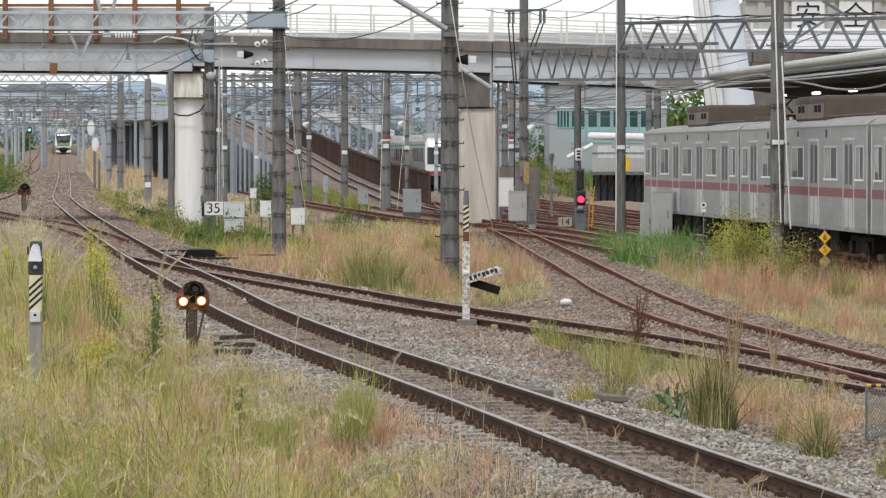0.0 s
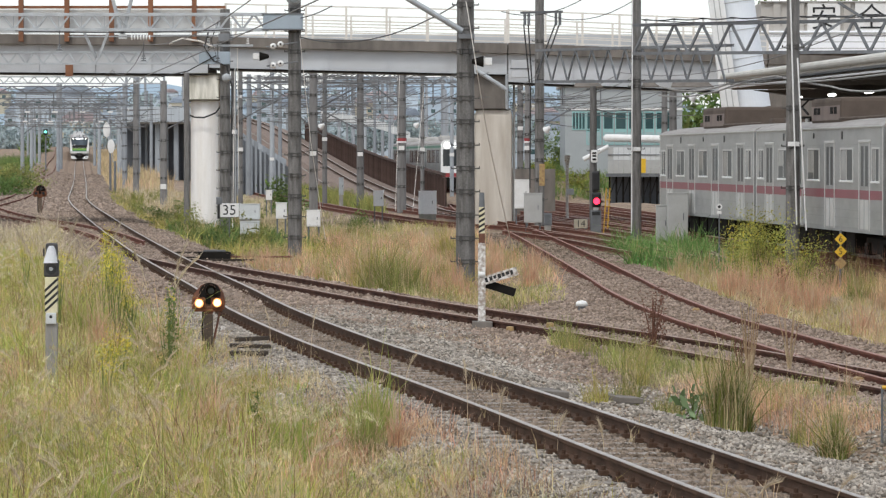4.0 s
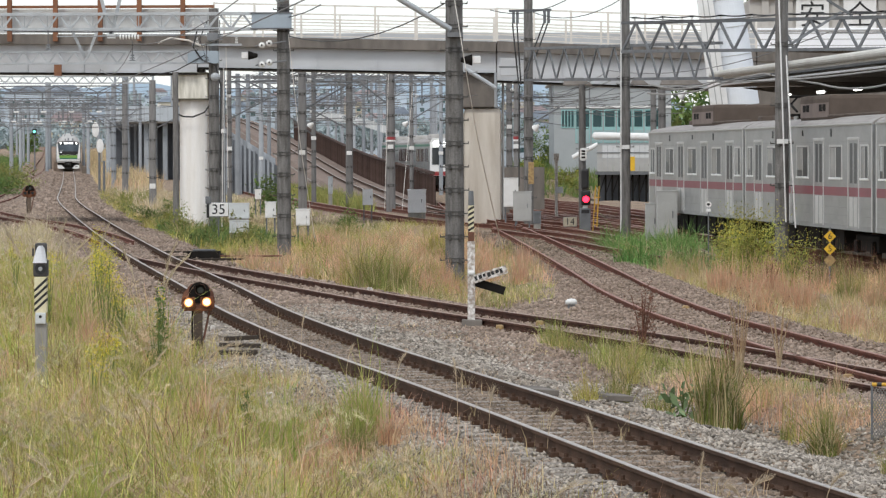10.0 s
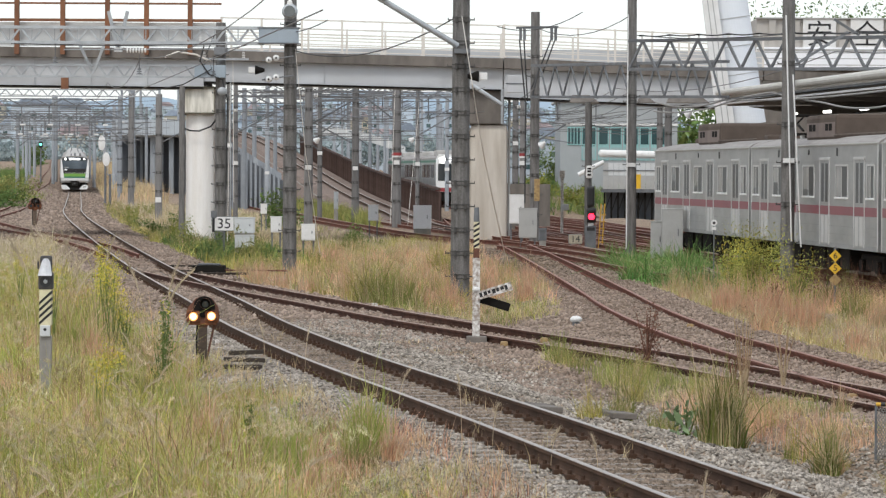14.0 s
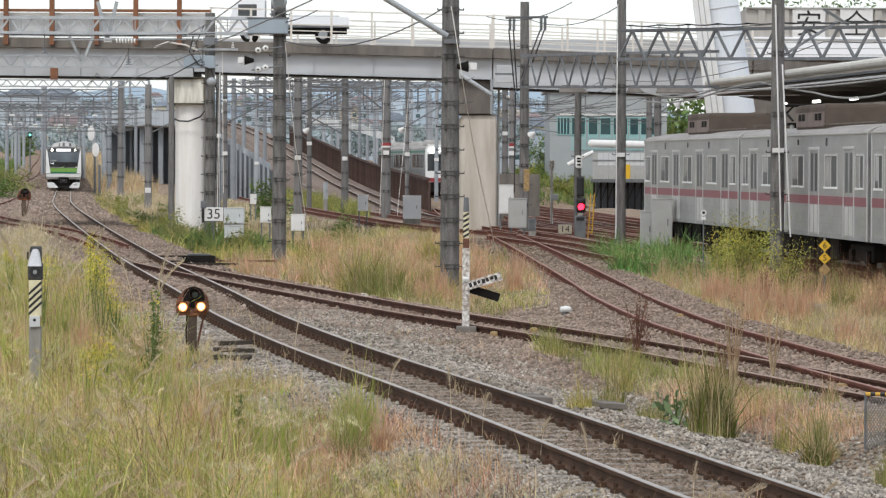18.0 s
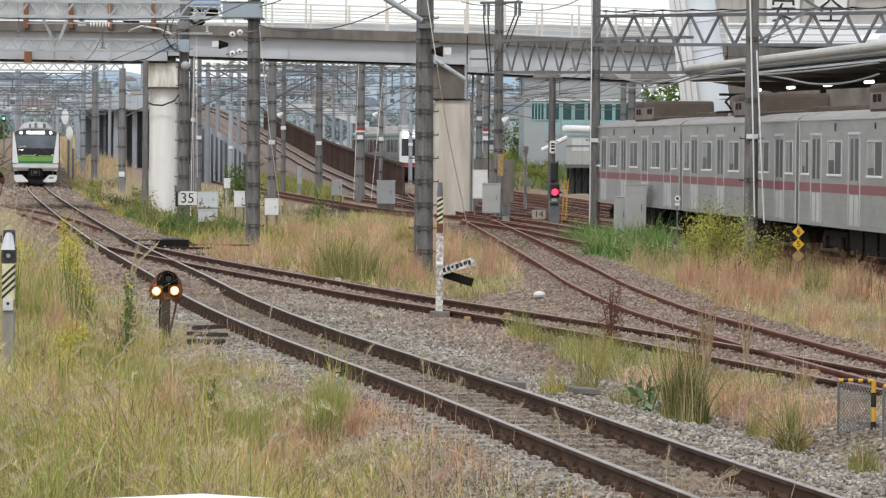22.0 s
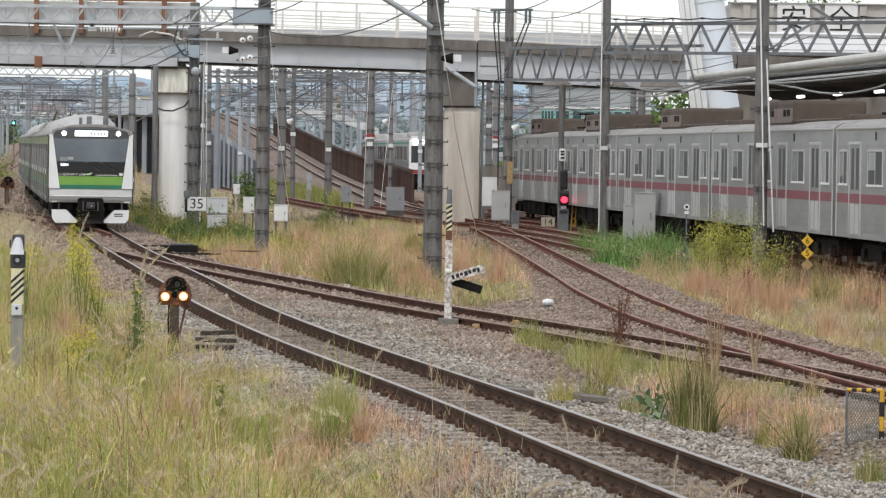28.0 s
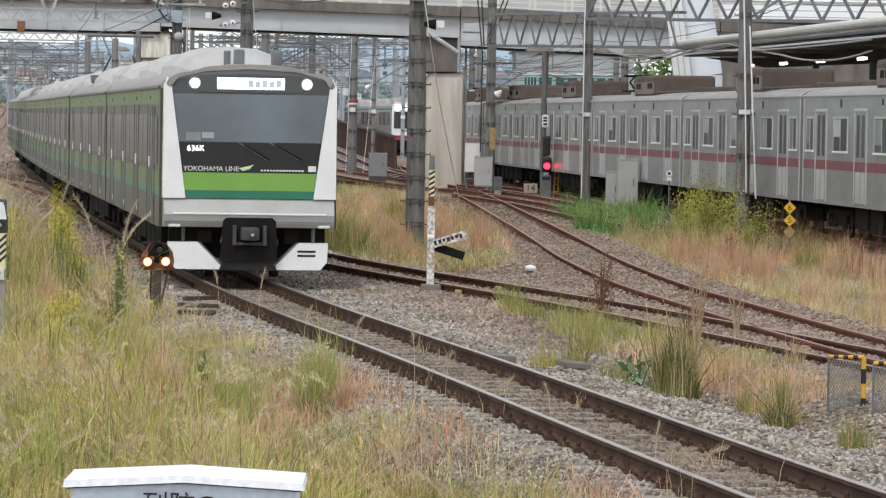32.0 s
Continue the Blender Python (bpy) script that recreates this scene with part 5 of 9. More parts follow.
def flatbed_truck():
    """A small white truck with a dark load behind its cab, front towards -x."""
    t = empty("flatbed_truck", Matrix(), "small white flatbed truck with a dark load on the road bridge", "truck")
    part("chassis", B(0.1, 5.0, -0.75, 0.75, 0.42, 0.66, 0.03), "soot_shade_black", t)
    part("cab", prism(bmesh.new(), [(0.0, -0.85, 0.4), (0.0, -0.85, 1.1), (0.22, -0.85, 1.75), (0.4, -0.85, 1.85), (1.5, -0.85, 1.85), (1.5, -0.85, 0.4)], (0, 0, 0), (0, 1.7, 0)), "enamel_white", t)
    part("cab_window", B(0.35, 1.15, -0.862, -0.85, 1.15, 1.65, 0.004), "glass_dark", t)
    part("bed_floor", B(1.7, 5.1, -0.85, 0.85, 0.66, 0.78, 0.02), "galv_dark", t)
    part("load", B(1.75, 2.35, -0.6, 0.6, 0.79, 1.95, 0.05), "galv_dark", t, "dark boxed load")
    part("low_load", B(2.5, 4.7, -0.6, 0.6, 0.79, 1.2, 0.05), "pale_box", t)
    for y in (-0.85, 0.82):
        part("bed_side", B(1.7, 5.1, y, y + 0.03, 0.78, 1.12, 0.008), "enamel_white", t)
    for x in (0.8, 4.0):
        for y in (-0.8, 0.62):
            wheel = part("wheel", R((x, y, 0.36), (x, y + 0.18, 0.36), 0.36, seg=18), "soot_shade_black", t)
            part("rim", R((x, y - 0.01, 0.36), (x, y + 0.19, 0.36), 0.2, seg=14), "galv", wheel)
    return t


def white_car():
    """A small white car with dark windows, front towards -x."""
    t = empty("car", Matrix(), "small white car with dark windows on the road bridge", "car")
    side = [(-1.8, 0.3), (-1.85, 0.65), (-1.7, 0.85), (-1.0, 0.95), (1.75, 0.95), (1.8, 0.6), (1.75, 0.3)]
    part("body", prism(bmesh.new(), [(x, -0.8, z) for x, z in side], (0, 0, 0), (0, 1.6, 0)), "enamel_white", t)
    cabin = [(-1.0, 0.954), (-0.45, 1.5), (1.35, 1.52), (1.7, 0.954)]
    part("cabin_glass", prism(bmesh.new(), [(x, -0.74, z) for x, z in cabin], (0, 0, 0), (0, 1.48, 0)), "glass_dark", t, "dark window glass")
    part("roof", prism(bmesh.new(), [(-0.5, -0.76, 1.5), (-0.3, -0.76, 1.56), (1.3, -0.76, 1.58), (1.4, -0.76, 1.52)], (0, 0, 0), (0, 1.52, 0)), "enamel_white", t)
    for x in (0.3,):
        for y in (-0.75, 0.74):
            part("pillar", B(x - 0.04, x + 0.04, y - 0.012, y + 0.012, 0.95, 1.52), "enamel_white", t)
    for x in (-1.15, 1.15):
        for y in (-0.8, 0.64):
            wheel = part("wheel", R((x, y, 0.3), (x, y + 0.16, 0.3), 0.3, seg=18), "soot_shade_black", t)
            part("rim", R((x, y - 0.01, 0.3), (x, y + 0.17, 0.3), 0.18, seg=14), "galv", wheel)
    return t


TRUCK = crane_truck()
FLATBED = flatbed_truck()
CAR = white_car()
first_grey = grey_car("dull stainless train car with a maroon waist band")
GREY = [first_grey] + [copy_thing(first_grey, Matrix()) for _ in range(6)]


def folded_pantograph(car):
    """A current collector folded down on the roof of the grey train."""
    frame_part = part("pantograph_base", B(-0.75, 0.75, 5.6, 7.6, 3.78, 3.84, 0.01), "soot_shade_black", car)
    for sx in (-0.6, 0.6):
        part("lower_arm", R((sx, 5.7, 3.9), (sx * 0.8, 7.5, 4.12), 0.035, seg=6), "soot_shade_black", frame_part)
        part("upper_arm", R((sx * 0.8, 7.5, 4.12), (sx * 0.9, 6.1, 4.28), 0.028, seg=6), "soot_shade_black", frame_part)
        part("foot_insulator", R((sx, 5.8, 3.66), (sx, 5.8, 3.8), 0.07, seg=10), "porcelain", frame_part)
    for y in (6.0, 6.35):
        part("contact_strip", R((-0.85, y, 4.32), (0.85, y, 4.32), 0.035, seg=6), "soot_shade_black", frame_part)


folded_pantograph(GREY[1])
folded_pantograph(GREY[4])


def red_train():
    """The waiting train behind the bridge: silver cars, a white and red front."""
    cars = []
    for i in range(3):
        car = empty("waiting_train_car", Matrix(), "silver train car with dark windows" if i else "silver train lead car with a white and red front", "train car", "cars of the waiting train")
        part("body", plate([(-1.4, 0.95), (-1.4, 3.3), (1.4, 3.3), (1.4, 0.95)], -9.7, 9.7), "grey_body", car)
        part("roof", plate(roof_outline(1.4, 3.304, 3.65), -9.7, 9.7), "roof_grey", car)
        for sx in (-1, 1):
            for d in (-7.2, -2.4, 2.4, 7.2):
                door = part("door", B(sx * 1.4 - 0.01, sx * 1.4 + 0.01, d - 0.65, d + 0.65, 1.0, 3.0), "steel_body", car)
                part("door_window", B(sx * 1.4 - 0.014, sx * 1.4 + 0.014, d - 0.5, d + 0.5, 1.95, 2.9), "glass_dark", door)
            for a in (-4.8, 0, 4.8):
                part("window", B(sx * 1.4 - 0.013, sx * 1.4 + 0.013, a - 1.3, a + 1.3, 1.95, 2.9), "glass_dark", car)
            part("band", B(sx * 1.4 - 0.012, sx * 1.4 + 0.012, -9.7, 9.7, 3.05, 3.2), "teal_band", car)
        part("roof_unit", B(-0.9, 0.9, -2, 2, 3.55, 3.95, 0.1), "unit_grey", car)
        underframe(car, random.Random(2))
        if i == 0:
            part("front", plate([(-1.4, 0.96), (-1.4, 3.3), (-1.2, 3.62), (1.2, 3.62), (1.4, 3.3), (1.4, 0.96)], 9.7, 9.85), "front_white", car, "white front")
            part("windscreen", plate([(-1.25, 1.75), (-1.25, 2.95), (1.25, 2.95), (1.25, 1.75)], 9.8, 9.87), "glass_dark", car)
            part("red_panel", plate([(-1.38, 0.98), (-1.38, 1.26), (1.38, 1.26), (1.38, 0.98)], 9.8, 9.865), "red", car, "red lower front panel")
            part("skirt", B(-1.3, 1.3, 9.4, 9.8, 0.3, 0.95), "soot_shade_black", car)
            for sx in (-0.95, 0.95):
                part("headlamp", R((sx, 9.8, 3.22), (sx, 9.9, 3.22), 0.2, seg=16), "lamp_white", car, "bright lit headlamp")
            part("destination_panel", B(-0.5, 0.5, 9.84, 9.89, 3.1, 3.35), "led_white", car)
        cars.append(car)
    return cars


RED = red_train()


# ---- station side: platform canopy, tower, sign wall, buildings ----
def canopy():
    t = empty("platform_canopy", Matrix(), "station platform canopy with a pale fascia and dark underside", "canopy")
    a, b = Vector((9.761, 146, 5.537)), Vector((13.385, 96, 5.415))
    d = b - a
    n = Vector((d.y, -d.x, 0)).normalized()
    if n.x < 0:
        n = -n
    up = Vector((0, 0, 1))
    part("fascia_tube", R(a + up * 0.12, b + up * 0.12, 0.13, seg=12), "canopy_edge", t)
    part("fascia", prism(bmesh.new(), [up * -0.08 + n * 0.1, up * -0.15 + n * 0.1, up * -0.15 + n * 0.3, up * -0.08 + n * 0.3], a, d), "galv_dark", t)
    part("white_strip", prism(bmesh.new(), [up * -0.24 + n * 0.06, up * -0.30 + n * 0.06, up * -0.30 + n * 0.26, up * -0.24 + n * 0.26], a, d), "white", t)
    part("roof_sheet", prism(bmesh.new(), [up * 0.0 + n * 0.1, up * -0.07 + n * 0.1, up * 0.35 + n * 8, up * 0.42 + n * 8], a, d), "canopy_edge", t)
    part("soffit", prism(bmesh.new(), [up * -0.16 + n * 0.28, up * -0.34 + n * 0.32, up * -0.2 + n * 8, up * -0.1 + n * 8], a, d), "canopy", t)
    for i in range(5):
        c = a + d * (0.10 + 0.2 * i)
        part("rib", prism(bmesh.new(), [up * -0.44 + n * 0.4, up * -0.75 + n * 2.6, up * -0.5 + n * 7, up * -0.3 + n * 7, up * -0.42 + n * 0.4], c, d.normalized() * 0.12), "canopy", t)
        part("post", B(c.x + n.x * 2.6 - 0.1, c.x + n.x * 2.6 + 0.1, c.y + n.y * 2.6 - 0.1, c.y + n.y * 2.6 + 0.1, 0.6, c.z - 0.6), "galv_dark", t)
    for i in range(6):
        c = a + d * (0.15 + 0.14 * i) + n * 1.6 + up * -0.72
        part("lamp_tube", R(c - d.normalized() * 0.6, c + d.normalized() * 0.6, 0.05, seg=8), "tube", t, "lit fluorescent tube")
    slab = part("station_platform", prism(bmesh.new(), [n * 0.6 + up * (1.1 - a.z), n * 0.6 + up * (-0.5 - a.z), n * 8 + up * (-0.5 - a.z), n * 8 + up * (1.1 - a.z)], a, d), "concrete")
    tagged(slab, "raised concrete platform beside the station track", "platform", kind="structure")
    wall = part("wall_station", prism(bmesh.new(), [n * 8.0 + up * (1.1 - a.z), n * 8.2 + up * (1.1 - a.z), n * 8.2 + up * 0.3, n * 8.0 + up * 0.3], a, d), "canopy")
    tagged(wall, "dark back wall below the canopy", "wall", kind="structure")


canopy()


def tower():
    t = empty("white_tower", Matrix.Translation((10.879, 152, 0)), "tall white clad leaning support column with a flat flange", "tower")
    foot, head = Vector((0.50, 0.9, 4.6)), Vector((-0.60, 0.9, 11.8))
    part("column", R(foot, head, 0.68, 0.64, seg=40), "tower", t)
    part("foot", R((0.52, 0.9, -0.5), foot + Vector((0, 0, 0.02)), 0.68, seg=32), "tower", t)
    d = head - foot
    for k in (0.12, 0.27, 0.42, 0.57, 0.72):
        c = foot + d * k
        part("joint", R(c - d * 0.0016, c + d * 0.0016, 0.684, seg=40), "grey_box", t)
    out = [(-0.76, 4.55), (-1.52, 10.6), (-0.96, 10.6), (-0.08, 4.55)]
    part("flange", prism(bmesh.new(), [(x, 0, z) for x, z in out], (0, 0.1, 0), (0, 0.25, 0)), "white", t, "flat white flange plate")
    for k in (0.33, 0.66):
        a, b = Vector(out[0]).lerp(Vector(out[3]), k), Vector(out[1]).lerp(Vector(out[2]), k)
        part("flange_seam", beam(bmesh.new(), (a.x, 0.095, 4.6), (b.x, 0.095, 10.6), 0.02, 0.035), "grey_box", t)


tower()


def sign_wall():
    t = empty("safety_sign_building", Matrix.Translation((0, 205, 0)), "pale building with a white safety slogan on its parapet", "building")
    part("wall", B(15.639, 32.683, 0.02, 8, 8.08, 10.724), "beige_wall", t)
    # lower wall darkened in place of the trusses and trees seen there
    part("lower_wall", B(15.639, 32.683, 0.4, 8, -0.5, 8.076), "slab", t, "dark lower wall standing in for clutter below the deck")
    part("parapet", B(15.639, 32.683, -0.25, 0.0, 8.089, 9.26, 0.02), "enamel_white", t)
    for z in (8.35, 8.68, 8.98):
        part("parapet_groove", B(15.66, 32.66, -0.256, -0.249, z - 0.02, z + 0.02), "grey_box", t)
    part("coping", B(15.6, 32.7, -0.2, 0.3, 10.724, 10.80, 0.02), "grey_box", t)
    for u in (16.459, 17.689, 20.09, 22.491, 25.069):
        part("wall_pier", B(u - 0.18, u + 0.18, -0.12, 0.01, 9.26, 10.695), "beige_wall", t)
    for u, ch in ((18.889, "\u5b89"), (21.349, "\u5168")):
        p = part("sign_panel", B(u - 0.85, u + 0.85, -0.14, -0.04, 9.231, 10.754, 0.01), "white", t, "white sign panel")
        lettering("character", ch, 1.42, "black", Matrix.Translation((u, -0.15, 9.875)), p, 0.01)
    part("gutter_line", B(15.639, 32.683, -0.3, -0.25, 9.084, 9.172), "grey_box", t)


sign_wall()


def teal_building():
    t = empty("office_building", Matrix.Translation((0, 285, 0)), "pale grey office building with teal window frames", "building")
    x0, x1 = 7.654, 16.1
    part("wall", B(x0, x1, 0, 14, -0.5, 7.83, 0.05), "office_wall", t)
    part("roof", B(x0 - 0.3, x1 + 0.3, -0.3, 14.3, 7.83, 7.993, 0.02), "grey_box", t)
    part("string_course", B(x0 - 0.02, x1 + 0.02, -0.1, 0.0, 6.12, 6.283), "white", t)
    for u0, u1, low, panes in ((8.16, 9.14, False, 4), (9.20, 10.26, True, 2), (10.40, 11.15, True, 1), (11.26, 12.09, True, 1), (12.20, 13.30, True, 2), (13.38, 14.08, True, 1), (14.18, 15.45, True, 2)):
        w = part("window", B(u0, u1, -0.06, 0.05, 3.62 if low else 4.70, 6.02, 0.01), "teal_frame", t, "teal-framed window")
        for i in range(panes):
            a, b = u0 + 0.07 + (u1 - u0 - 0.07) * i / panes, u0 + (u1 - u0 - 0.07) * (i + 1) / panes
            part("pane", B(a, b, -0.075, -0.05, 4.78, 5.94), "teal_glass", w)
            if low:
                part("lower_pane", B(a, b, -0.075, -0.05, 3.70, 4.55), "teal_frame_pale", w, "pale teal lower pane")


teal_building()


def tank_platform():
    t = empty("pipe_platform", Matrix.Translation((0, 262, 0)), "raised walkway with grey panels and a large white pipe", "walkway")
    x0, x1 = 9.881, 14.822
    part("deck", B(x0, x1, 0, 3, 1.427, 1.652), "galv_dark", t)
    for i in range(14):
        a = x0 + (x1 - x0) * i / 14
        part("panel", B(a + 0.012, a + (x1 - x0) / 14 - 0.012, 0.0, 0.04, 2.55, 3.374), "pale_box" if i % 5 else "grey_box", t)
        part("panel", B(a + 0.012, a + (x1 - x0) / 14 - 0.012, 0.0, 0.04, 1.652, 2.513), "grey_box", t)
    part("rail", B(x0, x1, -0.05, 0.0, 2.85, 2.925), "galv_dark", t)
    # added sheet that darkens the space under the deck
    part("backing", B(x0 + 0.3, x1, 2.6, 2.7, -0.6, 1.43), "haze_dark", t, "dark sheet for the shade under the walkway")
    for i in range(11):
        a = x0 + (x1 - x0) * (i + 0.3) / 11
        part("leg", B(a - 0.06, a + 0.06, 0.4, 0.52, -0.6, 1.427), "soot_shade_black", t)
        part("brace", beam(bmesh.new(), (a, 0.4, 0.1), (a + 0.4, 0.4, 1.3), 0.05, 0.05), "soot_shade_black", t)
    part("yellow_door", B(12.089, 12.389, -0.03, 0.0, 1.689, 2.625), "sign_yellow", t)
    bm = R((x0 - 0.05, 0.6, 4.01), (x1, 0.6, 3.898), 0.25, seg=16)
    ball(bm, (x0 - 0.05, 0.6, 4.01), 0.25)
    part("white_pipe", bm, "white", t)
    part("slanted_pipe", R((8.272, 0.5, 2.588), (9.956, 0.5, 3.449), 0.15), "white", t)


tank_platform()


# ---- beams over the tracks ----
lattice((-14.243, 121, 6.607), (-5.763, 119, 6.542), 0.46, 0.75, material="galv", uprights=True, label="long galvanised lattice beam over the left tracks")
box_end = empty("beam_end_box", Matrix.Translation((-5.274, 118.7, 6.77)), "pale blue-grey steel beam end box on the pole", "beam end")
part("plate", B(-0.58, 0.6, -0.25, 0.25, -0.22, 0.22, 0.015), "blue_steel", box_end)
part("flange", B(-0.62, 0.64, -0.28, 0.28, 0.22, 0.25), "galv_dark", box_end)
part("flange", B(-0.62, 0.64, -0.28, 0.28, -0.25, -0.22), "galv_dark", box_end)
lattice((-18.128, 154, 6.352), (-9.967, 152, 6.305), 0.44, 0.7, chord=0.035, label="pale lattice beam below the bridge girder")
box_two = empty("beam_end_box", Matrix.Translation((-9.356, 151.6, 6.512)), "blue-grey steel beam end box below the bridge", "beam end")
part("plate", B(-0.58, 0.6, -0.25, 0.25, -0.24, 0.24, 0.015), "blue_steel", box_two)
lattice((-27.663, 235, 7.098), (-17.301, 232, 7.042), 0.4, 0.75, chord=0.035, label="far lattice beam over the main line")
lattice((3.25, 158, 5.725), (9.56, 140, 5.42), 1.25, 1.75, chord=0.05, web=0.045, material="galv_dark", label="deep dark lattice girder over the station throat")
lattice((6.185, 137, 6.301), (15.441, 118, 5.869), 0.98, 2.0, chord=0.05, web=0.05, material="galv_dark", label="deep dark lattice beam over the station tracks")
feeder = empty("beam_feeder", Matrix(), "black feeder line on white standoffs along the station beam", "feeder line")
p0, p1 = Vector((6.185, 137, 7.281)), Vector((15.441, 118, 6.849))
for k in range(11):
    c = p0.lerp(p1, 0.03 + k * 0.094)
    part("standoff", R(c, c + Vector((0, 0, 0.16)), 0.035, seg=8), "porcelain", feeder)
    part("clip", B(c.x - 0.10, c.x + 0.10, c.y - 0.04, c.y + 0.04, c.z + 0.15, c.z + 0.20), "soot_shade_black", feeder)
    if k < 10:
        d = p0.lerp(p1, 0.03 + (k + 1) * 0.094)
        part("feeder_span", tube(bmesh.new(), sag(c + Vector((0, 0, 0.19)), d + Vector((0, 0, 0.19)), 0.05, 5), 0.022, 6), "cable", feeder)
vee = empty("vee_hanger", Matrix(), "pale steel vee hanger below the lattice beam", "hanger", "vee hangers")
part("leg", beam(bmesh.new(), (-11.349, 120, 6.489), (-10.989, 120, 5.717), 0.08, 0.08), "galv", vee)
part("leg", beam(bmesh.new(), (-10.629, 120, 6.489), (-10.92, 120, 5.717), 0.08, 0.08), "galv", vee)
up_vee = empty("vee_hanger", Matrix(), "pale steel vee bracket above the lattice beam", "hanger", "vee hangers")
part("leg", beam(bmesh.new(), (-10.491, 120, 7.534), (-10.2, 120, 6.403), 0.1, 0.1), "galv", up_vee)
part("leg", beam(bmesh.new(), (-9.909, 120, 7.534), (-10.183, 120, 6.403), 0.1, 0.1), "galv", up_vee)
part("foot", B(-10.303, -10.063, 119.9, 120.1, 6.3, 6.437), "pale_box", up_vee)
diag = empty("diagonal_strut", Matrix(), "dark diagonal steel strut above the station beam", "strut")
part("bar", beam(bmesh.new(), (9.912, 118, 5.802), (11.733, 118, 6.948), 0.08, 0.08), "galv_dark", diag)
part("bar", beam(bmesh.new(), (11.311, 118, 7.319), (12.07, 118, 6.847), 0.08, 0.08), "galv_dark", diag)


def grass_bank():
    """A grassy bank between the junction and the office."""
    x0, x1 = 5.015, 17.816
    n, m = 40, 8
    ys = np.array([272, 276, 280, 285, 292, 300, 310, 324.0])
    zs = np.array([-0.45, 0.2, 0.8, 1.3, 1.6, 1.7, 1.7, -0.4])
    x, y = np.meshgrid(np.linspace(x0, x1, n), ys)
    z = zs[:, None] + 0.18 * np.sin(x * 1.3 + y) + 0.1 * np.sin(x * 4.1)
    i = (np.arange(m - 1)[:, None] * n + np.arange(n - 1)[None]).ravel()
    ob = arrays_mesh("grass_bank", np.stack([x, y, z], -1).reshape(-1, 3), np.stack([i, i + 1, i + n + 1, i + n], 1), "soil", True)
    tagged(ob, "grassy earth bank behind the junction", "bank", kind="structure")


grass_bank()


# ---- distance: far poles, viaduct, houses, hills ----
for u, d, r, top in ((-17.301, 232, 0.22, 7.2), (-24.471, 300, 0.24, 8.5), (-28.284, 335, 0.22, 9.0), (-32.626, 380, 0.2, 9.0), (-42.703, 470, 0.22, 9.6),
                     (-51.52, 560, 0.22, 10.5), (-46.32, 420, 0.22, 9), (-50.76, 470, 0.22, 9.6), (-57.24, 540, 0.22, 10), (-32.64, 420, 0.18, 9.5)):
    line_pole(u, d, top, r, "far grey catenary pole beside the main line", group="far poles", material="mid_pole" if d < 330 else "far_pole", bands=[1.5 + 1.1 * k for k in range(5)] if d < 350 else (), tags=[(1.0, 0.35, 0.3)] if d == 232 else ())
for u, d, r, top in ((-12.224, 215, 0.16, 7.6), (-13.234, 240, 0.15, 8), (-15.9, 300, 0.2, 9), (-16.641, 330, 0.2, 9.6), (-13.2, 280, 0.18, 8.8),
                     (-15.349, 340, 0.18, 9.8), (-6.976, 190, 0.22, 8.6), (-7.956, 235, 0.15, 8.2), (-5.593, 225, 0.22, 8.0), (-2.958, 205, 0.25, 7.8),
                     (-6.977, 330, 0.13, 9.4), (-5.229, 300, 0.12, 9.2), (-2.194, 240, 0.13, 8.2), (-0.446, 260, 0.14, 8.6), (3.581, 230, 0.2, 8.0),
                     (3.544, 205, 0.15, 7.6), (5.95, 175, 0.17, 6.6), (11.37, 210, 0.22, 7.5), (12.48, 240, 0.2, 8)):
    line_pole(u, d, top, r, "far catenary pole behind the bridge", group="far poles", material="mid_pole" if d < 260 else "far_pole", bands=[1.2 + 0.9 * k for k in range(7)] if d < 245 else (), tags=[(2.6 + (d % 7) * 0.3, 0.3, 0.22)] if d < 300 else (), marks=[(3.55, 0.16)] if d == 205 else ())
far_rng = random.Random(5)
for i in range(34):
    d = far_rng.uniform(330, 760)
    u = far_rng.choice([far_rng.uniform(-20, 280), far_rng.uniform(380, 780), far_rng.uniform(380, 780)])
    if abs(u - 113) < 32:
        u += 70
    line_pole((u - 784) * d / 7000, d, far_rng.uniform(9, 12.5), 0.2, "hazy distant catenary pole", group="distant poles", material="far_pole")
def cantilever(x, y, z, reach, label="steel cantilever bracket with white insulators on a far pole"):
    """A triangular overhead-line bracket: tie, strut, steady arm and insulators."""
    t = empty("cantilever_bracket", Matrix.Translation((x, y, z)), label, "bracket", "cantilever brackets")
    part("strut", R((0, 0, -1.3), (reach, 0, 0), 0.04, seg=6), "galv_dark", t)
    part("tie", R((0, 0, 0.15), (reach * 1.1, 0, 0.02), 0.03, seg=6), "galv_dark", t)
    part("steady_arm", R((reach * 0.45, 0, -0.72), (reach * 1.15, 0, -0.95), 0.025, seg=6), "galv_dark", t)
    for k, dz in ((0.12, 0.14),):
        bm = bmesh.new()
        for j in range(3):
            rod(bm, (reach * k + 0.07 * j - 0.02, 0, dz), (reach * k + 0.07 * j + 0.02, 0, dz), 0.09, seg=10)
        part("insulator", bm, "porcelain", t)


bracket_rnd = random.Random(17)
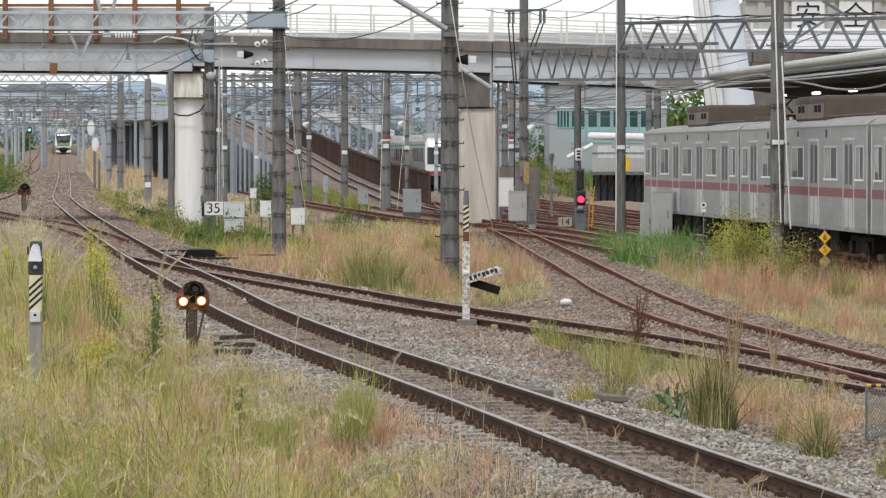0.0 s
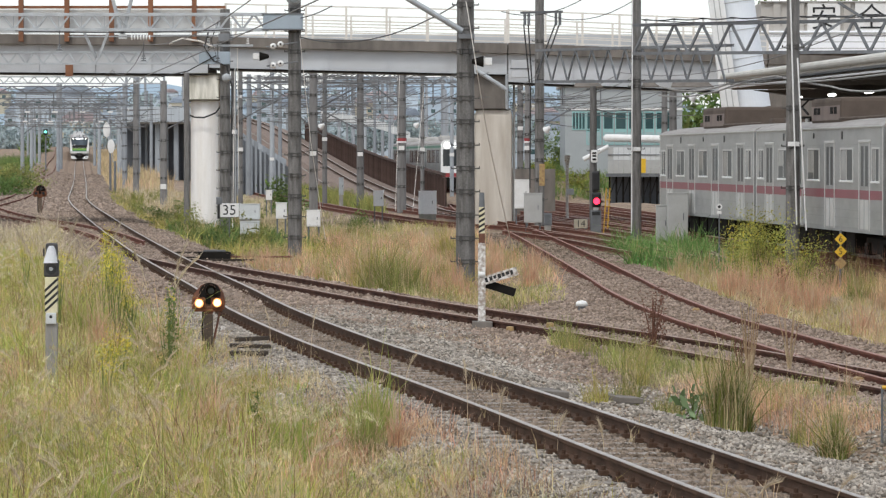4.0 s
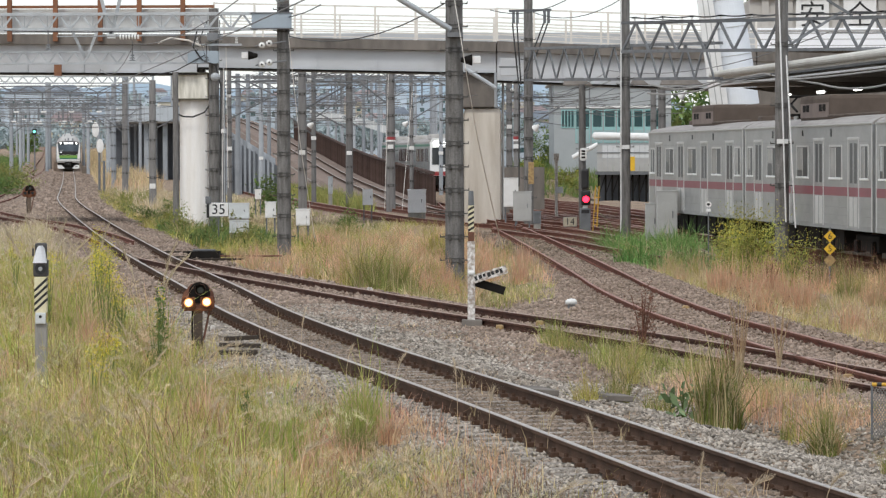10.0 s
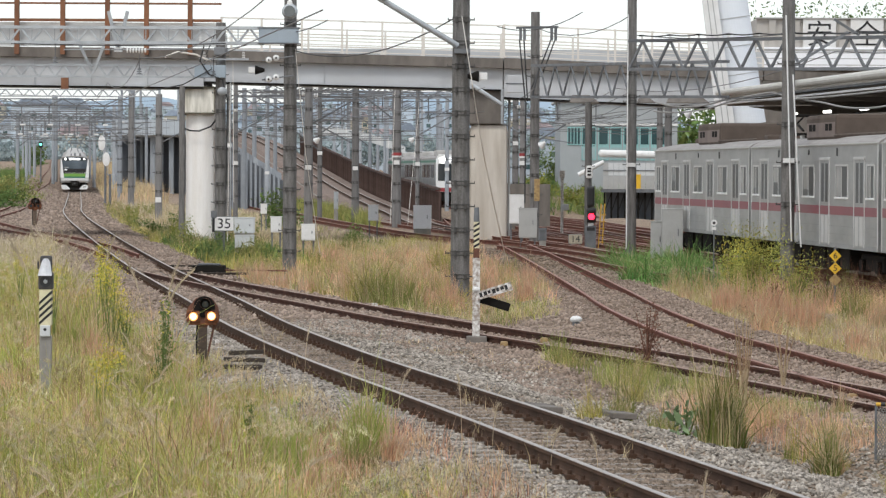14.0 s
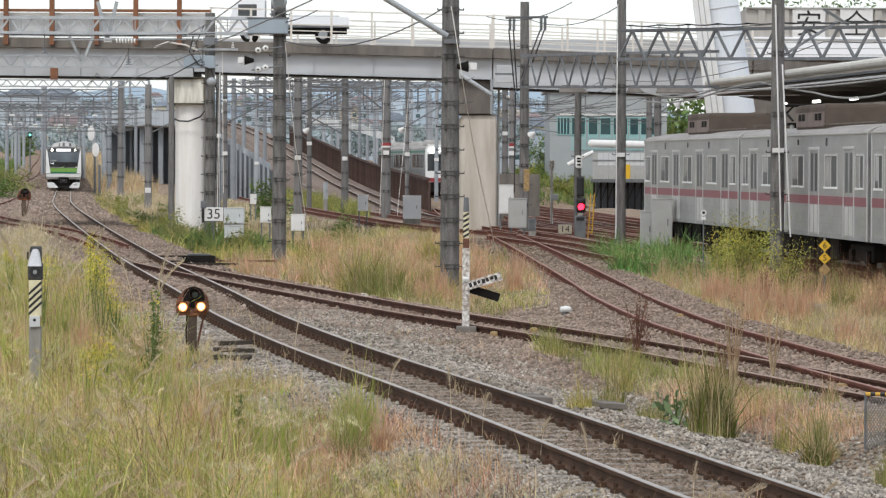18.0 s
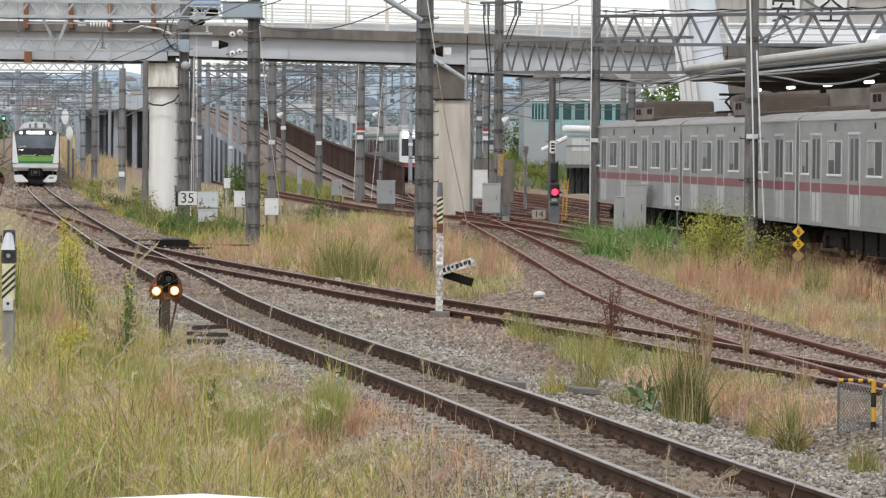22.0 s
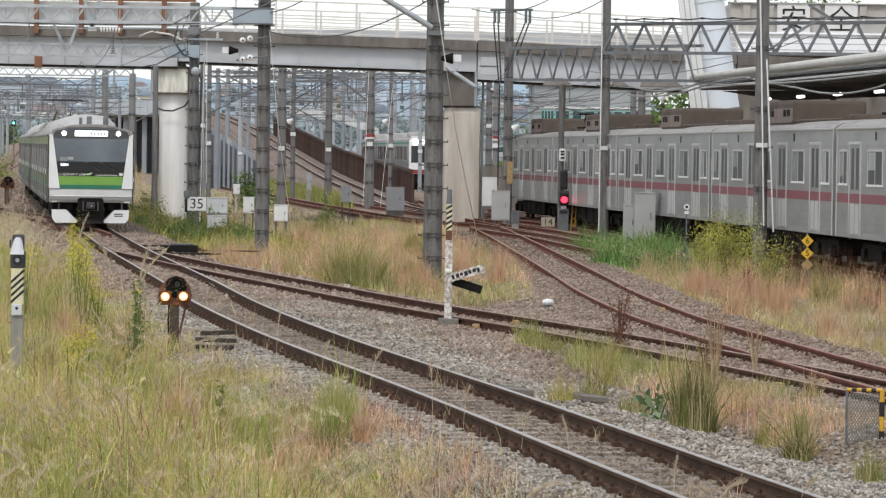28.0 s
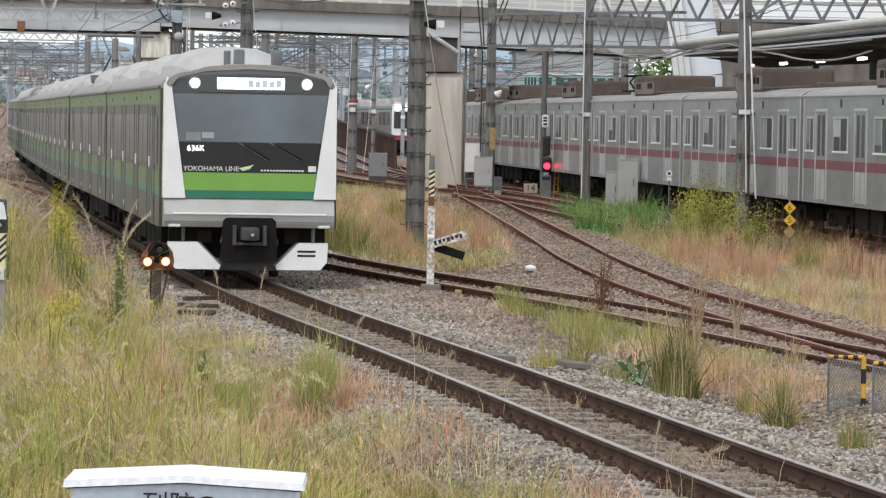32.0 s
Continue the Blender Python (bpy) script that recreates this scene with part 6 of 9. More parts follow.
for x, y in ((-6.976, 190), (-7.956, 235), (-5.593, 225), (-2.958, 205), (-2.194, 240), (-12.224, 215), (-13.234, 240), (-15.9, 300), (-13.2, 280), (-6.977, 330), (-5.229, 300), (-0.446, 260), (3.581, 230), (3.544, 205),
             (-17.301, 232), (-24.471, 300), (-28.284, 335), (-32.626, 380), (-46.32, 420), (-42.703, 470), (11.37, 210), (12.48, 240)):
    for side in (-1, 1):
        if bracket_rnd.random() < 0.7:
            cantilever(x, y, bracket_rnd.uniform(5.0, 6.6) + (0.004 * max(0, y - 220)), side * bracket_rnd.uniform(1.6, 2.6))

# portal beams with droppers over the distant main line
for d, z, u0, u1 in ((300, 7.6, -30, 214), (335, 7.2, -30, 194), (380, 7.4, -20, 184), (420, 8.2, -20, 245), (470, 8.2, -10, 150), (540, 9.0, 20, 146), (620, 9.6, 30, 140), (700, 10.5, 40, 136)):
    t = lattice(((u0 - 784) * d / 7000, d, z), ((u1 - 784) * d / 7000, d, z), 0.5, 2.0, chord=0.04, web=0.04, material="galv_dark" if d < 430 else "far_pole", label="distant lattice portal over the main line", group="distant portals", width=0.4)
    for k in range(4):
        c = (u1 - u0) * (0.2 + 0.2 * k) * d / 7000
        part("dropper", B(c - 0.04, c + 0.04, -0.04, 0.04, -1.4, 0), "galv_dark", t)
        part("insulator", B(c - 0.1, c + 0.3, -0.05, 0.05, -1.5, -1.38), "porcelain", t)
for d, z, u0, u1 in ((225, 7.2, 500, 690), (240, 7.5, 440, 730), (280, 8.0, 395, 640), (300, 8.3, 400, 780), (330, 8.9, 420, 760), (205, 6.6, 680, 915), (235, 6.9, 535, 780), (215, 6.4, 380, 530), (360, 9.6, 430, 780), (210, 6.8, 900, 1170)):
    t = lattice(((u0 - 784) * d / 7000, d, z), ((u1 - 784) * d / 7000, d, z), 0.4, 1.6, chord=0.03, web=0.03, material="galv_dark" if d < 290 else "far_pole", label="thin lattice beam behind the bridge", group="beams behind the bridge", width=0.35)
    for k in range(3):
        c = (u1 - u0) * (0.25 + 0.25 * k) * d / 7000
        part("dropper", B(c - 0.035, c + 0.035, -0.035, 0.035, -1.3, 0), "galv_dark", t)
        part("bracket", beam(bmesh.new(), (c, 0, -1.2), (c + 1.6, 0, -0.4), 0.04, 0.04), "galv_dark", t)

# running wires along the lines
runs = []
for ln in (MAIN, SECOND):
    for a, b in zip((60, 119, 154, 235, 300, 380, 470, 560, 700), (119, 154, 235, 300, 380, 470, 560, 700, 850)):
        if ln is SECOND and b < 300:
            continue
        p, q = (float(ln.x(a)), a, float(ln.z(a))), (float(ln.x(b)), b, float(ln.z(b)))
        runs.append((Vector(p) + Vector((0, 0, 5.15)), Vector(q) + Vector((0, 0, 5.15)), 0.02))
        runs.append((Vector(p) + Vector((0, 0, 6.1)), Vector(q) + Vector((0, 0, 6.1)), 0.5))
wires("contact_wire", "thin overhead contact and messenger wires above the main line", runs, 0.012)
runs = []
for ln in (STATION, REAR, YARD_A, YARD_B, RED_LINE):
    for a in range(60, 300, 48):
        if ln.p[0, 1] <= a and a + 48 <= ln.p[-1, 1] + 30:
            p, q = (float(ln.x(a)), a, 5.1), (float(ln.x(a + 48)), a + 48, 5.1)
            runs.append((p, q, 0.02))
            runs.append((Vector(p) + Vector((0, 0, 0.95)), Vector(q) + Vector((0, 0, 0.95)), 0.5))
wires("yard_wire", "overhead wires above the yard and station tracks", runs, 0.014)
cross = []
for i in range(60):
    d = far_rng.uniform(195, 330)
    u0 = far_rng.uniform(380, 560)
    u1 = u0 + far_rng.uniform(120, 330)
    v = far_rng.uniform(128, 215)
    cross.append((((u0 - 784) * d / 7000, d, 2.7 + (276 - v) * d / 7000), ((min(u1, 905) - 784) * d / 7000, d + far_rng.uniform(-8, 8), 2.7 + (276 - v + far_rng.uniform(-16, 16)) * d / 7000), far_rng.uniform(0.02, 0.25)))
for i in range(34):
    d = far_rng.uniform(240, 420)
    v = far_rng.uniform(138, 226)
    cross.append((((-20 - 784) * d / 7000, d, 2.7 + (276 - v) * d / 7000), ((far_rng.uniform(180, 300) - 784) * d / 7000, d, 2.7 + (276 - v + far_rng.uniform(-12, 12)) * d / 7000), far_rng.uniform(0.02, 0.3)))
for i in range(16):
    d = far_rng.uniform(165, 230)
    u0 = far_rng.uniform(880, 1060)
    v = far_rng.uniform(152, 200)
    cross.append((((u0 - 784) * d / 7000, d, 2.7 + (276 - v) * d / 7000), ((u0 + far_rng.uniform(80, 220) - 784) * d / 7000, d, 2.7 + (276 - v + far_rng.uniform(-18, 18)) * d / 7000), far_rng.uniform(0.05, 0.35)))
wires("cross_span_wire", "tangle of cross-span wires between the far poles", cross, 0.017)
# cables that sag over the foreground
wires("feeder_cable", "thick feeder cables drooping before the canopy", [
    ((6.878, 136, 4.837), (8.787, 132, 4.963), 0.12), ((8.787, 132, 4.963), (10.098, 126, 5.292), -0.06), ((10.098, 126, 5.292), (11.058, 118, 4.824), 0.02), ((11.058, 118, 4.824), (12.59, 108, 4.798), 0.22),
    ((6.917, 136, 5.148), (8.976, 132, 5.151), 0.2), ((8.976, 132, 5.151), (12.59, 108, 5.107), 0.12)], 0.03, "grey_cable")
wires("high_cable", "black cables strung high between the poles", [
    ((1.629, 150, 8.229), (4.52, 140, 8.38), 0.35), ((3.295, 158, 8.478), (6.275, 139, 8.3), 0.5), ((6.348, 138, 7.51), (8.949, 106, 6.455), 0.12), ((8.949, 106, 6.486), (11.346, 95, 6.147), 0.05),
    ((6.348, 138, 7.313), (7.607, 128, 7.052), 0.05), ((-4.828, 119, 6.338), (0.081, 95, 6.446), 0.5), ((-4.828, 119, 6.882), (-3.584, 112, 6.988), 0.05), ((-8.773, 152, 7.39), (-4.828, 119, 6.882), 0.05), ((-13.328, 119, 6.508), (-6.868, 119, 6.542), 0.06)], 0.016, "cable")
wires("guy_wire", "pale stay wires running down from the poles", [
    ((0.175, 94, 6.406), (0.43, 94, 4.795), 0), ((0.43, 94, 4.795), (0.713, 96, 3.194), 0.03), ((0.713, 96, 3.194), (1.426, 104, 0.263), 0.05),
    ((-4.761, 118.6, 6.36), (-4.473, 119.5, 3.229), 0), ((-4.473, 119.5, 3.229), (-4.079, 121, 0.211), 0.02), ((-8.486, 150, 6.043), (-8.457, 148, 0.078), 0), ((-3.031, 204, 7.246), (-3.2, 200, 0.014), 0), ((-1.807, 204, 6.081), (-2.314, 200, 0.014), 0)], 0.011, "white_rail")
wires("pole_conduit", "white conduits clamped to the catenary poles", [
    ((6.079, 138.6, 8.264), (6.059, 138.6, 0.047), 0), ((8.673, 103.6, 6.859), (8.791, 103.6, 3.085), 0), ((8.791, 103.6, 3.085), (8.85, 103.6, 0.939), 0), ((8.831, 103.2, 5.295), (9.067, 103.2, 0.798), 0)], 0.022, "white")


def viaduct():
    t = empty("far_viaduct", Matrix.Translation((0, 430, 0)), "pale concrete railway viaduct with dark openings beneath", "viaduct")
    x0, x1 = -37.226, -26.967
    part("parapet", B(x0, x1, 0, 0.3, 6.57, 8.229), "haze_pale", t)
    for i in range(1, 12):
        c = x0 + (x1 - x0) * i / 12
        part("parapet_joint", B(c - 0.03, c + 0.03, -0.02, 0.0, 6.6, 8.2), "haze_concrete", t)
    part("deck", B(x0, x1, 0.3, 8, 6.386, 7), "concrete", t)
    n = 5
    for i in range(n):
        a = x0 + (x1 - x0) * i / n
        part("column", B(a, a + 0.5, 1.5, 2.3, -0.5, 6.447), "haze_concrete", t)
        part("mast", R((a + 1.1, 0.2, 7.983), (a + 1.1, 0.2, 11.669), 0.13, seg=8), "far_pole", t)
    # dark sheet gives the shade behind the columns
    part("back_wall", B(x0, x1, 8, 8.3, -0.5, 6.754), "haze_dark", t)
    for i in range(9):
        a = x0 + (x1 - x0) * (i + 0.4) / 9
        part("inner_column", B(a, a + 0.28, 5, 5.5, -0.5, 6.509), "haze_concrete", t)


viaduct()


def curved_bridge():
    t = empty("far_arched_bridge", Matrix.Translation((0, 360, 0)), "far pale arched steel footbridge with a pale parapet", "bridge")
    for i in range(10):
        a, b = i / 10, (i + 1) / 10
        za, zb = [2.7 + (276 - (212 + 34 * k * k)) * 360 / 7000 for k in (a, b)]
        xa, xb = [(548 + 150 * k - 784) * 360 / 7000 for k in (a, b)]
        part("parapet", prism(bmesh.new(), [(xa, 0, za), (xb, 0, zb), (xb, 0, zb + 0.75), (xa, 0, za + 0.75)], (0, 0, 0), (0, 0.3, 0)), "pale_box", t)
        part("baluster", B(xa, xa + 0.06, -0.05, 0.0, za, za + 0.95), "white", t)


curved_bridge()


def ramp_bank():
    """The bank that carries the climbing track, and its slatted wall."""
    bm = bmesh.new()
    sweep(bm, RAMP, 190, 555, [(-3.4, -2.0), (-1.9, -0.2), (1.7, -0.2), (2.0, -2.0)], 8)
    bank = part("ramp_bank", bm, "ramp_brown")
    tagged(bank, "brown ballast bank carrying the climbing track", "embankment", kind="structure")
    bm = bmesh.new()
    sweep(bm, RAMP, 240, 555, [(-2.2, -9.0), (-2.2, -0.5), (-1.95, -0.5), (-1.95, -9.0)], 8)
    wall = part("wall_ramp", bm, "concrete")
    tagged(wall, "concrete retaining wall below the climbing track", "retaining wall", kind="structure")
    fence = empty("slatted_fence", Matrix(), "dark brown slatted fence beside the climbing track", "fence")
    s, end = RAMP.length(228), RAMP.length(420)
    first = None
    while s < end:
        p = RAMP.at(s)
        m = Matrix.Translation((p.x + 2.1, p.y, p.z))
        if first is None:
            first = part("slat", B(-0.03, 0.03, -0.16, 0.16, -1.6, 1.5, 0.01), "brown_wall", fence)
            first.matrix_basis = m
        else:
            twin(first, fence, m)
        s += 1.15
    part("top_rail", sweep(bmesh.new(), RAMP, 228, 420, [(2.02, 1.45), (2.18, 1.45), (2.18, 1.6), (2.02, 1.6)], 3), "brown_wall", fence)
    part("backing", sweep(bmesh.new(), RAMP, 228, 420, [(2.16, -1.8), (2.22, -1.8), (2.22, 1.3), (2.16, 1.3)], 3), "brown_wall", fence)


ramp_bank()
track("rusty track climbing away behind the poles", RAMP, 188, 550, "rail_head", "rail_dark", step=4)


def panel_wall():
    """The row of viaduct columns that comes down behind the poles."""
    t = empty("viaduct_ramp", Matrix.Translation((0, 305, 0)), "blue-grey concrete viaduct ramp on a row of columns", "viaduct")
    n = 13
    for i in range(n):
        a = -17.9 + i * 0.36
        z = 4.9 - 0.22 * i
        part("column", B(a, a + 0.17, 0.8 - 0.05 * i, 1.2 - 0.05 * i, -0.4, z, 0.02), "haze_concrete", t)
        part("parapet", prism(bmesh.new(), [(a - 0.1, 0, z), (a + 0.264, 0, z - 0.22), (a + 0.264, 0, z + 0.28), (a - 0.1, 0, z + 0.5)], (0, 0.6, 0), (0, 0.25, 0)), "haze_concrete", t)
    # shade between the columns, made as one dark plate
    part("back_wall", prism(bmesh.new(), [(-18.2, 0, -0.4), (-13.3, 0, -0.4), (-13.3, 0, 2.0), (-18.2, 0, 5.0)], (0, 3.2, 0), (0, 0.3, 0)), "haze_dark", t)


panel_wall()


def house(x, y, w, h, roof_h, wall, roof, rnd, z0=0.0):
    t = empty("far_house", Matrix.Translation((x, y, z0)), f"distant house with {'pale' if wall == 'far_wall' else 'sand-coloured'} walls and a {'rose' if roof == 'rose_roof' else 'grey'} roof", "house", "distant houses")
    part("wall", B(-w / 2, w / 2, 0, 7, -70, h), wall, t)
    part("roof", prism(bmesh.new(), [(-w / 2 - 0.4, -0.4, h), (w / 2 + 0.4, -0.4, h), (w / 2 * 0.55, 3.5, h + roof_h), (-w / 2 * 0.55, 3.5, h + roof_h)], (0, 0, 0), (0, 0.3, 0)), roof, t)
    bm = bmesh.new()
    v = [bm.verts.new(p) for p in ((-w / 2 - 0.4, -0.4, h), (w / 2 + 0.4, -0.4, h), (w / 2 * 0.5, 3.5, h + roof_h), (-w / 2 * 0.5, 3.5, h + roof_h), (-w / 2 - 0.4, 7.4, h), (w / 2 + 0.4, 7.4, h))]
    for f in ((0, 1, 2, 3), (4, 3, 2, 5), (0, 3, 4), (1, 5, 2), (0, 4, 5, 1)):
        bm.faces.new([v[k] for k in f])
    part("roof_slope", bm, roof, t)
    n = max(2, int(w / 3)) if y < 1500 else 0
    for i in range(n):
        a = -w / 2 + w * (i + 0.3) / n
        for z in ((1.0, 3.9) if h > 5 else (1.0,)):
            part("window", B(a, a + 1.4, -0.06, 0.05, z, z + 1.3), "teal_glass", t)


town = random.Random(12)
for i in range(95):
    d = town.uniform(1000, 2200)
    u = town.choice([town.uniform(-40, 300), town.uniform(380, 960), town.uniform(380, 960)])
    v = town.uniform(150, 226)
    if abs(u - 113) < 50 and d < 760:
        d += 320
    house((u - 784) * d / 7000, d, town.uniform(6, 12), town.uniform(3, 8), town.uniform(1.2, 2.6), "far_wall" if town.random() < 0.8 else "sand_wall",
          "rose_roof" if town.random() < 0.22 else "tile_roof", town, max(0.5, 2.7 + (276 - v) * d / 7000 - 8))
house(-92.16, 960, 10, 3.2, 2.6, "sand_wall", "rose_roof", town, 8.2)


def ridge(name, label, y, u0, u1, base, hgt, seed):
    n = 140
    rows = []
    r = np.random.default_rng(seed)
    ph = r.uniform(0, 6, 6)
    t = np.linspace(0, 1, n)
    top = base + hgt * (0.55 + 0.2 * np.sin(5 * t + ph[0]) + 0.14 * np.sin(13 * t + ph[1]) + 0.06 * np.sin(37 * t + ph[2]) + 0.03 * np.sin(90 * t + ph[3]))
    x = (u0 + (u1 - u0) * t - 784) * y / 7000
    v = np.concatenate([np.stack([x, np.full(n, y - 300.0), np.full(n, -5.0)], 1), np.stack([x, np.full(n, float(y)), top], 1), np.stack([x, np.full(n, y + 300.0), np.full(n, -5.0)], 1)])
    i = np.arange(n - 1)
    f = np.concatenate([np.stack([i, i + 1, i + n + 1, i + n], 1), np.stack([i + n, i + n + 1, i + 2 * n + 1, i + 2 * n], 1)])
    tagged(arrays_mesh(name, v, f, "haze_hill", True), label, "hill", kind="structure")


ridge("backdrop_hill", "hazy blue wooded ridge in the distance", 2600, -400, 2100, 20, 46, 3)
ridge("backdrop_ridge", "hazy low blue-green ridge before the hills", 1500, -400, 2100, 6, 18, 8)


def far_trees(name, label, y, u0, u1, v0, v1, n, size):
    """A belt of distant tree crowns, each crown a cloud of leaf clumps."""
    r = np.random.default_rng(int(y))
    m = n // 60
    cu, cv = r.uniform(u0, u1, m), r.uniform(v0, v1, m)
    k = r.integers(0, m, n)
    c = np.stack([(cu[k] + r.normal(0, 7, n) - 784) * y / 7000, y + r.normal(0, 6, n), 2.7 + (276 - cv[k] - r.normal(0, 5, n)) * y / 7000], 1)
    d1, d2 = r.normal(0, 1, (n, 3)) * size, r.normal(0, 1, (n, 3)) * size
    v = np.stack([c - d1, c + d2 * 0.6, c + d1, c - d2 * 0.6], 1).reshape(-1, 3)
    tagged(arrays_mesh(name, v, np.arange(4 * n).reshape(-1, 4), "haze_leaf"), label, "trees", kind="stuff")


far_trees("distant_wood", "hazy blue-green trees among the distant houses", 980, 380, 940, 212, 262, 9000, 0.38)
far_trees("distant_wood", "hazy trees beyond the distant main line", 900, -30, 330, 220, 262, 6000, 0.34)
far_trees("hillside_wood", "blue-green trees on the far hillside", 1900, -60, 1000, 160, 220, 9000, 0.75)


# ---- grass, weeds and bushes ----
def blade_arrays(spots, low, high, width, lean, curl, seg=3, fade=None):
    """Tapered blades that lean and bend over, as vertices and quads."""
    n = len(spots)
    h = rng.uniform(low, high, n) * rng.uniform(0.75, 1.1, n)
    if fade is not None:
        h *= fade(spots[:, 0], spots[:, 1])
    a = rng.uniform(0, 2 * np.pi, n)
    face = rng.uniform(0, 2 * np.pi, n)
    tilt = rng.normal(0, lean, n)
    bend = np.abs(rng.normal(curl, curl * 0.6, n))
    w = width * rng.uniform(0.6, 1.4, n)
    t = np.linspace(0, 1, seg + 1)
    out = (tilt[:, None] * t + bend[:, None] * t**2.2) * h[:, None]
    x = spots[:, 0, None] + np.cos(a)[:, None] * out
    y = spots[:, 1, None] + np.sin(a)[:, None] * out
    z = spots[:, 2, None] + h[:, None] * (t - 0.45 * bend[:, None] * t**3)
    half = 0.5 * w[:, None] * (1 - 0.85 * t**1.5)
    dx, dy = np.cos(face)[:, None] * half, np.sin(face)[:, None] * half * 0.6
    v = np.stack([np.stack([x - dx, y - dy, z], -1), np.stack([x + dx, y + dy, z], -1)], 2).reshape(n, -1, 3)
    k = np.arange(seg)
    f = np.stack([2 * k, 2 * k + 1, 2 * k + 3, 2 * k + 2], 1)
    return v.reshape(-1, 3), (f[None] + (2 * (seg + 1)) * np.arange(n)[:, None, None]).reshape(-1, 4)


def meadow(name, label, spots, low, high, width, material, lean=0.16, curl=0.35, category="grass", fade=None):
    spots = spots.copy()
    spots[:, 2] -= 0.03
    v, f = blade_arrays(spots, low, high, width, lean, curl, 3 if high > 0.85 and width < 0.0125 else 2, fade)
    return tagged(arrays_mesh(name, v, f, material), label, category, kind="stuff")


def scatter(n, y0, y1, left, right, power=1.0, clump=0.0, keep=None):
    """Places between two edges x = left(y), x = right(y), gathered into tufts."""
    y = y0 + (y1 - y0) * rng.random(n) ** power
    x = left(y) + (right(y) - left(y)) * rng.random(n)
    if clump:
        m = max(1, n // 14)
        c = rng.integers(0, m, n)
        x = 0.25 * x + 0.75 * x[c] if False else x[c] + rng.normal(0, clump, n)
        y = y[c] + rng.normal(0, clump * 1.6, n)
        inside = (x > left(y)) & (x < right(y)) & (y > y0 - 0.5)
        x, y = x[inside], y[inside]
    if keep is not None:
        k = keep(x, y)
        x, y = x[k], y[k]
    return np.stack([x, y, ground_z(x, y)], 1)


def patchy(cut, f=0.35, seed=0.0):
    """Keeps places in soft patches."""
    def keep(x, y):
        s = np.sin(x * f * 3 + seed) * np.sin(y * f + seed * 2.3) + 0.5 * np.sin(x * f * 7 + y * f * 2 + seed) + rng.normal(0, 0.35, len(x))
        return s > cut
    return keep


west = lambda y: -0.119 * y - 1.0
verge = lambda y: MAIN.x(y) - 2.0 + 0.35 * np.sin(y * 0.9) + 0.2 * np.sin(y * 2.7)
low_edge = lambda x, y: np.clip(0.28 + 0.34 * (verge(y) - x), 0.28, 1.0) * (0.85 + 0.2 * np.sin(x * 2.1 + y * 0.37) + 0.12 * np.sin(y * 0.9 - x * 3.3))
meadow("verge_grass", "tall yellow-green grass beside the main track", scatter(46000, 22, 112, west, verge, 1.5, 0.13), 0.4, 1.05, 0.0105, "grass_mix", 0.24, 0.55, fade=low_edge)
# dark blades added to stand for the shade deep in the grass
meadow("verge_undergrowth", "short dark green undergrowth for the shaded gaps in the tall grass", scatter(26000, 22, 112, west, verge, 1.4), 0.2, 0.5, 0.02, "leaf", 0.35, 0.6, fade=low_edge)
meadow("verge_green_grass", "green grass patches in the verge", scatter(40000, 22, 112, west, verge, 1.5, 0.12, patchy(-0.1, 0.42, 5.0)), 0.45, 1.0, 0.0105, "grass_bright", 0.22, 0.6, fade=low_edge)
meadow("verge_dry_grass", "dry tan stalks in the tall grass", scatter(38000, 22, 112, west, lambda y: verge(y) + 0.5, 1.6, 0.10, patchy(0.0)), 0.45, 1.0, 0.0075, "grass_dry", 0.2, 0.5, fade=low_edge)
meadow("verge_red_grass", "reddish dry grass patches in the verge", scatter(34000, 22, 112, west, verge, 1.6, 0.09, patchy(0.2, 0.5, 2.0)), 0.45, 0.9, 0.008, "grass_pink", 0.2, 0.4, fade=low_edge)
meadow("verge_bent_stalks", "pale bent stalks arching over the verge grass", scatter(3800, 22, 95, west, verge, 1.5, 0.11), 0.6, 1.15, 0.0075, "grass_pale", 0.35, 1.0, fade=low_edge)
meadow("verge_brown_stalks", "dark brown dead stalks in the verge grass", scatter(3200, 22, 90, west, verge, 1.5, 0.12), 0.6, 1.1, 0.008, "leaf_brown", 0.12, 0.15, fade=low_edge)


def seed_heads(name, label, spots, low, high, hairs, material):
    """Soft drooping tufts of fine hairs at the tips of the grass."""
    n = len(spots)
    lift = rng.uniform(low, high, n)
    way, droop = rng.uniform(0, 2 * np.pi, n), rng.uniform(0.06, 0.2, n)
    k = np.repeat(np.arange(n), hairs)
    q = rng.random(n * hairs)
    c = spots[k].copy()
    c[:, 0] += np.cos(way[k]) * droop[k] * q + rng.normal(0, 0.008, len(k))
    c[:, 1] += np.sin(way[k]) * droop[k] * q + rng.normal(0, 0.008, len(k))
    c[:, 2] += lift[k] - 0.5 * droop[k] * q**2
    v, f = blade_arrays(c, 0.04, 0.10, 0.0045, 0.8, 1.0, 2)
    tagged(arrays_mesh(name, v, f, material), label, "grass", kind="stuff")


verge_tufts = scatter(420, 31, 80, west, lambda y: verge(y) - 0.5, 1.6, 0.25)
seed_heads("verge_seed_heads", "pale feathery seed heads drooping over the verge grass", verge_tufts, 0.45, 0.8, 34, "grass_pale")
verge_fluff = scatter(380, 27, 60, west, lambda y: verge(y) - 0.3, 1.4, 0.3)
seed_heads("verge_tan_heads", "tan feathery seed heads drooping over the verge grass", verge_fluff, 0.35, 0.7, 30, "grass_dry")
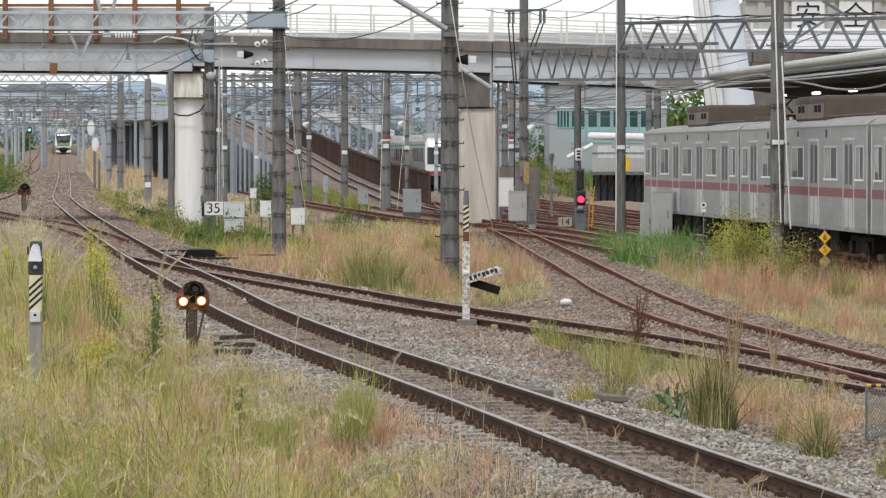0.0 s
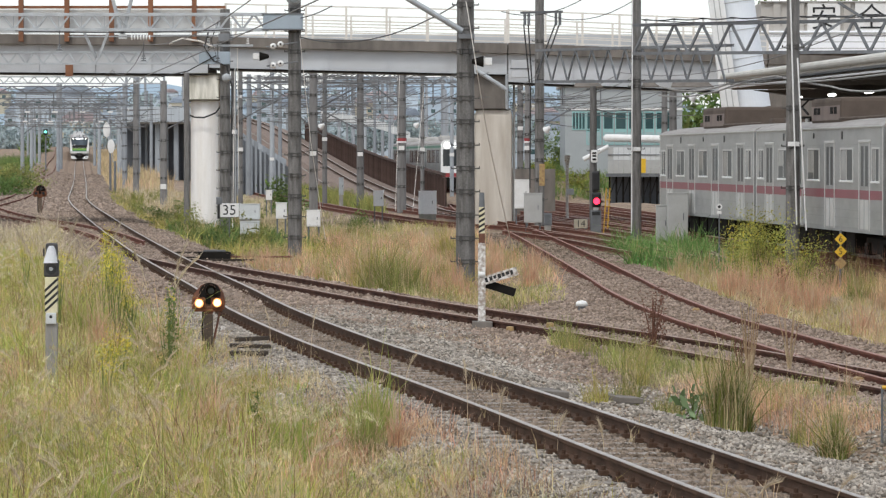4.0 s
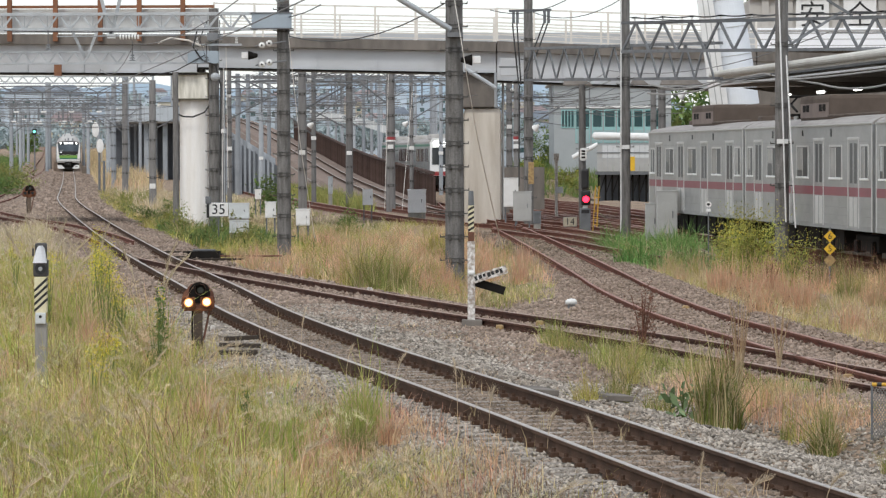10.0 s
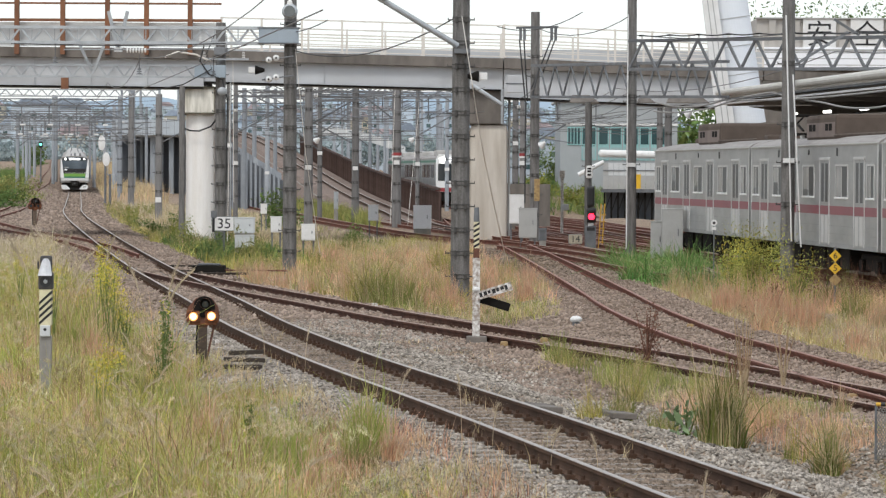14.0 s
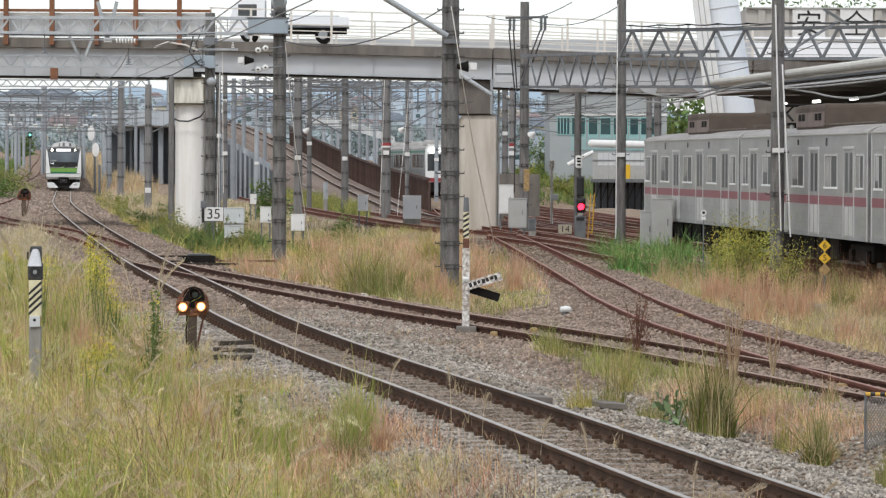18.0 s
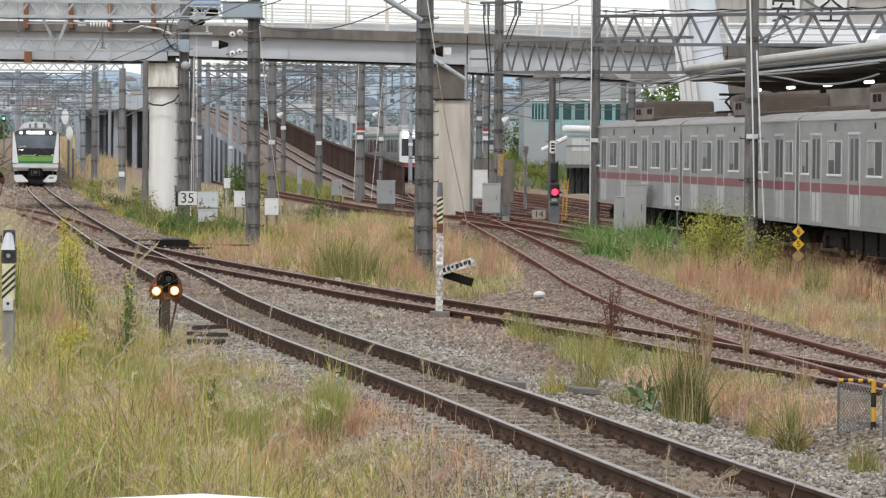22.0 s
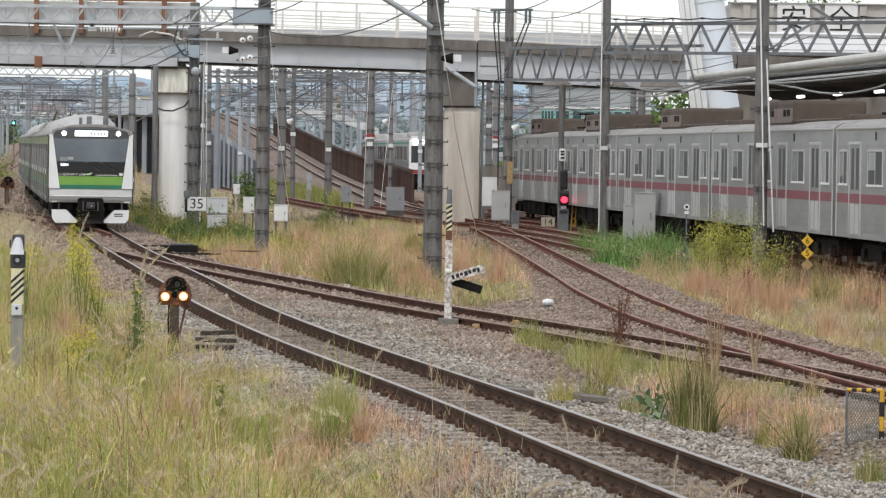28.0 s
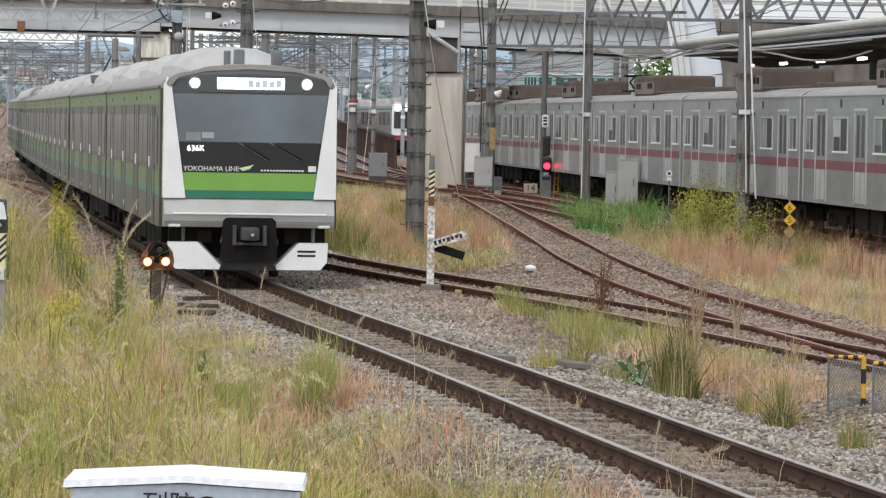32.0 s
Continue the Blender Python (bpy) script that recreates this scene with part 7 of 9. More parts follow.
reed_tops = scatter(420, 74, 110, west, lambda y: verge(y) - 0.2, 1.0, 0.3)
seed_heads("reed_plumes", "soft grey-tan plumes over the far end of the verge", reed_tops, 0.75, 1.2, 30, "plume")
meadow("verge_edge_weeds", "thin weeds growing along the ballast edge", scatter(2200, 26, 100, lambda y: MAIN.x(y) - 2.4, lambda y: MAIN.x(y) - 1.3, 1.4, 0.12), 0.15, 0.42, 0.008, "grass_dry")
meadow("edge_scrub", "straggling russet grass at the ballast edge", scatter(4200, 24, 45, lambda y: MAIN.x(y) - 2.7, lambda y: MAIN.x(y) - 1.25, 1.3, 0.1, patchy(0.15, 0.6, 3.3)), 0.12, 0.5, 0.008, "grass_pink", 0.3, 0.4)
meadow("edge_brown_scrub", "brown dead weeds at the ballast edge", scatter(2200, 24, 46, lambda y: MAIN.x(y) - 2.6, lambda y: MAIN.x(y) - 1.1, 1.3, 0.1, patchy(0.1, 0.7, 1.3)), 0.12, 0.45, 0.007, "leaf_brown", 0.4, 0.5)
meadow("edge_straw", "pale flattened straw along the ballast edge", scatter(5200, 24, 60, lambda y: MAIN.x(y) - 2.9, lambda y: MAIN.x(y) - 1.5, 1.3, 0.12, patchy(-0.1, 0.6, 2.3)), 0.15, 0.45, 0.006, "grass_pale", 0.6, 1.0)
meadow("track_weeds", "sparse dry weeds between the rails", scatter(420, 26, 80, lambda y: MAIN.x(y) - 0.9, lambda y: MAIN.x(y) + 0.9, 1.3, 0.1), 0.12, 0.42, 0.009, "grass_dry")
# between the turnout and the bridge
mid_l = lambda y: np.interp(y, [84, 96, 107, 118, 150, 166], [-1.8, -4.6, -6.4, -8.2, -11.0, -12.2])
mid_r = lambda y: np.interp(y, [70, 84, 100, 128, 150, 166], [1.9, 2.3, 2.2, 1.2, 0.6, -1.2])
mid_lo = lambda y: np.maximum(mid_l(y), BRANCH.x(np.minimum(y, 104)) + 1.5)
uneven = lambda x, y: np.clip(0.7 + 0.35 * np.sin(x * 1.9 + y * 0.31) + 0.25 * np.sin(y * 0.83 - x * 2.7), 0.25, 1.2)
meadow("island_grass", "tan dry grass on the strip between the tracks", scatter(14000, 78, 164, mid_lo, mid_r, 1.0, 0.2), 0.25, 0.6, 0.012, "grass_dry", 0.3, 0.7, fade=uneven)
meadow("island_pink_grass", "rust-pink dry grass on the strip between the tracks", scatter(15000, 86, 150, mid_lo, mid_r, 1.0, 0.16, patchy(0.1, 0.3, 1.0)), 0.45, 0.95, 0.013, "grass_pink", 0.2, 0.55, fade=uneven)
meadow("island_straw", "pale bent straw between the tracks", scatter(9000, 80, 160, mid_lo, mid_r, 1.0, 0.2, patchy(-0.1, 0.3, 2.5)), 0.2, 0.65, 0.011, "grass_pale", 0.35, 1.0, fade=uneven)
meadow("island_green_grass", "green grass on the strip between the tracks", scatter(9000, 78, 166, mid_lo, mid_r, 1.0, 0.2, patchy(0.05, 0.33, 4.0)), 0.25, 0.7, 0.015, "grass_green", 0.25, 0.45, fade=uneven)
meadow("island_yellow_grass", "yellow-green grass on the strip between the tracks", scatter(9000, 78, 166, mid_lo, mid_r, 1.0, 0.2, patchy(0.0, 0.4, 1.7)), 0.25, 0.7, 0.013, "grass_mix", 0.25, 0.45, fade=uneven)
# between the main track and the turnout, close by
near_l = lambda y: MAIN.x(y) + np.interp(y, [34, 45, 52, 60], [2.75, 2.75, 2.95, 3.35])
near_r = lambda y: np.where(y < 41.6, 4.0, np.minimum(BRANCH.x(y), SIDING.x(y)) - 1.0)
sparse = lambda cut, seed: (lambda x, y: np.sin(x * 2.3 + seed) * np.sin(y * 0.7 + seed) + rng.normal(0, 0.4, len(x)) > cut)
meadow("wedge_grass", "yellow-green grass wedge between the tracks", scatter(2600, 42, 60, near_l, near_r, 1.0, 0.09, sparse(0.2, 1.0)), 0.2, 0.5, 0.008, "grass_mix", 0.25, 0.6, fade=uneven)
meadow("wedge_green_grass", "green grass wedge between the tracks", scatter(4600, 42, 60, near_l, lambda y: np.minimum(near_l(y) + 1.9, near_r(y)), 1.0, 0.09, sparse(0.0, 2.0)), 0.2, 0.6, 0.010, "grass_green", fade=uneven)
meadow("wedge_dry_grass", "tan dry grass wedge between the tracks", scatter(9000, 34.5, 60, near_l, near_r, 1.0, 0.09, sparse(-0.3, 3.0)), 0.1, 0.42, 0.0075, "grass_dry", 0.3, 0.7, fade=uneven)
meadow("wedge_pink_grass", "rust-pink dry grass wedge between the tracks", scatter(10000, 34.5, 50, near_l, near_r, 1.0, 0.09, sparse(-0.15, 4.0)), 0.15, 0.5, 0.0075, "grass_pink", 0.2, 0.45, fade=uneven)
# beyond the siding, before the station track
east_l = lambda y: SIDING.x(y) + np.interp(y, [48, 70, 100, 130], [1.2, 1.6, 1.8, 2.2])
east_m = lambda y: east_l(y) + 0.45 * (STATION.x(y) - east_l(y))
east_r = lambda y: STATION.x(y) - np.interp(y, [48, 80, 130], [2.2, 1.9, 1.7])
meadow("lineside_short_grass", "short yellow-tan grass beside the siding", scatter(15000, 48, 120, east_l, east_r, 1.0, 0.13), 0.12, 0.4, 0.011, "grass_mix", 0.3, 0.5, fade=uneven)
meadow("lineside_dry_grass", "tan dry grass beside the siding", scatter(15000, 48, 120, east_l, east_r, 1.0, 0.13), 0.2, 0.55, 0.011, "grass_dry", 0.22, 0.4, fade=uneven)
meadow("lineside_pink_grass", "rust-pink dry grass beside the siding", scatter(14000, 54, 106, east_m, east_r, 1.0, 0.16, patchy(-0.1, 0.3, 0.5)), 0.4, 0.95, 0.010, "grass_pink", 0.2, 0.6, fade=uneven)
meadow("lineside_straw", "pale bent straw beside the siding", scatter(11000, 48, 112, east_l, east_r, 1.0, 0.16, patchy(-0.2, 0.3, 1.5)), 0.2, 0.6, 0.009, "grass_pale", 0.35, 1.0, fade=uneven)
meadow("lineside_brown_stalks", "thin brown dead stalks beside the station track", scatter(1400, 70, 106, east_m, east_r, 1.0, 0.2, patchy(0.0, 0.3, 3.5)), 0.6, 1.3, 0.010, "leaf_brown", 0.1, 0.15)
meadow("lineside_green_grass", "green grass beside the siding", scatter(8000, 50, 128, east_m, east_r, 1.0, 0.2, patchy(0.25, 0.25, 2.2)), 0.4, 1.0, 0.013, "grass_green", fade=uneven)
lush_left = lambda y: SIDING.x(y) + 1.5 + (y - 104) * 0.03
meadow("lush_green_grass", "lush green grass by the station cabinet", scatter(4500, 102, 128, lush_left, lambda y: STATION.x(y) - 2.0, 1.0, 0.25), 0.25, 0.7, 0.02, "grass_lush", 0.3, 0.7, fade=uneven)


def bank_spots(n):
    """Places on the grassy bank behind the junction."""
    y = rng.uniform(273, 309, n)
    x = rng.uniform(5.015, 17.816, n)
    z = np.interp(y, [272, 276, 280, 285, 292, 300, 310], [-0.45, 0.2, 0.8, 1.3, 1.6, 1.7, 1.7]) + 0.18 * np.sin(x * 1.3 + y) + 0.1 * np.sin(x * 4.1)
    return np.stack([x, y, z], 1)


meadow("bank_grass", "olive grass on the bank behind the junction", bank_spots(9000), 0.3, 1.0, 0.06, "leaf", 0.3, 0.5)
meadow("bank_weeds", "olive weeds on the bank behind the junction", bank_spots(4500), 0.3, 1.0, 0.045, "grass_green", 0.3, 0.5)
# far along the main line
meadow("far_reeds", "pale reeds beside the distant main line", scatter(5200, 175, 330, lambda y: MAIN.x(y) + 3.2, lambda y: MAIN.x(y) + 7.0, 1.2, 0.4, patchy(0.1, 0.13, 0.3)), 0.5, 1.5, 0.025, "plume", 0.2, 0.6)
meadow("far_dry_grass", "tan dry grass beside the distant main line", scatter(8000, 150, 330, lambda y: MAIN.x(y) + 2.9, lambda y: MAIN.x(y) + 7.5, 1.2, 0.4), 0.3, 0.9, 0.025, "grass_dry", 0.3, 0.6)
meadow("far_green_weeds", "green weeds at the foot of the bridge piers", scatter(9000, 118, 340, lambda y: MAIN.x(y) + 2.3, lambda y: MAIN.x(y) + 7.0, 1.2, 0.45, patchy(0.0, 0.16, 1.0)), 0.25, 0.8, 0.025, "grass_deep", 0.4, 0.8)
meadow("far_olive_weeds", "olive and straw weeds beside the ballast", scatter(12000, 118, 300, lambda y: MAIN.x(y) + 2.3, lambda y: MAIN.x(y) + 6.5, 1.2, 0.4, patchy(-0.1, 0.2, 2.0)), 0.25, 0.8, 0.022, "grass_mix", 0.4, 0.8)
meadow("near_pier_weeds", "dark leafy weeds before the white pier", scatter(8000, 128, 172, lambda y: MAIN.x(y) + 2.6, lambda y: MAIN.x(y) + 6.0, 1.0, 0.35, patchy(0.0, 0.2, 3.0)), 0.3, 0.9, 0.04, "leaf", 0.5, 0.8)
meadow("crossover_reeds", "pale reeds before the crossover", scatter(5000, 112, 152, lambda y: -0.118 * y - 1.0, lambda y: MAIN.x(y) - 2.2, 1.0, 0.25, patchy(-0.2, 0.2, 0.6)), 0.5, 1.2, 0.018, "plume", 0.25, 0.6)
meadow("crossover_grass", "yellow-green grass before the crossover", scatter(6000, 108, 150, lambda y: -0.118 * y - 1.0, lambda y: MAIN.x(y) - 2.2, 1.0, 0.25, patchy(-0.3, 0.2, 2.6)), 0.3, 0.8, 0.018, "grass_mix", 0.25, 0.5)
meadow("far_west_weeds", "green weeds beside the second main track", scatter(12000, 230, 640, lambda y: SECOND.x(y) - 9.0, lambda y: SECOND.x(y) - 2.6, 1.2, 0.5), 0.5, 1.7, 0.05, "leaf", 0.3, 0.5)
meadow("far_dry_weeds", "dry reeds along the distant main line", scatter(9000, 330, 720, lambda y: MAIN.x(y) + 2.6, lambda y: MAIN.x(y) + 8, 1.2, 0.5), 0.7, 2.2, 0.06, "grass_dry", 0.15, 0.3)
meadow("yard_weeds", "mixed weeds behind the bridge", scatter(14000, 172, 330, lambda y: REAR.x(np.clip(y, 156, 340)) + 1.8, lambda y: RAMP.x(np.clip(y, 186, 500)) - 2.4, 1.1, 0.4), 0.3, 1.2, 0.035, "grass_green", 0.25, 0.4)
meadow("yard_front_weeds", "yellow-green weeds before the rear track", scatter(12000, 160, 330, lambda y: MAIN.x(y) + 6.5, lambda y: REAR.x(np.clip(y, 156, 340)) - 1.6, 1.3, 0.4), 0.15, 0.5, 0.03, "grass_pale", 0.3, 0.6)
meadow("yard_green_weeds", "low green weeds before the rear track", scatter(6000, 160, 330, lambda y: MAIN.x(y) + 6.5, lambda y: REAR.x(np.clip(y, 156, 340)) - 1.6, 1.3, 0.4, patchy(0.0, 0.2, 1.1)), 0.15, 0.5, 0.03, "grass_green", 0.3, 0.6)


def tussock(name, label, x, y, n, radius, low, high, width, material, lean=0.24, curl=0.4, group="grass clumps"):
    """One clump whose blades fan out from its root: fresh blades and dead ones."""
    t = empty(name, Matrix.Translation((x, y, float(ground_z(x, y)))), label, "grass", group)
    for nm, k, m in (("foliage", 0.92 if material == "grass_lush" else 0.75, material), ("dead_foliage", 0.08 if material == "grass_lush" else 0.25, "grass_dry" if material != "grass_dry" else "grass_pink")):
        c = int(n * k)
        a, r = rng.uniform(0, 2 * np.pi, c), radius * rng.random(c) ** 0.7 * 0.55
        spots = np.stack([r * np.cos(a), r * np.sin(a), np.full(c, -0.05)], 1)
        v, f = blade_arrays(spots, low * 0.45, high, width, lean, curl, 3, lambda x, y: np.clip(rng.normal(0.8, 0.22, len(x)), 0.3, 1.15) * (1 - 0.35 * np.hypot(x, y) / radius))
        ob = arrays_mesh(nm, v, f, m)
        ob.parent = t
        tagged(ob, kind="stuff")
    return t


for x, y, n, r, lo, hi, m, w in ((-1.5, 86, 1000, 1.1, 0.9, 1.75, "grass_green", 0.013), (-1.15, 85.4, 700, 1.0, 0.8, 1.5, "grass_green", 0.013), (-1.9, 87, 700, 0.9, 1.0, 1.8, "grass_mix", 0.014), (-3.836, 150, 500, 0.6, 0.5, 1.2, "grass_green", 0.02), (-0.405, 118, 700, 0.6, 0.7, 1.7, "grass_mix", 0.018),
                                 (-0.096, 112, 500, 0.5, 0.6, 1.3, "grass_green", 0.018), (2.45, 46.2, 300, 0.35, 0.3, 0.6, "grass_green", 0.008),
                                 (1.62, 46.5, 300, 0.3, 0.3, 0.65, "grass_mix", 0.008), (2.0, 47.2, 300, 0.3, 0.3, 0.62, "grass_green", 0.008),
                                 (-0.92, 39.5, 600, 0.35, 0.4, 0.78, "grass_green", 0.009), (-1.05, 39.0, 300, 0.35, 0.3, 0.66, "grass_pink", 0.008), (-1.9, 38.6, 400, 0.4, 0.3, 0.7, "grass_green", 0.009), (-2.6, 36.0, 500, 0.5, 0.4, 0.75, "grass_mix", 0.009),
                                 (-4.0, 52, 500, 0.4, 0.5, 0.9, "grass_green", 0.011), (8.472, 84, 500, 0.5, 0.5, 1.1, "grass_green", 0.012), (8.622, 92, 400, 0.5, 0.4, 1.0, "grass_green", 0.013), (-7.28, 140, 500, 0.7, 0.5, 1.1, "grass_green", 0.02),
                                 (-12.351, 165, 500, 1.0, 0.4, 0.9, "grass_mix", 0.02), (-10.247, 158, 500, 0.9, 0.3, 0.8, "grass_mix", 0.02)):
    tussock("grass_clump", {"grass_lush": "fresh green clump of arching grass", "grass_green": "green clump of long arching grass", "grass_mix": "yellow-green clump of long grass", "grass_pink": "reddish clump of dry grass", "grass_dry": "tan clump of dry grass"}[m], x, y, n, r, lo, hi, w, m)

tussock("reed_clump", "tall upright dark green reed clump between the tracks", 2.93, 43.4, 620, 0.40, 0.8, 1.45, 0.013, "grass_deep", 0.10, 0.22)
tussock("reed_clump", "dark green arching reed clump beside the taller one", 3.08, 43.9, 420, 0.36, 0.6, 1.2, 0.012, "grass_deep", 0.16, 0.4)
tussock("reed_clump", "drooping green and straw reed clump near the barrier", 3.84, 40.4, 320, 0.28, 0.5, 0.92, 0.009, "grass_deep", 0.2, 0.6)
tussock("reed_clump", "dark green reed tuft in the wedge of grass", 2.1, 48.6, 260, 0.3, 0.4, 0.75, 0.010, "grass_deep", 0.14, 0.3)
for cx, cy, cr, ch, cm, cl in ((-0.85, 41.2, 0.4, 1.0, "grass_bright", "bright green clump of upright grass by the ballast"), (-0.95, 40.6, 0.35, 0.9, "grass_bright", "bright green clump of upright grass by the ballast"), (-0.6, 40.2, 0.2, 0.5, "grass_pink", "reddish clump of dry grass by the ballast"),
                               (-1.55, 38.8, 0.45, 1.0, "grass_bright", "bright green clump of grass in the verge"), (-1.8, 40.5, 0.45, 0.95, "grass_bright", "bright green clump of grass in the verge"), (-2.0, 37.4, 0.4, 0.8, "grass_bright", "bright green clump of grass in the verge"),
                               (-2.7, 43.5, 0.5, 0.8, "grass_pink", "orange-tan clump of dry grass in the verge"), (-1.3, 36.5, 0.5, 0.7, "grass_pink", "orange-tan clump of dry grass in the verge"), (-3.3, 48, 0.5, 0.95, "grass_bright", "bright green clump of grass in the verge"),
                               (-3.9, 44, 0.5, 0.95, "grass_bright", "bright green clump of grass in the verge"), (-4.6, 55, 0.6, 1.0, "grass_bright", "bright green clump of grass in the verge"), (-5.6, 62, 0.6, 1.0, "grass_pink", "orange-tan clump of dry grass in the verge"),
                               (-6.2, 66, 0.6, 1.1, "grass_bright", "bright green clump of grass in the verge"), (-2.2, 34, 0.5, 0.8, "grass_pink", "orange-tan clump of dry grass in the verge"), (-3.0, 32, 0.5, 0.85, "grass_bright", "bright green clump of grass in the verge")):
    tussock("grass_clump", cl, cx, cy, 420, cr, 0.6 * ch, 1.25 * ch, 0.011, cm, 0.14, 0.25)
for i in range(9):
    cy = 78 + 9 * random.random()
    tussock("grass_clump", "tall russet clump of dry grass beside the station track", (1262 + 19 * i - 784) * cy / 7000, cy, 260, 0.4, 0.7, random.uniform(1.1, 1.5), 0.012, "grass_pink", 0.12, 0.14)
tussock("reed_clump", "upright green reed clump beside the barrier", 3.90, 40.9, 260, 0.26, 0.5, 0.85, 0.011, "grass_green", 0.1, 0.2)
for i in range(26):
    ty = 103 + 24 * random.random()
    tx = float(lush_left(ty)) + (float(STATION.x(ty)) - 2.2 - float(lush_left(ty))) * random.random()
    tussock("grass_clump", "lush dark green clump of drooping grass by the station cabinet", tx, ty, 300, random.uniform(0.6, 0.9), 0.7, random.uniform(1.2, 1.7), 0.022, "grass_lush", 0.3, 0.9)
for i in range(30):
    ty = 92 + 22 * random.random()
    tx = float(mid_lo(ty)) + 0.5 + (float(mid_r(ty)) - float(mid_lo(ty)) - 0.5) * random.random()
    tussock("grass_clump", "orange-pink clump of dry grass by the thick pole", tx, ty, 240, random.uniform(0.35, 0.6), 0.5, random.uniform(0.8, 1.15), 0.013, "grass_pink", 0.13, 0.16)


for left, right, y0, y1, count, kinds in ((east_l, east_r, 54, 112, 46, ("grass_pink", "grass_pink", "grass_dry", "grass_mix")), (mid_lo, mid_r, 84, 150, 46, ("grass_pink", "grass_dry", "grass_green", "grass_mix")), (near_l, near_r, 36, 56, 16, ("grass_mix", "grass_green", "grass_dry"))):
    for i in range(count):
        ty = y0 + (y1 - y0) * random.random()
        tx = float(left(ty)) + (float(right(ty)) - float(left(ty))) * random.random()
        kind = random.choice(kinds)
        big = 1.0 if y0 > 50 else 0.6
        tussock("grass_clump", {"grass_green": "green clump of long arching grass", "grass_mix": "yellow-green clump of long grass", "grass_pink": "rust-pink clump of dry grass", "grass_dry": "tan clump of dry grass"}[kind],
                tx, ty, random.randint(140, 300), random.uniform(0.3, 0.6) * big, 0.4 * big, random.uniform(0.75, 1.15) * big, 0.012 * big, kind, 0.2, 0.3)
for i in range(60):
    ty = 26 + 70 * random.random() ** 1.4
    tx = float(verge(ty)) - 0.4 - random.random() * (float(verge(ty)) + 0.115 * ty - 0.2)
    kind = random.choice(("grass_mix", "grass_mix", "grass_green", "grass_dry", "grass_pink"))
    tussock("grass_clump", {"grass_green": "green clump of grass in the verge", "grass_mix": "yellow-green clump of grass in the verge", "grass_pink": "reddish clump of dry grass in the verge", "grass_dry": "tan clump of dry grass in the verge"}[kind],
            tx, ty, random.randint(120, 240), random.uniform(0.25, 0.5), 0.4, random.uniform(0.7, 1.1), 0.011, kind, 0.26, 0.5)


def plume_stalk(x, y, h, lean, label="tall silver grass stalk with a feathery plume", rich=1.0):
    """A thin stalk that arches over, with a soft plume of fine hairs that hang to its leaning side."""
    t = empty("silver_grass", Matrix.Translation((x, y, float(ground_z(x, y)) - 0.03)), label, "grass", "silver grass stalks")
    k = np.linspace(0, 1, 9)
    arc = np.stack([lean * h * (0.35 * k + 0.9 * k**4), 0.03 * k, h * (k - 0.3 * abs(lean) * k**4)], 1)
    part("stalk", tube(bmesh.new(), [Vector(p) for p in arc], 0.003, 5), "grass_dry", t)
    n = int(170 * rich**0.5)
    q = 0.66 + 0.34 * rng.random(n)
    base = np.stack([np.interp(q, k, arc[:, i]) for i in range(3)], 1)
    size = rich**0.45 * (1.1 - 0.7 * np.abs(q - 0.8) / 0.2 * 0.5)
    v, f = blade_arrays(base, 0.045, 0.10, 0.0028 * rich**0.5, 0.38, 0.35, 2)
    # hairs grow along the stalk and lean with it
    w = v.reshape(n, -1, 3)
    rel = (w - base[:, None]) * size[:, None, None]
    rel[:, :, 0] += rel[:, :, 2] * lean * 1.4
    w = base[:, None] + rel
    ob = arrays_mesh("plume", w.reshape(-1, 3), f, "plume")
    ob.parent = t
    return t


for x, y, h, ln in ((-2.06, 55, 0.82, 0.08), (-2.75, 58, 0.7, -0.1), (2.02, 31.8, 0.5, 0.05), (2.3, 31.2, 0.42, 0.5), (2.35, 31.0, 0.35, -0.4), (3.0, 31.6, 0.4, 0.35), (-0.65, 47, 0.6, 0.2), (0.1, 42.5, 0.75, -0.05), (0.42, 41.4, 0.5, 0.1),
                     (-1.3, 50, 0.55, 0.15), (1.35, 36.4, 0.5, -0.1), (0.95, 38.2, 0.45, 0.15), (-3.2, 33.0, 0.75, -0.35), (-2.4, 31.0, 0.7, 0.4), (-1.9, 30.2, 0.6, 0.5), (-3.4, 30.0, 0.8, 0.3), (-4.3, 47, 0.95, 0.1), (-4.8, 60, 0.9, 0.1), (-5.3, 66, 0.9, -0.1),
                     (-7.0, 70, 0.9, 0.1), (-8.2, 82, 1.0, 0.05), (-9.6, 92, 1.1, -0.1), (-8.9, 86, 1.0, 0.2), (-10.2, 96, 1.1, 0.1), (-9.9, 90, 1.1, -0.15), (-10.9, 104, 1.2, 0.1), (-11.2, 101, 1.2, -0.1), (-11.6, 107, 1.2, 0.15)):
    plume_stalk(x, y, h, ln)


for i in range(70):
    py = 24 + 34 * random.random()
    px = float(verge(py)) - 0.3 - random.random() * (float(verge(py)) + 0.112 * py - 0.3)
    plume_stalk(px, py, random.uniform(0.55, 0.85), random.choice((-1, 1)) * random.uniform(0.1, 0.65), "arching silver grass stalk with a feathery plume in the verge")

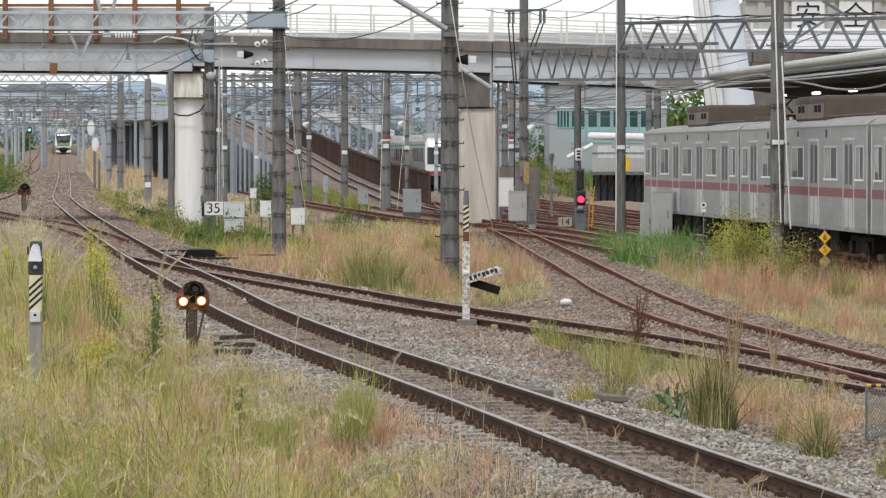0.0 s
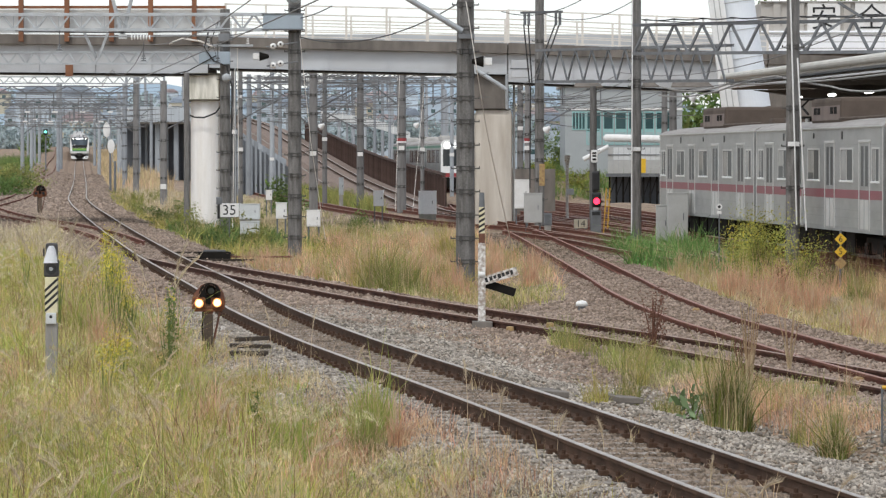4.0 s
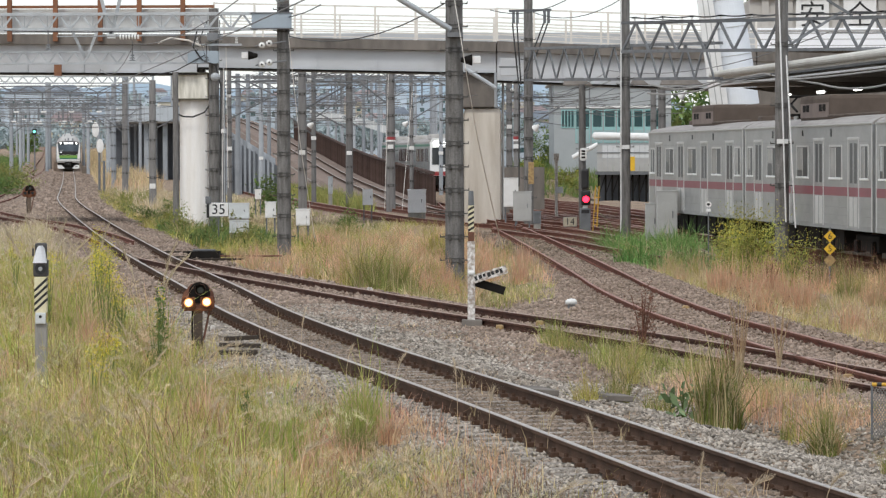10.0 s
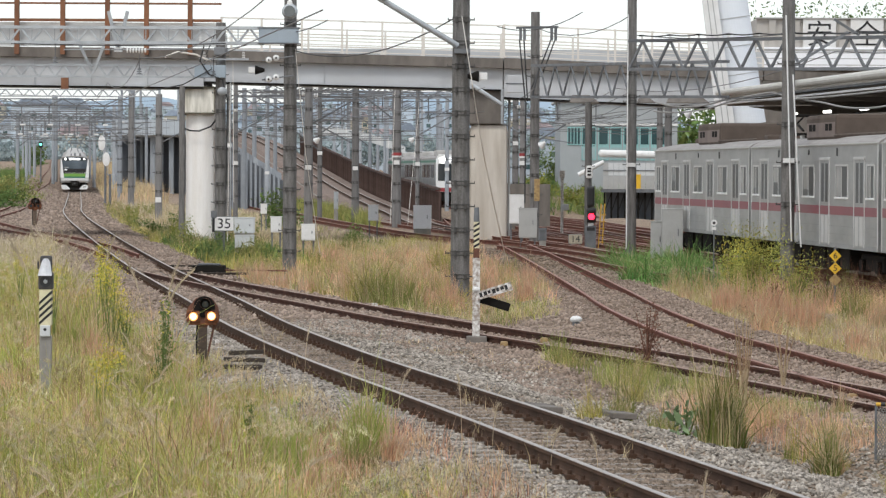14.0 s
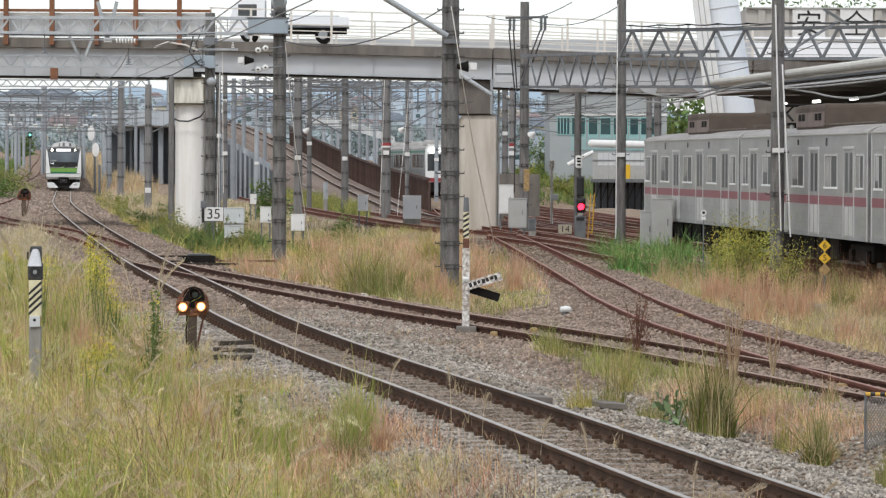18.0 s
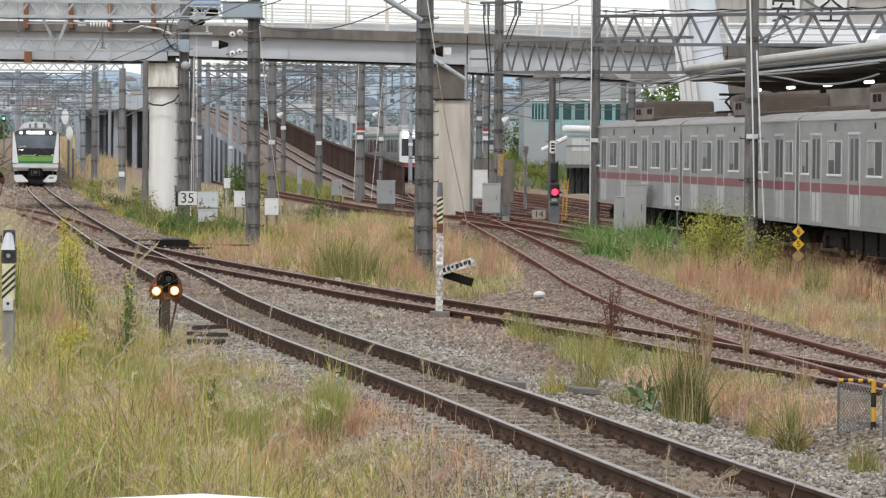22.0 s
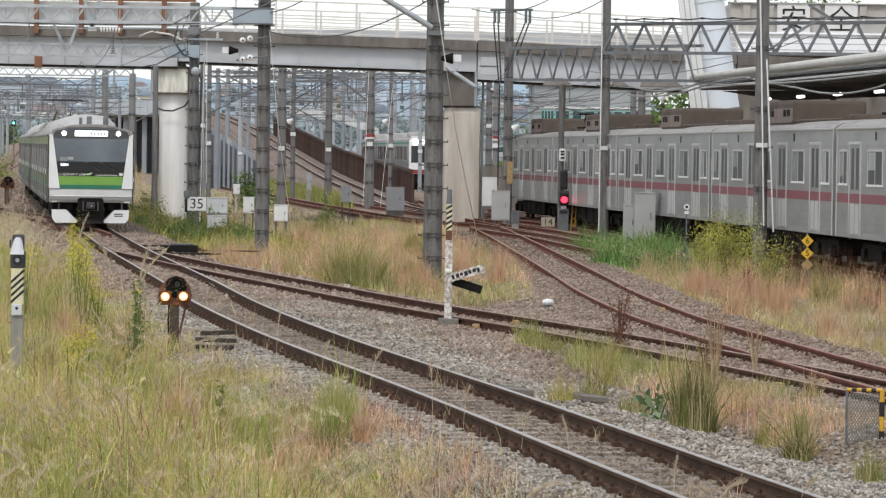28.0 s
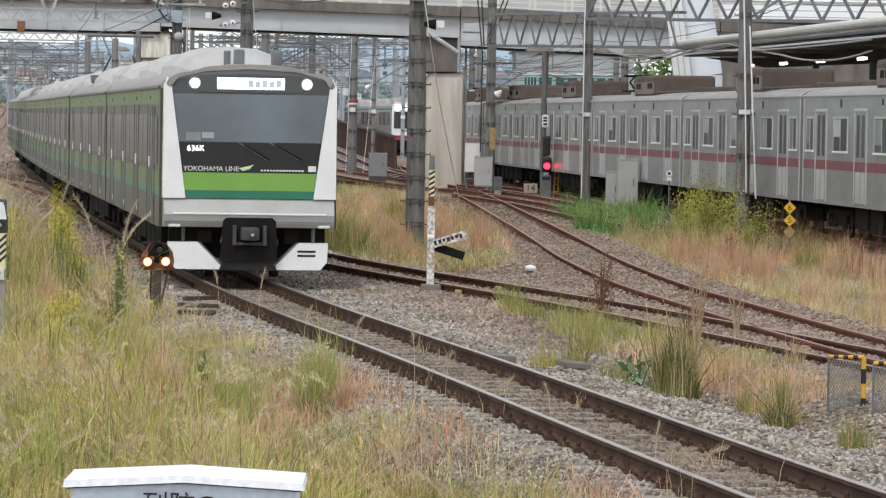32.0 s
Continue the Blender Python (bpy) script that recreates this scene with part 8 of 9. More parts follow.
for i, (px, py, ph) in enumerate(((-6.93, 66, 1.96), (-7.07, 70, 2.1), (-6.93, 70, 1.83), (-6.89, 72, 2.12), (-6.71, 73, 1.93), (-6.61, 74, 2.0), (-6.46, 66, 1.71), (-6.36, 68, 1.74), (-4.63, 60, 2.0), (-4.27, 58, 1.9), (-4.36, 58, 1.8), (-8.08, 78, 2.06), (-7.9, 74, 1.98))):
    plume_stalk(px, py, ph, (-0.18, 0.12, 0.25, -0.1)[i % 4], "tall silver grass stalk with a cream plume in the verge", 2.2)
    tussock("grass_clump", "clump of long arching silver grass leaves", px + 0.1, py, 160, 0.4, 0.5, ph * 0.95, 0.012, ("grass_bright", "grass_dry", "grass_mix")[i % 3], 0.2, 0.35)


def bush(name, label, x, y, w, h, leaves, leaf_mat, size, stems=9, stem_mat="leaf", flower=None, category="bush", bloom=0):
    """A shrub: branching stems with many small leaves in uneven clumps."""
    t = empty(name, Matrix.Translation((x, y, float(ground_z(x, y)) - 0.04)), label, category, "bushes")
    r = np.random.default_rng(int(abs(x * 91 + y * 13)) + 1)
    tips = []
    for i in range(stems):
        a, q = r.uniform(0, 6.28), r.uniform(0.2, 1)
        top = Vector((math.cos(a) * w * 0.45 * q, math.sin(a) * w * 0.45 * q, h * r.uniform(0.65, 0.98)))
        mid = Vector((top.x * 0.4, top.y * 0.4, top.z * 0.5))
        bm = R((0, 0, 0), mid, 0.014, 0.009, seg=5)
        rod(bm, mid, top, 0.009, 0.004, seg=5)
        part("stem", bm, stem_mat, t)
        tips += [top, mid.lerp(top, 0.5), mid.lerp(top, 0.2) + Vector((r.normal(0, w * 0.12), 0, 0)), mid * 0.75 + Vector((r.normal(0, w * 0.18), r.normal(0, w * 0.18), 0)), mid * 0.4 + Vector((r.normal(0, w * 0.22), r.normal(0, w * 0.22), 0))]
    tips = np.array([tuple(p) for p in tips])
    for nm, count, m, pick, s in (("foliage", leaves, leaf_mat, tips, size), ("blossom", bloom or leaves // 2, flower, tips[tips[:, 2] > h * (0.72 if bloom else 0.62)], size * 0.8)):
        if not m:
            continue
        c = pick[r.integers(0, len(pick), count)] + r.normal(0, 1, (count, 3)) * np.array([w * 0.11, w * 0.11, h * 0.09])
        c[:, 2] = np.maximum(c[:, 2], 0.05)
        d1, d2 = r.normal(0, 1, (count, 3)), r.normal(0, 1, (count, 3))
        d1 /= np.linalg.norm(d1, axis=1)[:, None]
        d2 /= np.linalg.norm(d2, axis=1)[:, None]
        k = (s * r.uniform(0.5, 1.3, count))[:, None]
        v = np.stack([c - d1 * k, c + d2 * k * 0.45, c + d1 * k, c - d2 * k * 0.45], 1).reshape(-1, 3)
        ob = arrays_mesh(nm, v, np.arange(4 * count).reshape(-1, 4), m)
        ob.parent = t
        tagged(ob, kind="stuff")
    return t


bush("goldenrod", "yellow-flowering goldenrod bush beside the station track", 7.095, 93, 1.5, 1.85, 6500, "leaf_gold", 0.032, 20, flower="leaf_yellow", bloom=500)
bush("goldenrod", "yellow-flowering goldenrod bush beside the station track", 6.873, 97, 0.9, 1.4, 2400, "leaf_gold", 0.03, 12, flower="leaf_yellow", bloom=350)
bush("goldenrod", "leafy goldenrod bush going over", 7.965, 92, 1.3, 1.3, 2600, "leaf_gold", 0.03, 18, flower="leaf_yellow", bloom=200)
bush("weed", "withered brown dock weed beside the turnout", 2.801, 57, 0.46, 0.92, 900, "leaf_brown", 0.024, 9, "rusty", category="weed")
bush("weed", "withered brown weed on the siding", 3.579, 50, 0.3, 0.6, 200, "leaf_brown", 0.018, 5, "rusty", category="weed")
bush("weed", "dark green weed in the tall grass", -3.981, 54, 0.26, 0.85, 420, "leaf", 0.02, 6, category="weed")
bush("weed", "broad-leaved pale green weed between the tracks", 2.68, 45, 0.4, 0.5, 70, "leaf_broad", 0.085, 5, category="weed")
bush("weed", "tall feathery brown weed behind the reeds", 3.42, 46.5, 0.45, 1.5, 420, "leaf_brown", 0.014, 9, "grass_dry", category="weed")
bush("weed", "feathery brown weed on the siding", 4.35, 52, 0.5, 0.9, 420, "leaf_brown", 0.014, 8, "grass_dry", category="weed")
tussock("grass_clump", "dense orange-pink tuft of dry grass beside the thick pole", -0.52, 91, 420, 0.55, 0.7, 1.0, 0.012, "grass_pink", 0.14, 0.2)
tussock("grass_clump", "dense orange-pink tuft of dry grass before the thick pole", 0.05, 90, 300, 0.4, 0.6, 0.9, 0.012, "grass_pink", 0.14, 0.2)
tussock("grass_clump", "orange-pink tuft of dry grass beside the sign post", 1.62, 88, 340, 0.4, 0.7, 1.05, 0.012, "grass_pink", 0.12, 0.18)
meadow("moss_straw", "low tan moss and straw round the sign post", scatter(2600, 57, 67, lambda y: BRANCH.x(y) - 2.1, lambda y: BRANCH.x(y) - 0.8, 1.0, 0.12, patchy(0.0, 0.9, 1.2)), 0.03, 0.14, 0.012, "grass_dry", 0.6, 0.9)
for gx, gy, gh in ((-6.15, 70, 1.86), (-5.7, 66, 1.72), (-6.47, 72, 1.67), (-6.69, 66, 1.81)):
    bush("goldenrod", "yellow-flowering goldenrod in the tall grass", gx, gy, 0.5, gh * 0.85, 120, "grass_bright", 0.026, 4, flower="leaf_yellow", bloom=170)
bush("goldenrod", "yellow-flowering goldenrod in the tall grass", -6.994, 80, 0.8, 1.2, 900, "leaf_lush", 0.03, 12, flower="leaf_yellow")
bush("goldenrod", "yellow-flowering goldenrod in the tall grass", -4.635, 52, 0.4, 0.75, 420, "leaf_lush", 0.02, 8, flower="leaf_yellow")
bush("goldenrod", "yellow-flowering goldenrod in the tall grass", -5.459, 66, 0.5, 0.95, 520, "leaf_lush", 0.022, 9, flower="leaf_yellow")
bush("goldenrod", "yellow-flowering goldenrod in the tall grass", -6.914, 74, 0.5, 1.0, 520, "leaf_lush", 0.024, 9, flower="leaf_yellow")
for gx, gy, gh in ((-6.5, 75, 1.25), (-8.0, 90, 1.4), (-4.04, 45, 1.0), (-9.3, 85, 1.4), (-4.3, 50, 1.0), (-5.9, 69, 1.2), (-7.4, 84, 1.3)):
    bush("goldenrod", "golden-flowering goldenrod standing in the tall grass", gx, gy, 0.42, gh, 260, "leaf_gold", 0.022, 5, flower="leaf_yellow", bloom=420)
bush("weed", "dark green upright weed with a yellow tip beside the ballast", -4.1, 56, 0.30, 1.3, 900, "leaf", 0.024, 6, category="weed", flower="leaf_yellow", bloom=60)
bush("weed", "tall dark green weed in the verge", -2.257, 44, 0.3, 0.55, 420, "leaf", 0.02, 6, category="weed")
bush("bush", "brown withered shrub beside the station track", 7.303, 90, 0.9, 0.8, 700, "leaf_brown", 0.03, 10, "rusty")
bush("bush", "green shrub beside the second main track", -33.171, 300, 4.8, 2.0, 3000, "grass_green", 0.10, 14)
bush("bush", "green shrub beside the second main track", -31.011, 270, 4.4, 1.5, 2600, "leaf", 0.10, 14)
verge_rnd = random.Random(31)
for i in range(26):
    by = verge_rnd.uniform(135, 260)
    bx = float(MAIN.x(by)) + verge_rnd.uniform(2.7, 5.6)
    bush("weed", verge_rnd.choice(("dark leafy weed beside the ballast", "olive leafy weed beside the ballast")), bx, by, verge_rnd.uniform(0.7, 1.5), verge_rnd.uniform(0.6, 1.25), 420, verge_rnd.choice(("leaf", "leaf", "leaf_lush", "grass_green")), 0.06, 4, category="weed")
bush("bush", "dark green shrub beside the distant line", -80.777, 760, 6, 4, 1200, "leaf", 0.35, 14)
bush("bush", "dark shrub behind the junction", 7.757, 300, 4.2, 5.2, 4200, "leaf", 0.13, 18)
bush("bush", "olive scrub on the bank above the low wall", 5.721, 284, 2.6, 2.8, 1500, "leaf_lush", 0.14, 14)
bush("bush", "dry olive scrub before the raised walkway", 8.578, 278, 2.6, 2.0, 1200, "leaf_lush", 0.13, 14)
bush("bush", "green shrub below the climbing track", -9.18, 210, 2.4, 2.2, 1200, "leaf", 0.12, 12)
bush("bush", "small green shrub by the rear track", -3.887, 152, 1.2, 1.1, 600, "leaf", 0.07, 10)
bush("bush", "dark roadside trees beyond the bridge", 19.14, 330, 14, 9.6, 4200, "leaf", 0.4, 22)

for tu, tw, th in ((18.6, 3.0, 13.0), (20.6, 2.4, 12.6), (22.6, 3.0, 12.8), (25.2, 3.4, 13.0)):
    bush("tree", "dark green tree behind the safety sign", tu, 240, tw, th, 5200, "leaf", 0.15, 18, category="tree")


# ---- lineside things ----
def striped(parent, x0, x1, y0, y1, z0, z1, pitch, light="cream", dark="black", lean=0.6):
    """A post face of slanting stripes: a light core with dark bands round it."""
    part("striped_core", B(x0, x1, y0, y1, z0, z1, 0.004), light, parent)
    z = z0
    w = x1 - x0
    while z < z1 - pitch * 0.3:
        a = [(x0 - 0.002, z), (x1 + 0.002, z + w * lean), (x1 + 0.002, min(z + w * lean + pitch * 0.48, z1)), (x0 - 0.002, min(z + pitch * 0.48, z1))]
        if a[1][1] < z1:
            part("dark_stripe", prism(bmesh.new(), [(x, y0 - 0.002, q) for x, q in a], (0, 0, 0), (0, y1 - y0 + 0.004, 0)), dark, parent)
        z += pitch


def warning_post():
    t = empty("warning_signal_post", Matrix.Translation((-5.15, 50, -0.45)), "striped warning signal post with a white-hooded lamp in the grass", "signal post")
    part("post", B(-0.075, 0.075, -0.06, 0.06, 0, 1.06, 0.012), "concrete", t)
    part("post_slot", B(-0.012, 0.012, -0.064, -0.058, 0.34, 0.42), "black", t)
    part("foot_plate", B(-0.12, 0.09, -0.1, 0.1, 0.14, 0.19, 0.01), "grey_box", t)
    striped(t, -0.077, 0.077, -0.07, 0.07, 1.19, 1.64, 0.085, lean=0.95)
    part("clamp_box", B(-0.066, 0.066, -0.1, -0.05, 1.05, 1.19, 0.012), "pale_box", t)
    part("clamp_bolt", R((0, -0.105, 1.14), (0, -0.09, 1.14), 0.02, seg=10), "black", t)
    part("lamp_case", B(-0.092, 0.092, -0.06, 0.09, 1.645, 1.86, 0.02), "coupler_grey", t)
    part("lamp_face", R((0, -0.07, 1.745), (0, -0.05, 1.745), 0.07, seg=20), "glass_dark", t)
    # pale disc modelled as the highlight on the dark lens
    part("lens_glint", R((0, -0.074, 1.745), (0, -0.06, 1.745), 0.026, seg=14), "galv", t)
    # the hood slopes forwards and down over the lens
    bm = bmesh.new()
    rows = []
    for k in range(6):
        f = k / 5
        half = 0.045 + 0.047 * f
        rows.append([bm.verts.new((half * math.sin(a), -0.03 - 0.14 * f + 0.05 * (1 - math.cos(a)), 2.035 - 0.215 * f)) for a in [math.radians(-84 + 21 * j) for j in range(9)]])
    for p, q in zip(rows, rows[1:]):
        for j in range(8):
            bm.faces.new((p[j], p[j + 1], q[j + 1], q[j]))
    bm.faces.new(rows[0])
    bmesh.ops.solidify(bm, geom=bm.faces[:], thickness=0.006)
    part("hood", bm, "enamel_white", t, "white hood")
    part("cap", B(-0.075, 0.075, -0.02, 0.09, 1.86, 2.07, 0.03), "coupler_grey", t)
    part("side_ear", B(-0.11, -0.09, 0.0, 0.06, 1.9, 2.0, 0.005), "coupler_grey", t)


warning_post()


def dwarf_signal(x, y, z, s, lit, label):
    """A low round-headed shunting signal on a short iron leg."""
    t = empty("dwarf_signal", Matrix.Translation((x, y, z)) @ Matrix.Scale(s, 4), label, "signal", "dwarf signals")
    part("leg", B(-0.075, 0.075, -0.06, 0.06, -0.72, 0.30, 0.01), "wood", t, "dark weathered leg")
    part("stay", beam(bmesh.new(), (0.2, 0.05, 0.38), (0.06, 0.0, -0.3), 0.03, 0.03), "rusty", t)
    part("neck", prism(bmesh.new(), [(-0.10, 0, 0.36), (-0.06, 0, 0.28), (0.06, 0, 0.28), (0.10, 0, 0.36)], (0, -0.05, 0), (0, 0.1, 0)), "rusty", t)
    out = [(-0.27, 0.38), (-0.29, 0.5), (-0.24, 0.66), (-0.12, 0.80), (0.02, 0.84), (0.16, 0.80), (0.26, 0.66), (0.29, 0.5), (0.27, 0.38)]
    part("housing", prism(bmesh.new(), [(a, 0, b) for a, b in out], (0, -0.08, 0), (0, 0.18, 0)), "rusty", t, "rusty rounded housing")
    part("face", R((0.03, -0.10, 0.655), (0.03, -0.08, 0.655), 0.185, seg=24), "soot_shade_black", t, "sooty round face")
    for a in (-0.155, 0.155):
        part("lamp_housing", B(a - 0.12, a + 0.12, -0.105, 0.02, 0.385, 0.60, 0.03), "signal_rust", t, "rust-orange lamp housing")
    part("base_plate", B(-0.24, 0.24, -0.09, 0.09, 0.345, 0.385, 0.01), "signal_rust", t)
    part("conduit", tube(bmesh.new(), [(-0.09, -0.04, 0.35), (-0.10, -0.06, 0.1), (-0.08, -0.05, -0.4)], 0.018), "soot_shade_black", t)
    for a, b, on in ((-0.155, 0.49, True), (0.155, 0.50, True), (0.05, 0.70, False)):
        part("lamp", R((a, -0.125, b), (a, -0.08, b), 0.055, seg=18), "lamp_warm" if lit and on else "glass_dark", t, "lit warm lamp" if lit and on else "")
        if lit and on:
            # glowing disc imitates the orange halo round the lamp
            part("lens_rim", R((a, -0.118, b), (a, -0.08, b), 0.078, seg=18), "lamp_amber", t, "amber glowing disc for the lamp's halo")
        part("visor", R((a, -0.17, b + 0.012), (a, -0.08, b + 0.012), 0.092, seg=18, caps=False), "rusty", t)


dwarf_signal(-3.734, 59, 0.105, 0.87, True, "rusty dwarf signal with two lit warm lamps")
dwarf_signal(-21.171, 200, 0.3, 1.2, False, "brown dwarf signal beside the far crossover")


def stop_post():
    t = empty("track_sign_post", Matrix.Translation((0.385, 65.8, -0.22)), "worn white post with a slanted lettered board and striped top", "sign post")
    part("foot", B(-0.16, 0.18, -0.2, 0.12, -0.1, 0.2, 0.02), "slab", t)
    part("post", B(-0.062, 0.062, -0.05, 0.05, 0.14, 1.5, 0.01), "white_worn", t)
    striped(t, -0.047, 0.047, -0.04, 0.04, 1.66, 2.1, 0.085)
    part("collar", B(-0.05, 0.05, -0.045, 0.045, 1.5, 1.66, 0.01), "rusty", t)
    part("lamp_top", R((0, 0, 2.1), (0, 0, 2.34), 0.05, 0.04, seg=12), "galv_dark", t)
    m = Matrix.Translation((0.02, -0.07, 0.86)) @ pose(0, 0, 0, 0, -17, 0)
    board = part("board", B(-0.04, 0.60, -0.012, 0.012, -0.065, 0.075, 0.004), "white_worn", t, "white lettered board")
    board.matrix_basis = m
    for i in range(7):
        part("writing_bar", B(0.04 + 0.073 * i, 0.085 + 0.073 * i + 0.01 * (i % 2), -0.016, -0.011, -0.03 + 0.01 * (i % 3), 0.045), "black", board)
    arm = part("lower_board", B(0.0, 0.52, 0.02, 0.044, -0.075, 0.065, 0.004), "soot_shade_black", t, "dark back of the second board")
    arm.matrix_basis = Matrix.Translation((0.06, -0.02, 0.83)) @ pose(0, 0, 0, 0, 17, 0)
    part("bolt_head", ball(bmesh.new(), (0.0, -0.1, 0.98), 0.05, 1.3, 0.5, 0.8), "white", t)


stop_post()


def dome_marker():
    t = empty("dome_marker", Matrix.Translation((2.273, 73, -0.16)), "white domed marker on a short post in the ballast", "marker")
    part("post", R((0, 0, -0.02), (0, 0, 0.14), 0.07, seg=14), "galv_dark", t)
    part("collar", R((0, 0, 0.12), (0, 0, 0.15), 0.112, seg=18), "grey_box", t)
    part("cap", ball(bmesh.new(), (0, 0, 0.165), 0.11, 1, 1, 0.55, 16), "white", t)


dome_marker()


def number_sign(x, y, z, w, h, text, label, legs=True, drop=0.6, face="white"):
    t = empty("number_sign", Matrix.Translation((x, y, z)), label, "sign")
    part("plate", B(-w / 2, w / 2, -0.02, 0.02, -h / 2, h / 2, 0.008), face, t)
    part("rim", B(-w / 2 - 0.012, w / 2 + 0.012, -0.008, 0.03, -h / 2 - 0.012, h / 2 + 0.012, 0.006), "galv_dark", t)
    lettering("numeral", text, h * 1.05, "black", Matrix.Translation((0, -0.024, -h * 0.02)), t)
    for a in ((-w * 0.35, w * 0.35) if legs else (0,)):
        part("leg", B(a - 0.02, a + 0.02, 0.03, 0.07, -drop, h * 0.4), "galv_dark", t)
    return t


s35 = number_sign(-8.12, 140, 0.84, 0.68, 0.48, "35", "white sign plate with the number 35", False, 1.35)
part("side_lamp_box", B(-0.46, -0.26, -0.06, 0.08, 0.20, 0.46, 0.02), "galv_dark", s35)
part("side_box", B(-0.42, -0.33, -0.06, 0.06, -0.3, 0.2, 0.01), "black", s35)
number_sign(4.567, 148, 0.226, 0.5, 0.34, "14", "small cream sign plate with the number 14", True, 0.55, "sand_wall")


def cabinet(name, label, x, y, w, h, d, z, legs, material, group="lineside cabinets", door=True):
    """A lineside equipment case on legs or a plinth."""
    t = empty(name, Matrix.Translation((x, y, 0)), label, "cabinet", group)
    part("case", B(-w / 2, w / 2, 0, d, z, z + h, 0.012), material, t)
    part("lid", B(-w / 2 - 0.02, w / 2 + 0.02, -0.02, d + 0.02, z + h, z + h + 0.03, 0.006), material, t)
    if door:
        part("door", B(-w / 2 + 0.04, w / 2 - 0.04, -0.012, 0.004, z + 0.04, z + h - 0.04, 0.005), material, t)
        part("handle", B(w * 0.25, w * 0.25 + 0.03, -0.04, -0.01, z + h * 0.45, z + h * 0.6), "galv_dark", t)
    for a in (-1, 1):
        if legs:
            part("leg", B(a * w * 0.38 - 0.03, a * w * 0.38 + 0.03, d * 0.3, d * 0.3 + 0.06, -0.5, z), "galv_dark", t)
    if not legs:
        part("plinth", B(-w / 2 + 0.02, w / 2 - 0.02, 0.02, d - 0.02, -0.5, z - 0.002), "concrete", t)
    return t


for nm, lb, u, v0, v1, w, d, dep, lg, m in (
        ("equipment_cabinet", "white equipment cabinet on legs beside the tan pier", 896, 316, 366, 26, 162, 0.5, True, "white"),
        ("equipment_cabinet", "grey equipment cabinet beside the junction", 916, 340, 391, 32, 152, 0.5, True, "grey_box"),
        ("equipment_cabinet", "dark low equipment box beside the junction", 942, 375, 396, 14, 152, 0.3, False, "galv_dark"),
        ("equipment_cabinet", "grey double equipment case beside the number sign", 414, 359, 385, 36, 142, 0.35, False, "pale_box"),
        ("equipment_cabinet", "pale lineside box in the grass", 470, 357, 384, 19, 146, 0.3, True, "white"),
        ("equipment_cabinet", "white lineside box in the dry grass", 527, 370, 398, 24, 140, 0.3, True, "white"),
        ("equipment_cabinet", "small white sign box beside the rear track", 448, 334, 351, 11, 200, 0.15, True, "white"),
        ("equipment_cabinet", "white lineside box by the rear track", 642, 335, 362, 18, 178, 0.3, True, "enamel_white"),
        ("equipment_cabinet", "slim grey equipment post case by the far track", 576, 312, 342, 8, 235, 0.4, False, "galv"),
        ("equipment_cabinet", "large grey cabinet before the station train", 1172, 340, 425, 36, 126, 0.6, False, "grey_box"),
        ("equipment_cabinet", "grey slotted cabinet beside the larger one", 1144, 362, 425, 20, 127, 0.4, False, "grey_box"),
        ("equipment_cabinet", "grey machine case behind the thick pole", 729, 336, 376, 32, 180, 0.6, False, "enamel_white")):
    cabinet(nm, lb, (u - 784) * d / 7000, d, w * d / 7000, (v1 - v0) * d / 7000, dep, 2.7 + (276 - v1) * d / 7000, lg, m)
# the lower half of the double case, and the white clips on the slotted cabinet
cabinet("equipment_cabinet", "lower grey case under the double case", -7.485, 141.6, 0.68, 0.42, 0.35, -0.031, True, "pale_box")


def colour_signal():
    t = empty("colour_light_signal", Matrix.Translation((5.207, 150, 0)), "black colour-light signal showing red with a white indicator above", "signal")
    part("mast", R((-0.12, 0.1, -0.5), (-0.12, 0.1, 5.4), 0.11, seg=12), "pole", t)
    part("indicator", B(-0.2, 0.06, -0.1, 0.0, 2.507, 3, 0.09), "white", t, "white rounded indicator")
    for z in (2.871, 2.764, 2.636):
        part("indicator_bar", B(-0.14, 0.0, -0.108, -0.1, z - 0.035, z + 0.035), "soot_shade_black", t)
    part("upper_head", B(-0.16, 0.14, -0.16, 0.08, 1.436, 2.186, 0.07), "black", t)
    part("bracket", beam(bmesh.new(), (0.1, 0, 2.186), (-0.05, 0, 1.436), 0.06, 0.06), "black", t)
    part("lower_head", B(-0.17, 0.2, -0.14, 0.08, 0.814, 1.393, 0.08), "black", t)
    part("red_lamp", R((0.02, -0.16, 1.05), (0.02, -0.13, 1.05), 0.125, seg=20), "lamp_red", t, "lit red lamp")
    part("visor", R((0.02, -0.32, 1.071), (0.02, -0.13, 1.071), 0.155, seg=20, caps=False), "black", t)
    part("neck", B(-0.1, 0.1, -0.05, 0.05, 0.686, 0.857), "white", t)
    part("base_case", B(-0.2, 0.2, -0.1, 0.3, -0.45, 0.707, 0.03), "galv_dark", t)
    part("data_plate", B(-0.15, 0.15, -0.105, -0.1, 0.514, 0.643), "black", t)
    for i in range(2):
        part("yellow_stay", beam(bmesh.new(), (0.28 + 0.14 * i, 0.2, -0.4), (0.4 + 0.14 * i, 0.2, 1.543), 0.04, 0.04), "yellow", t)
    for k in range(6):
        part("yellow_rung", B(0.3 + 0.02 * k, 0.48 + 0.02 * k, 0.18, 0.22, -0.2 + 0.26 * k, -0.17 + 0.26 * k), "yellow", t)


colour_signal()


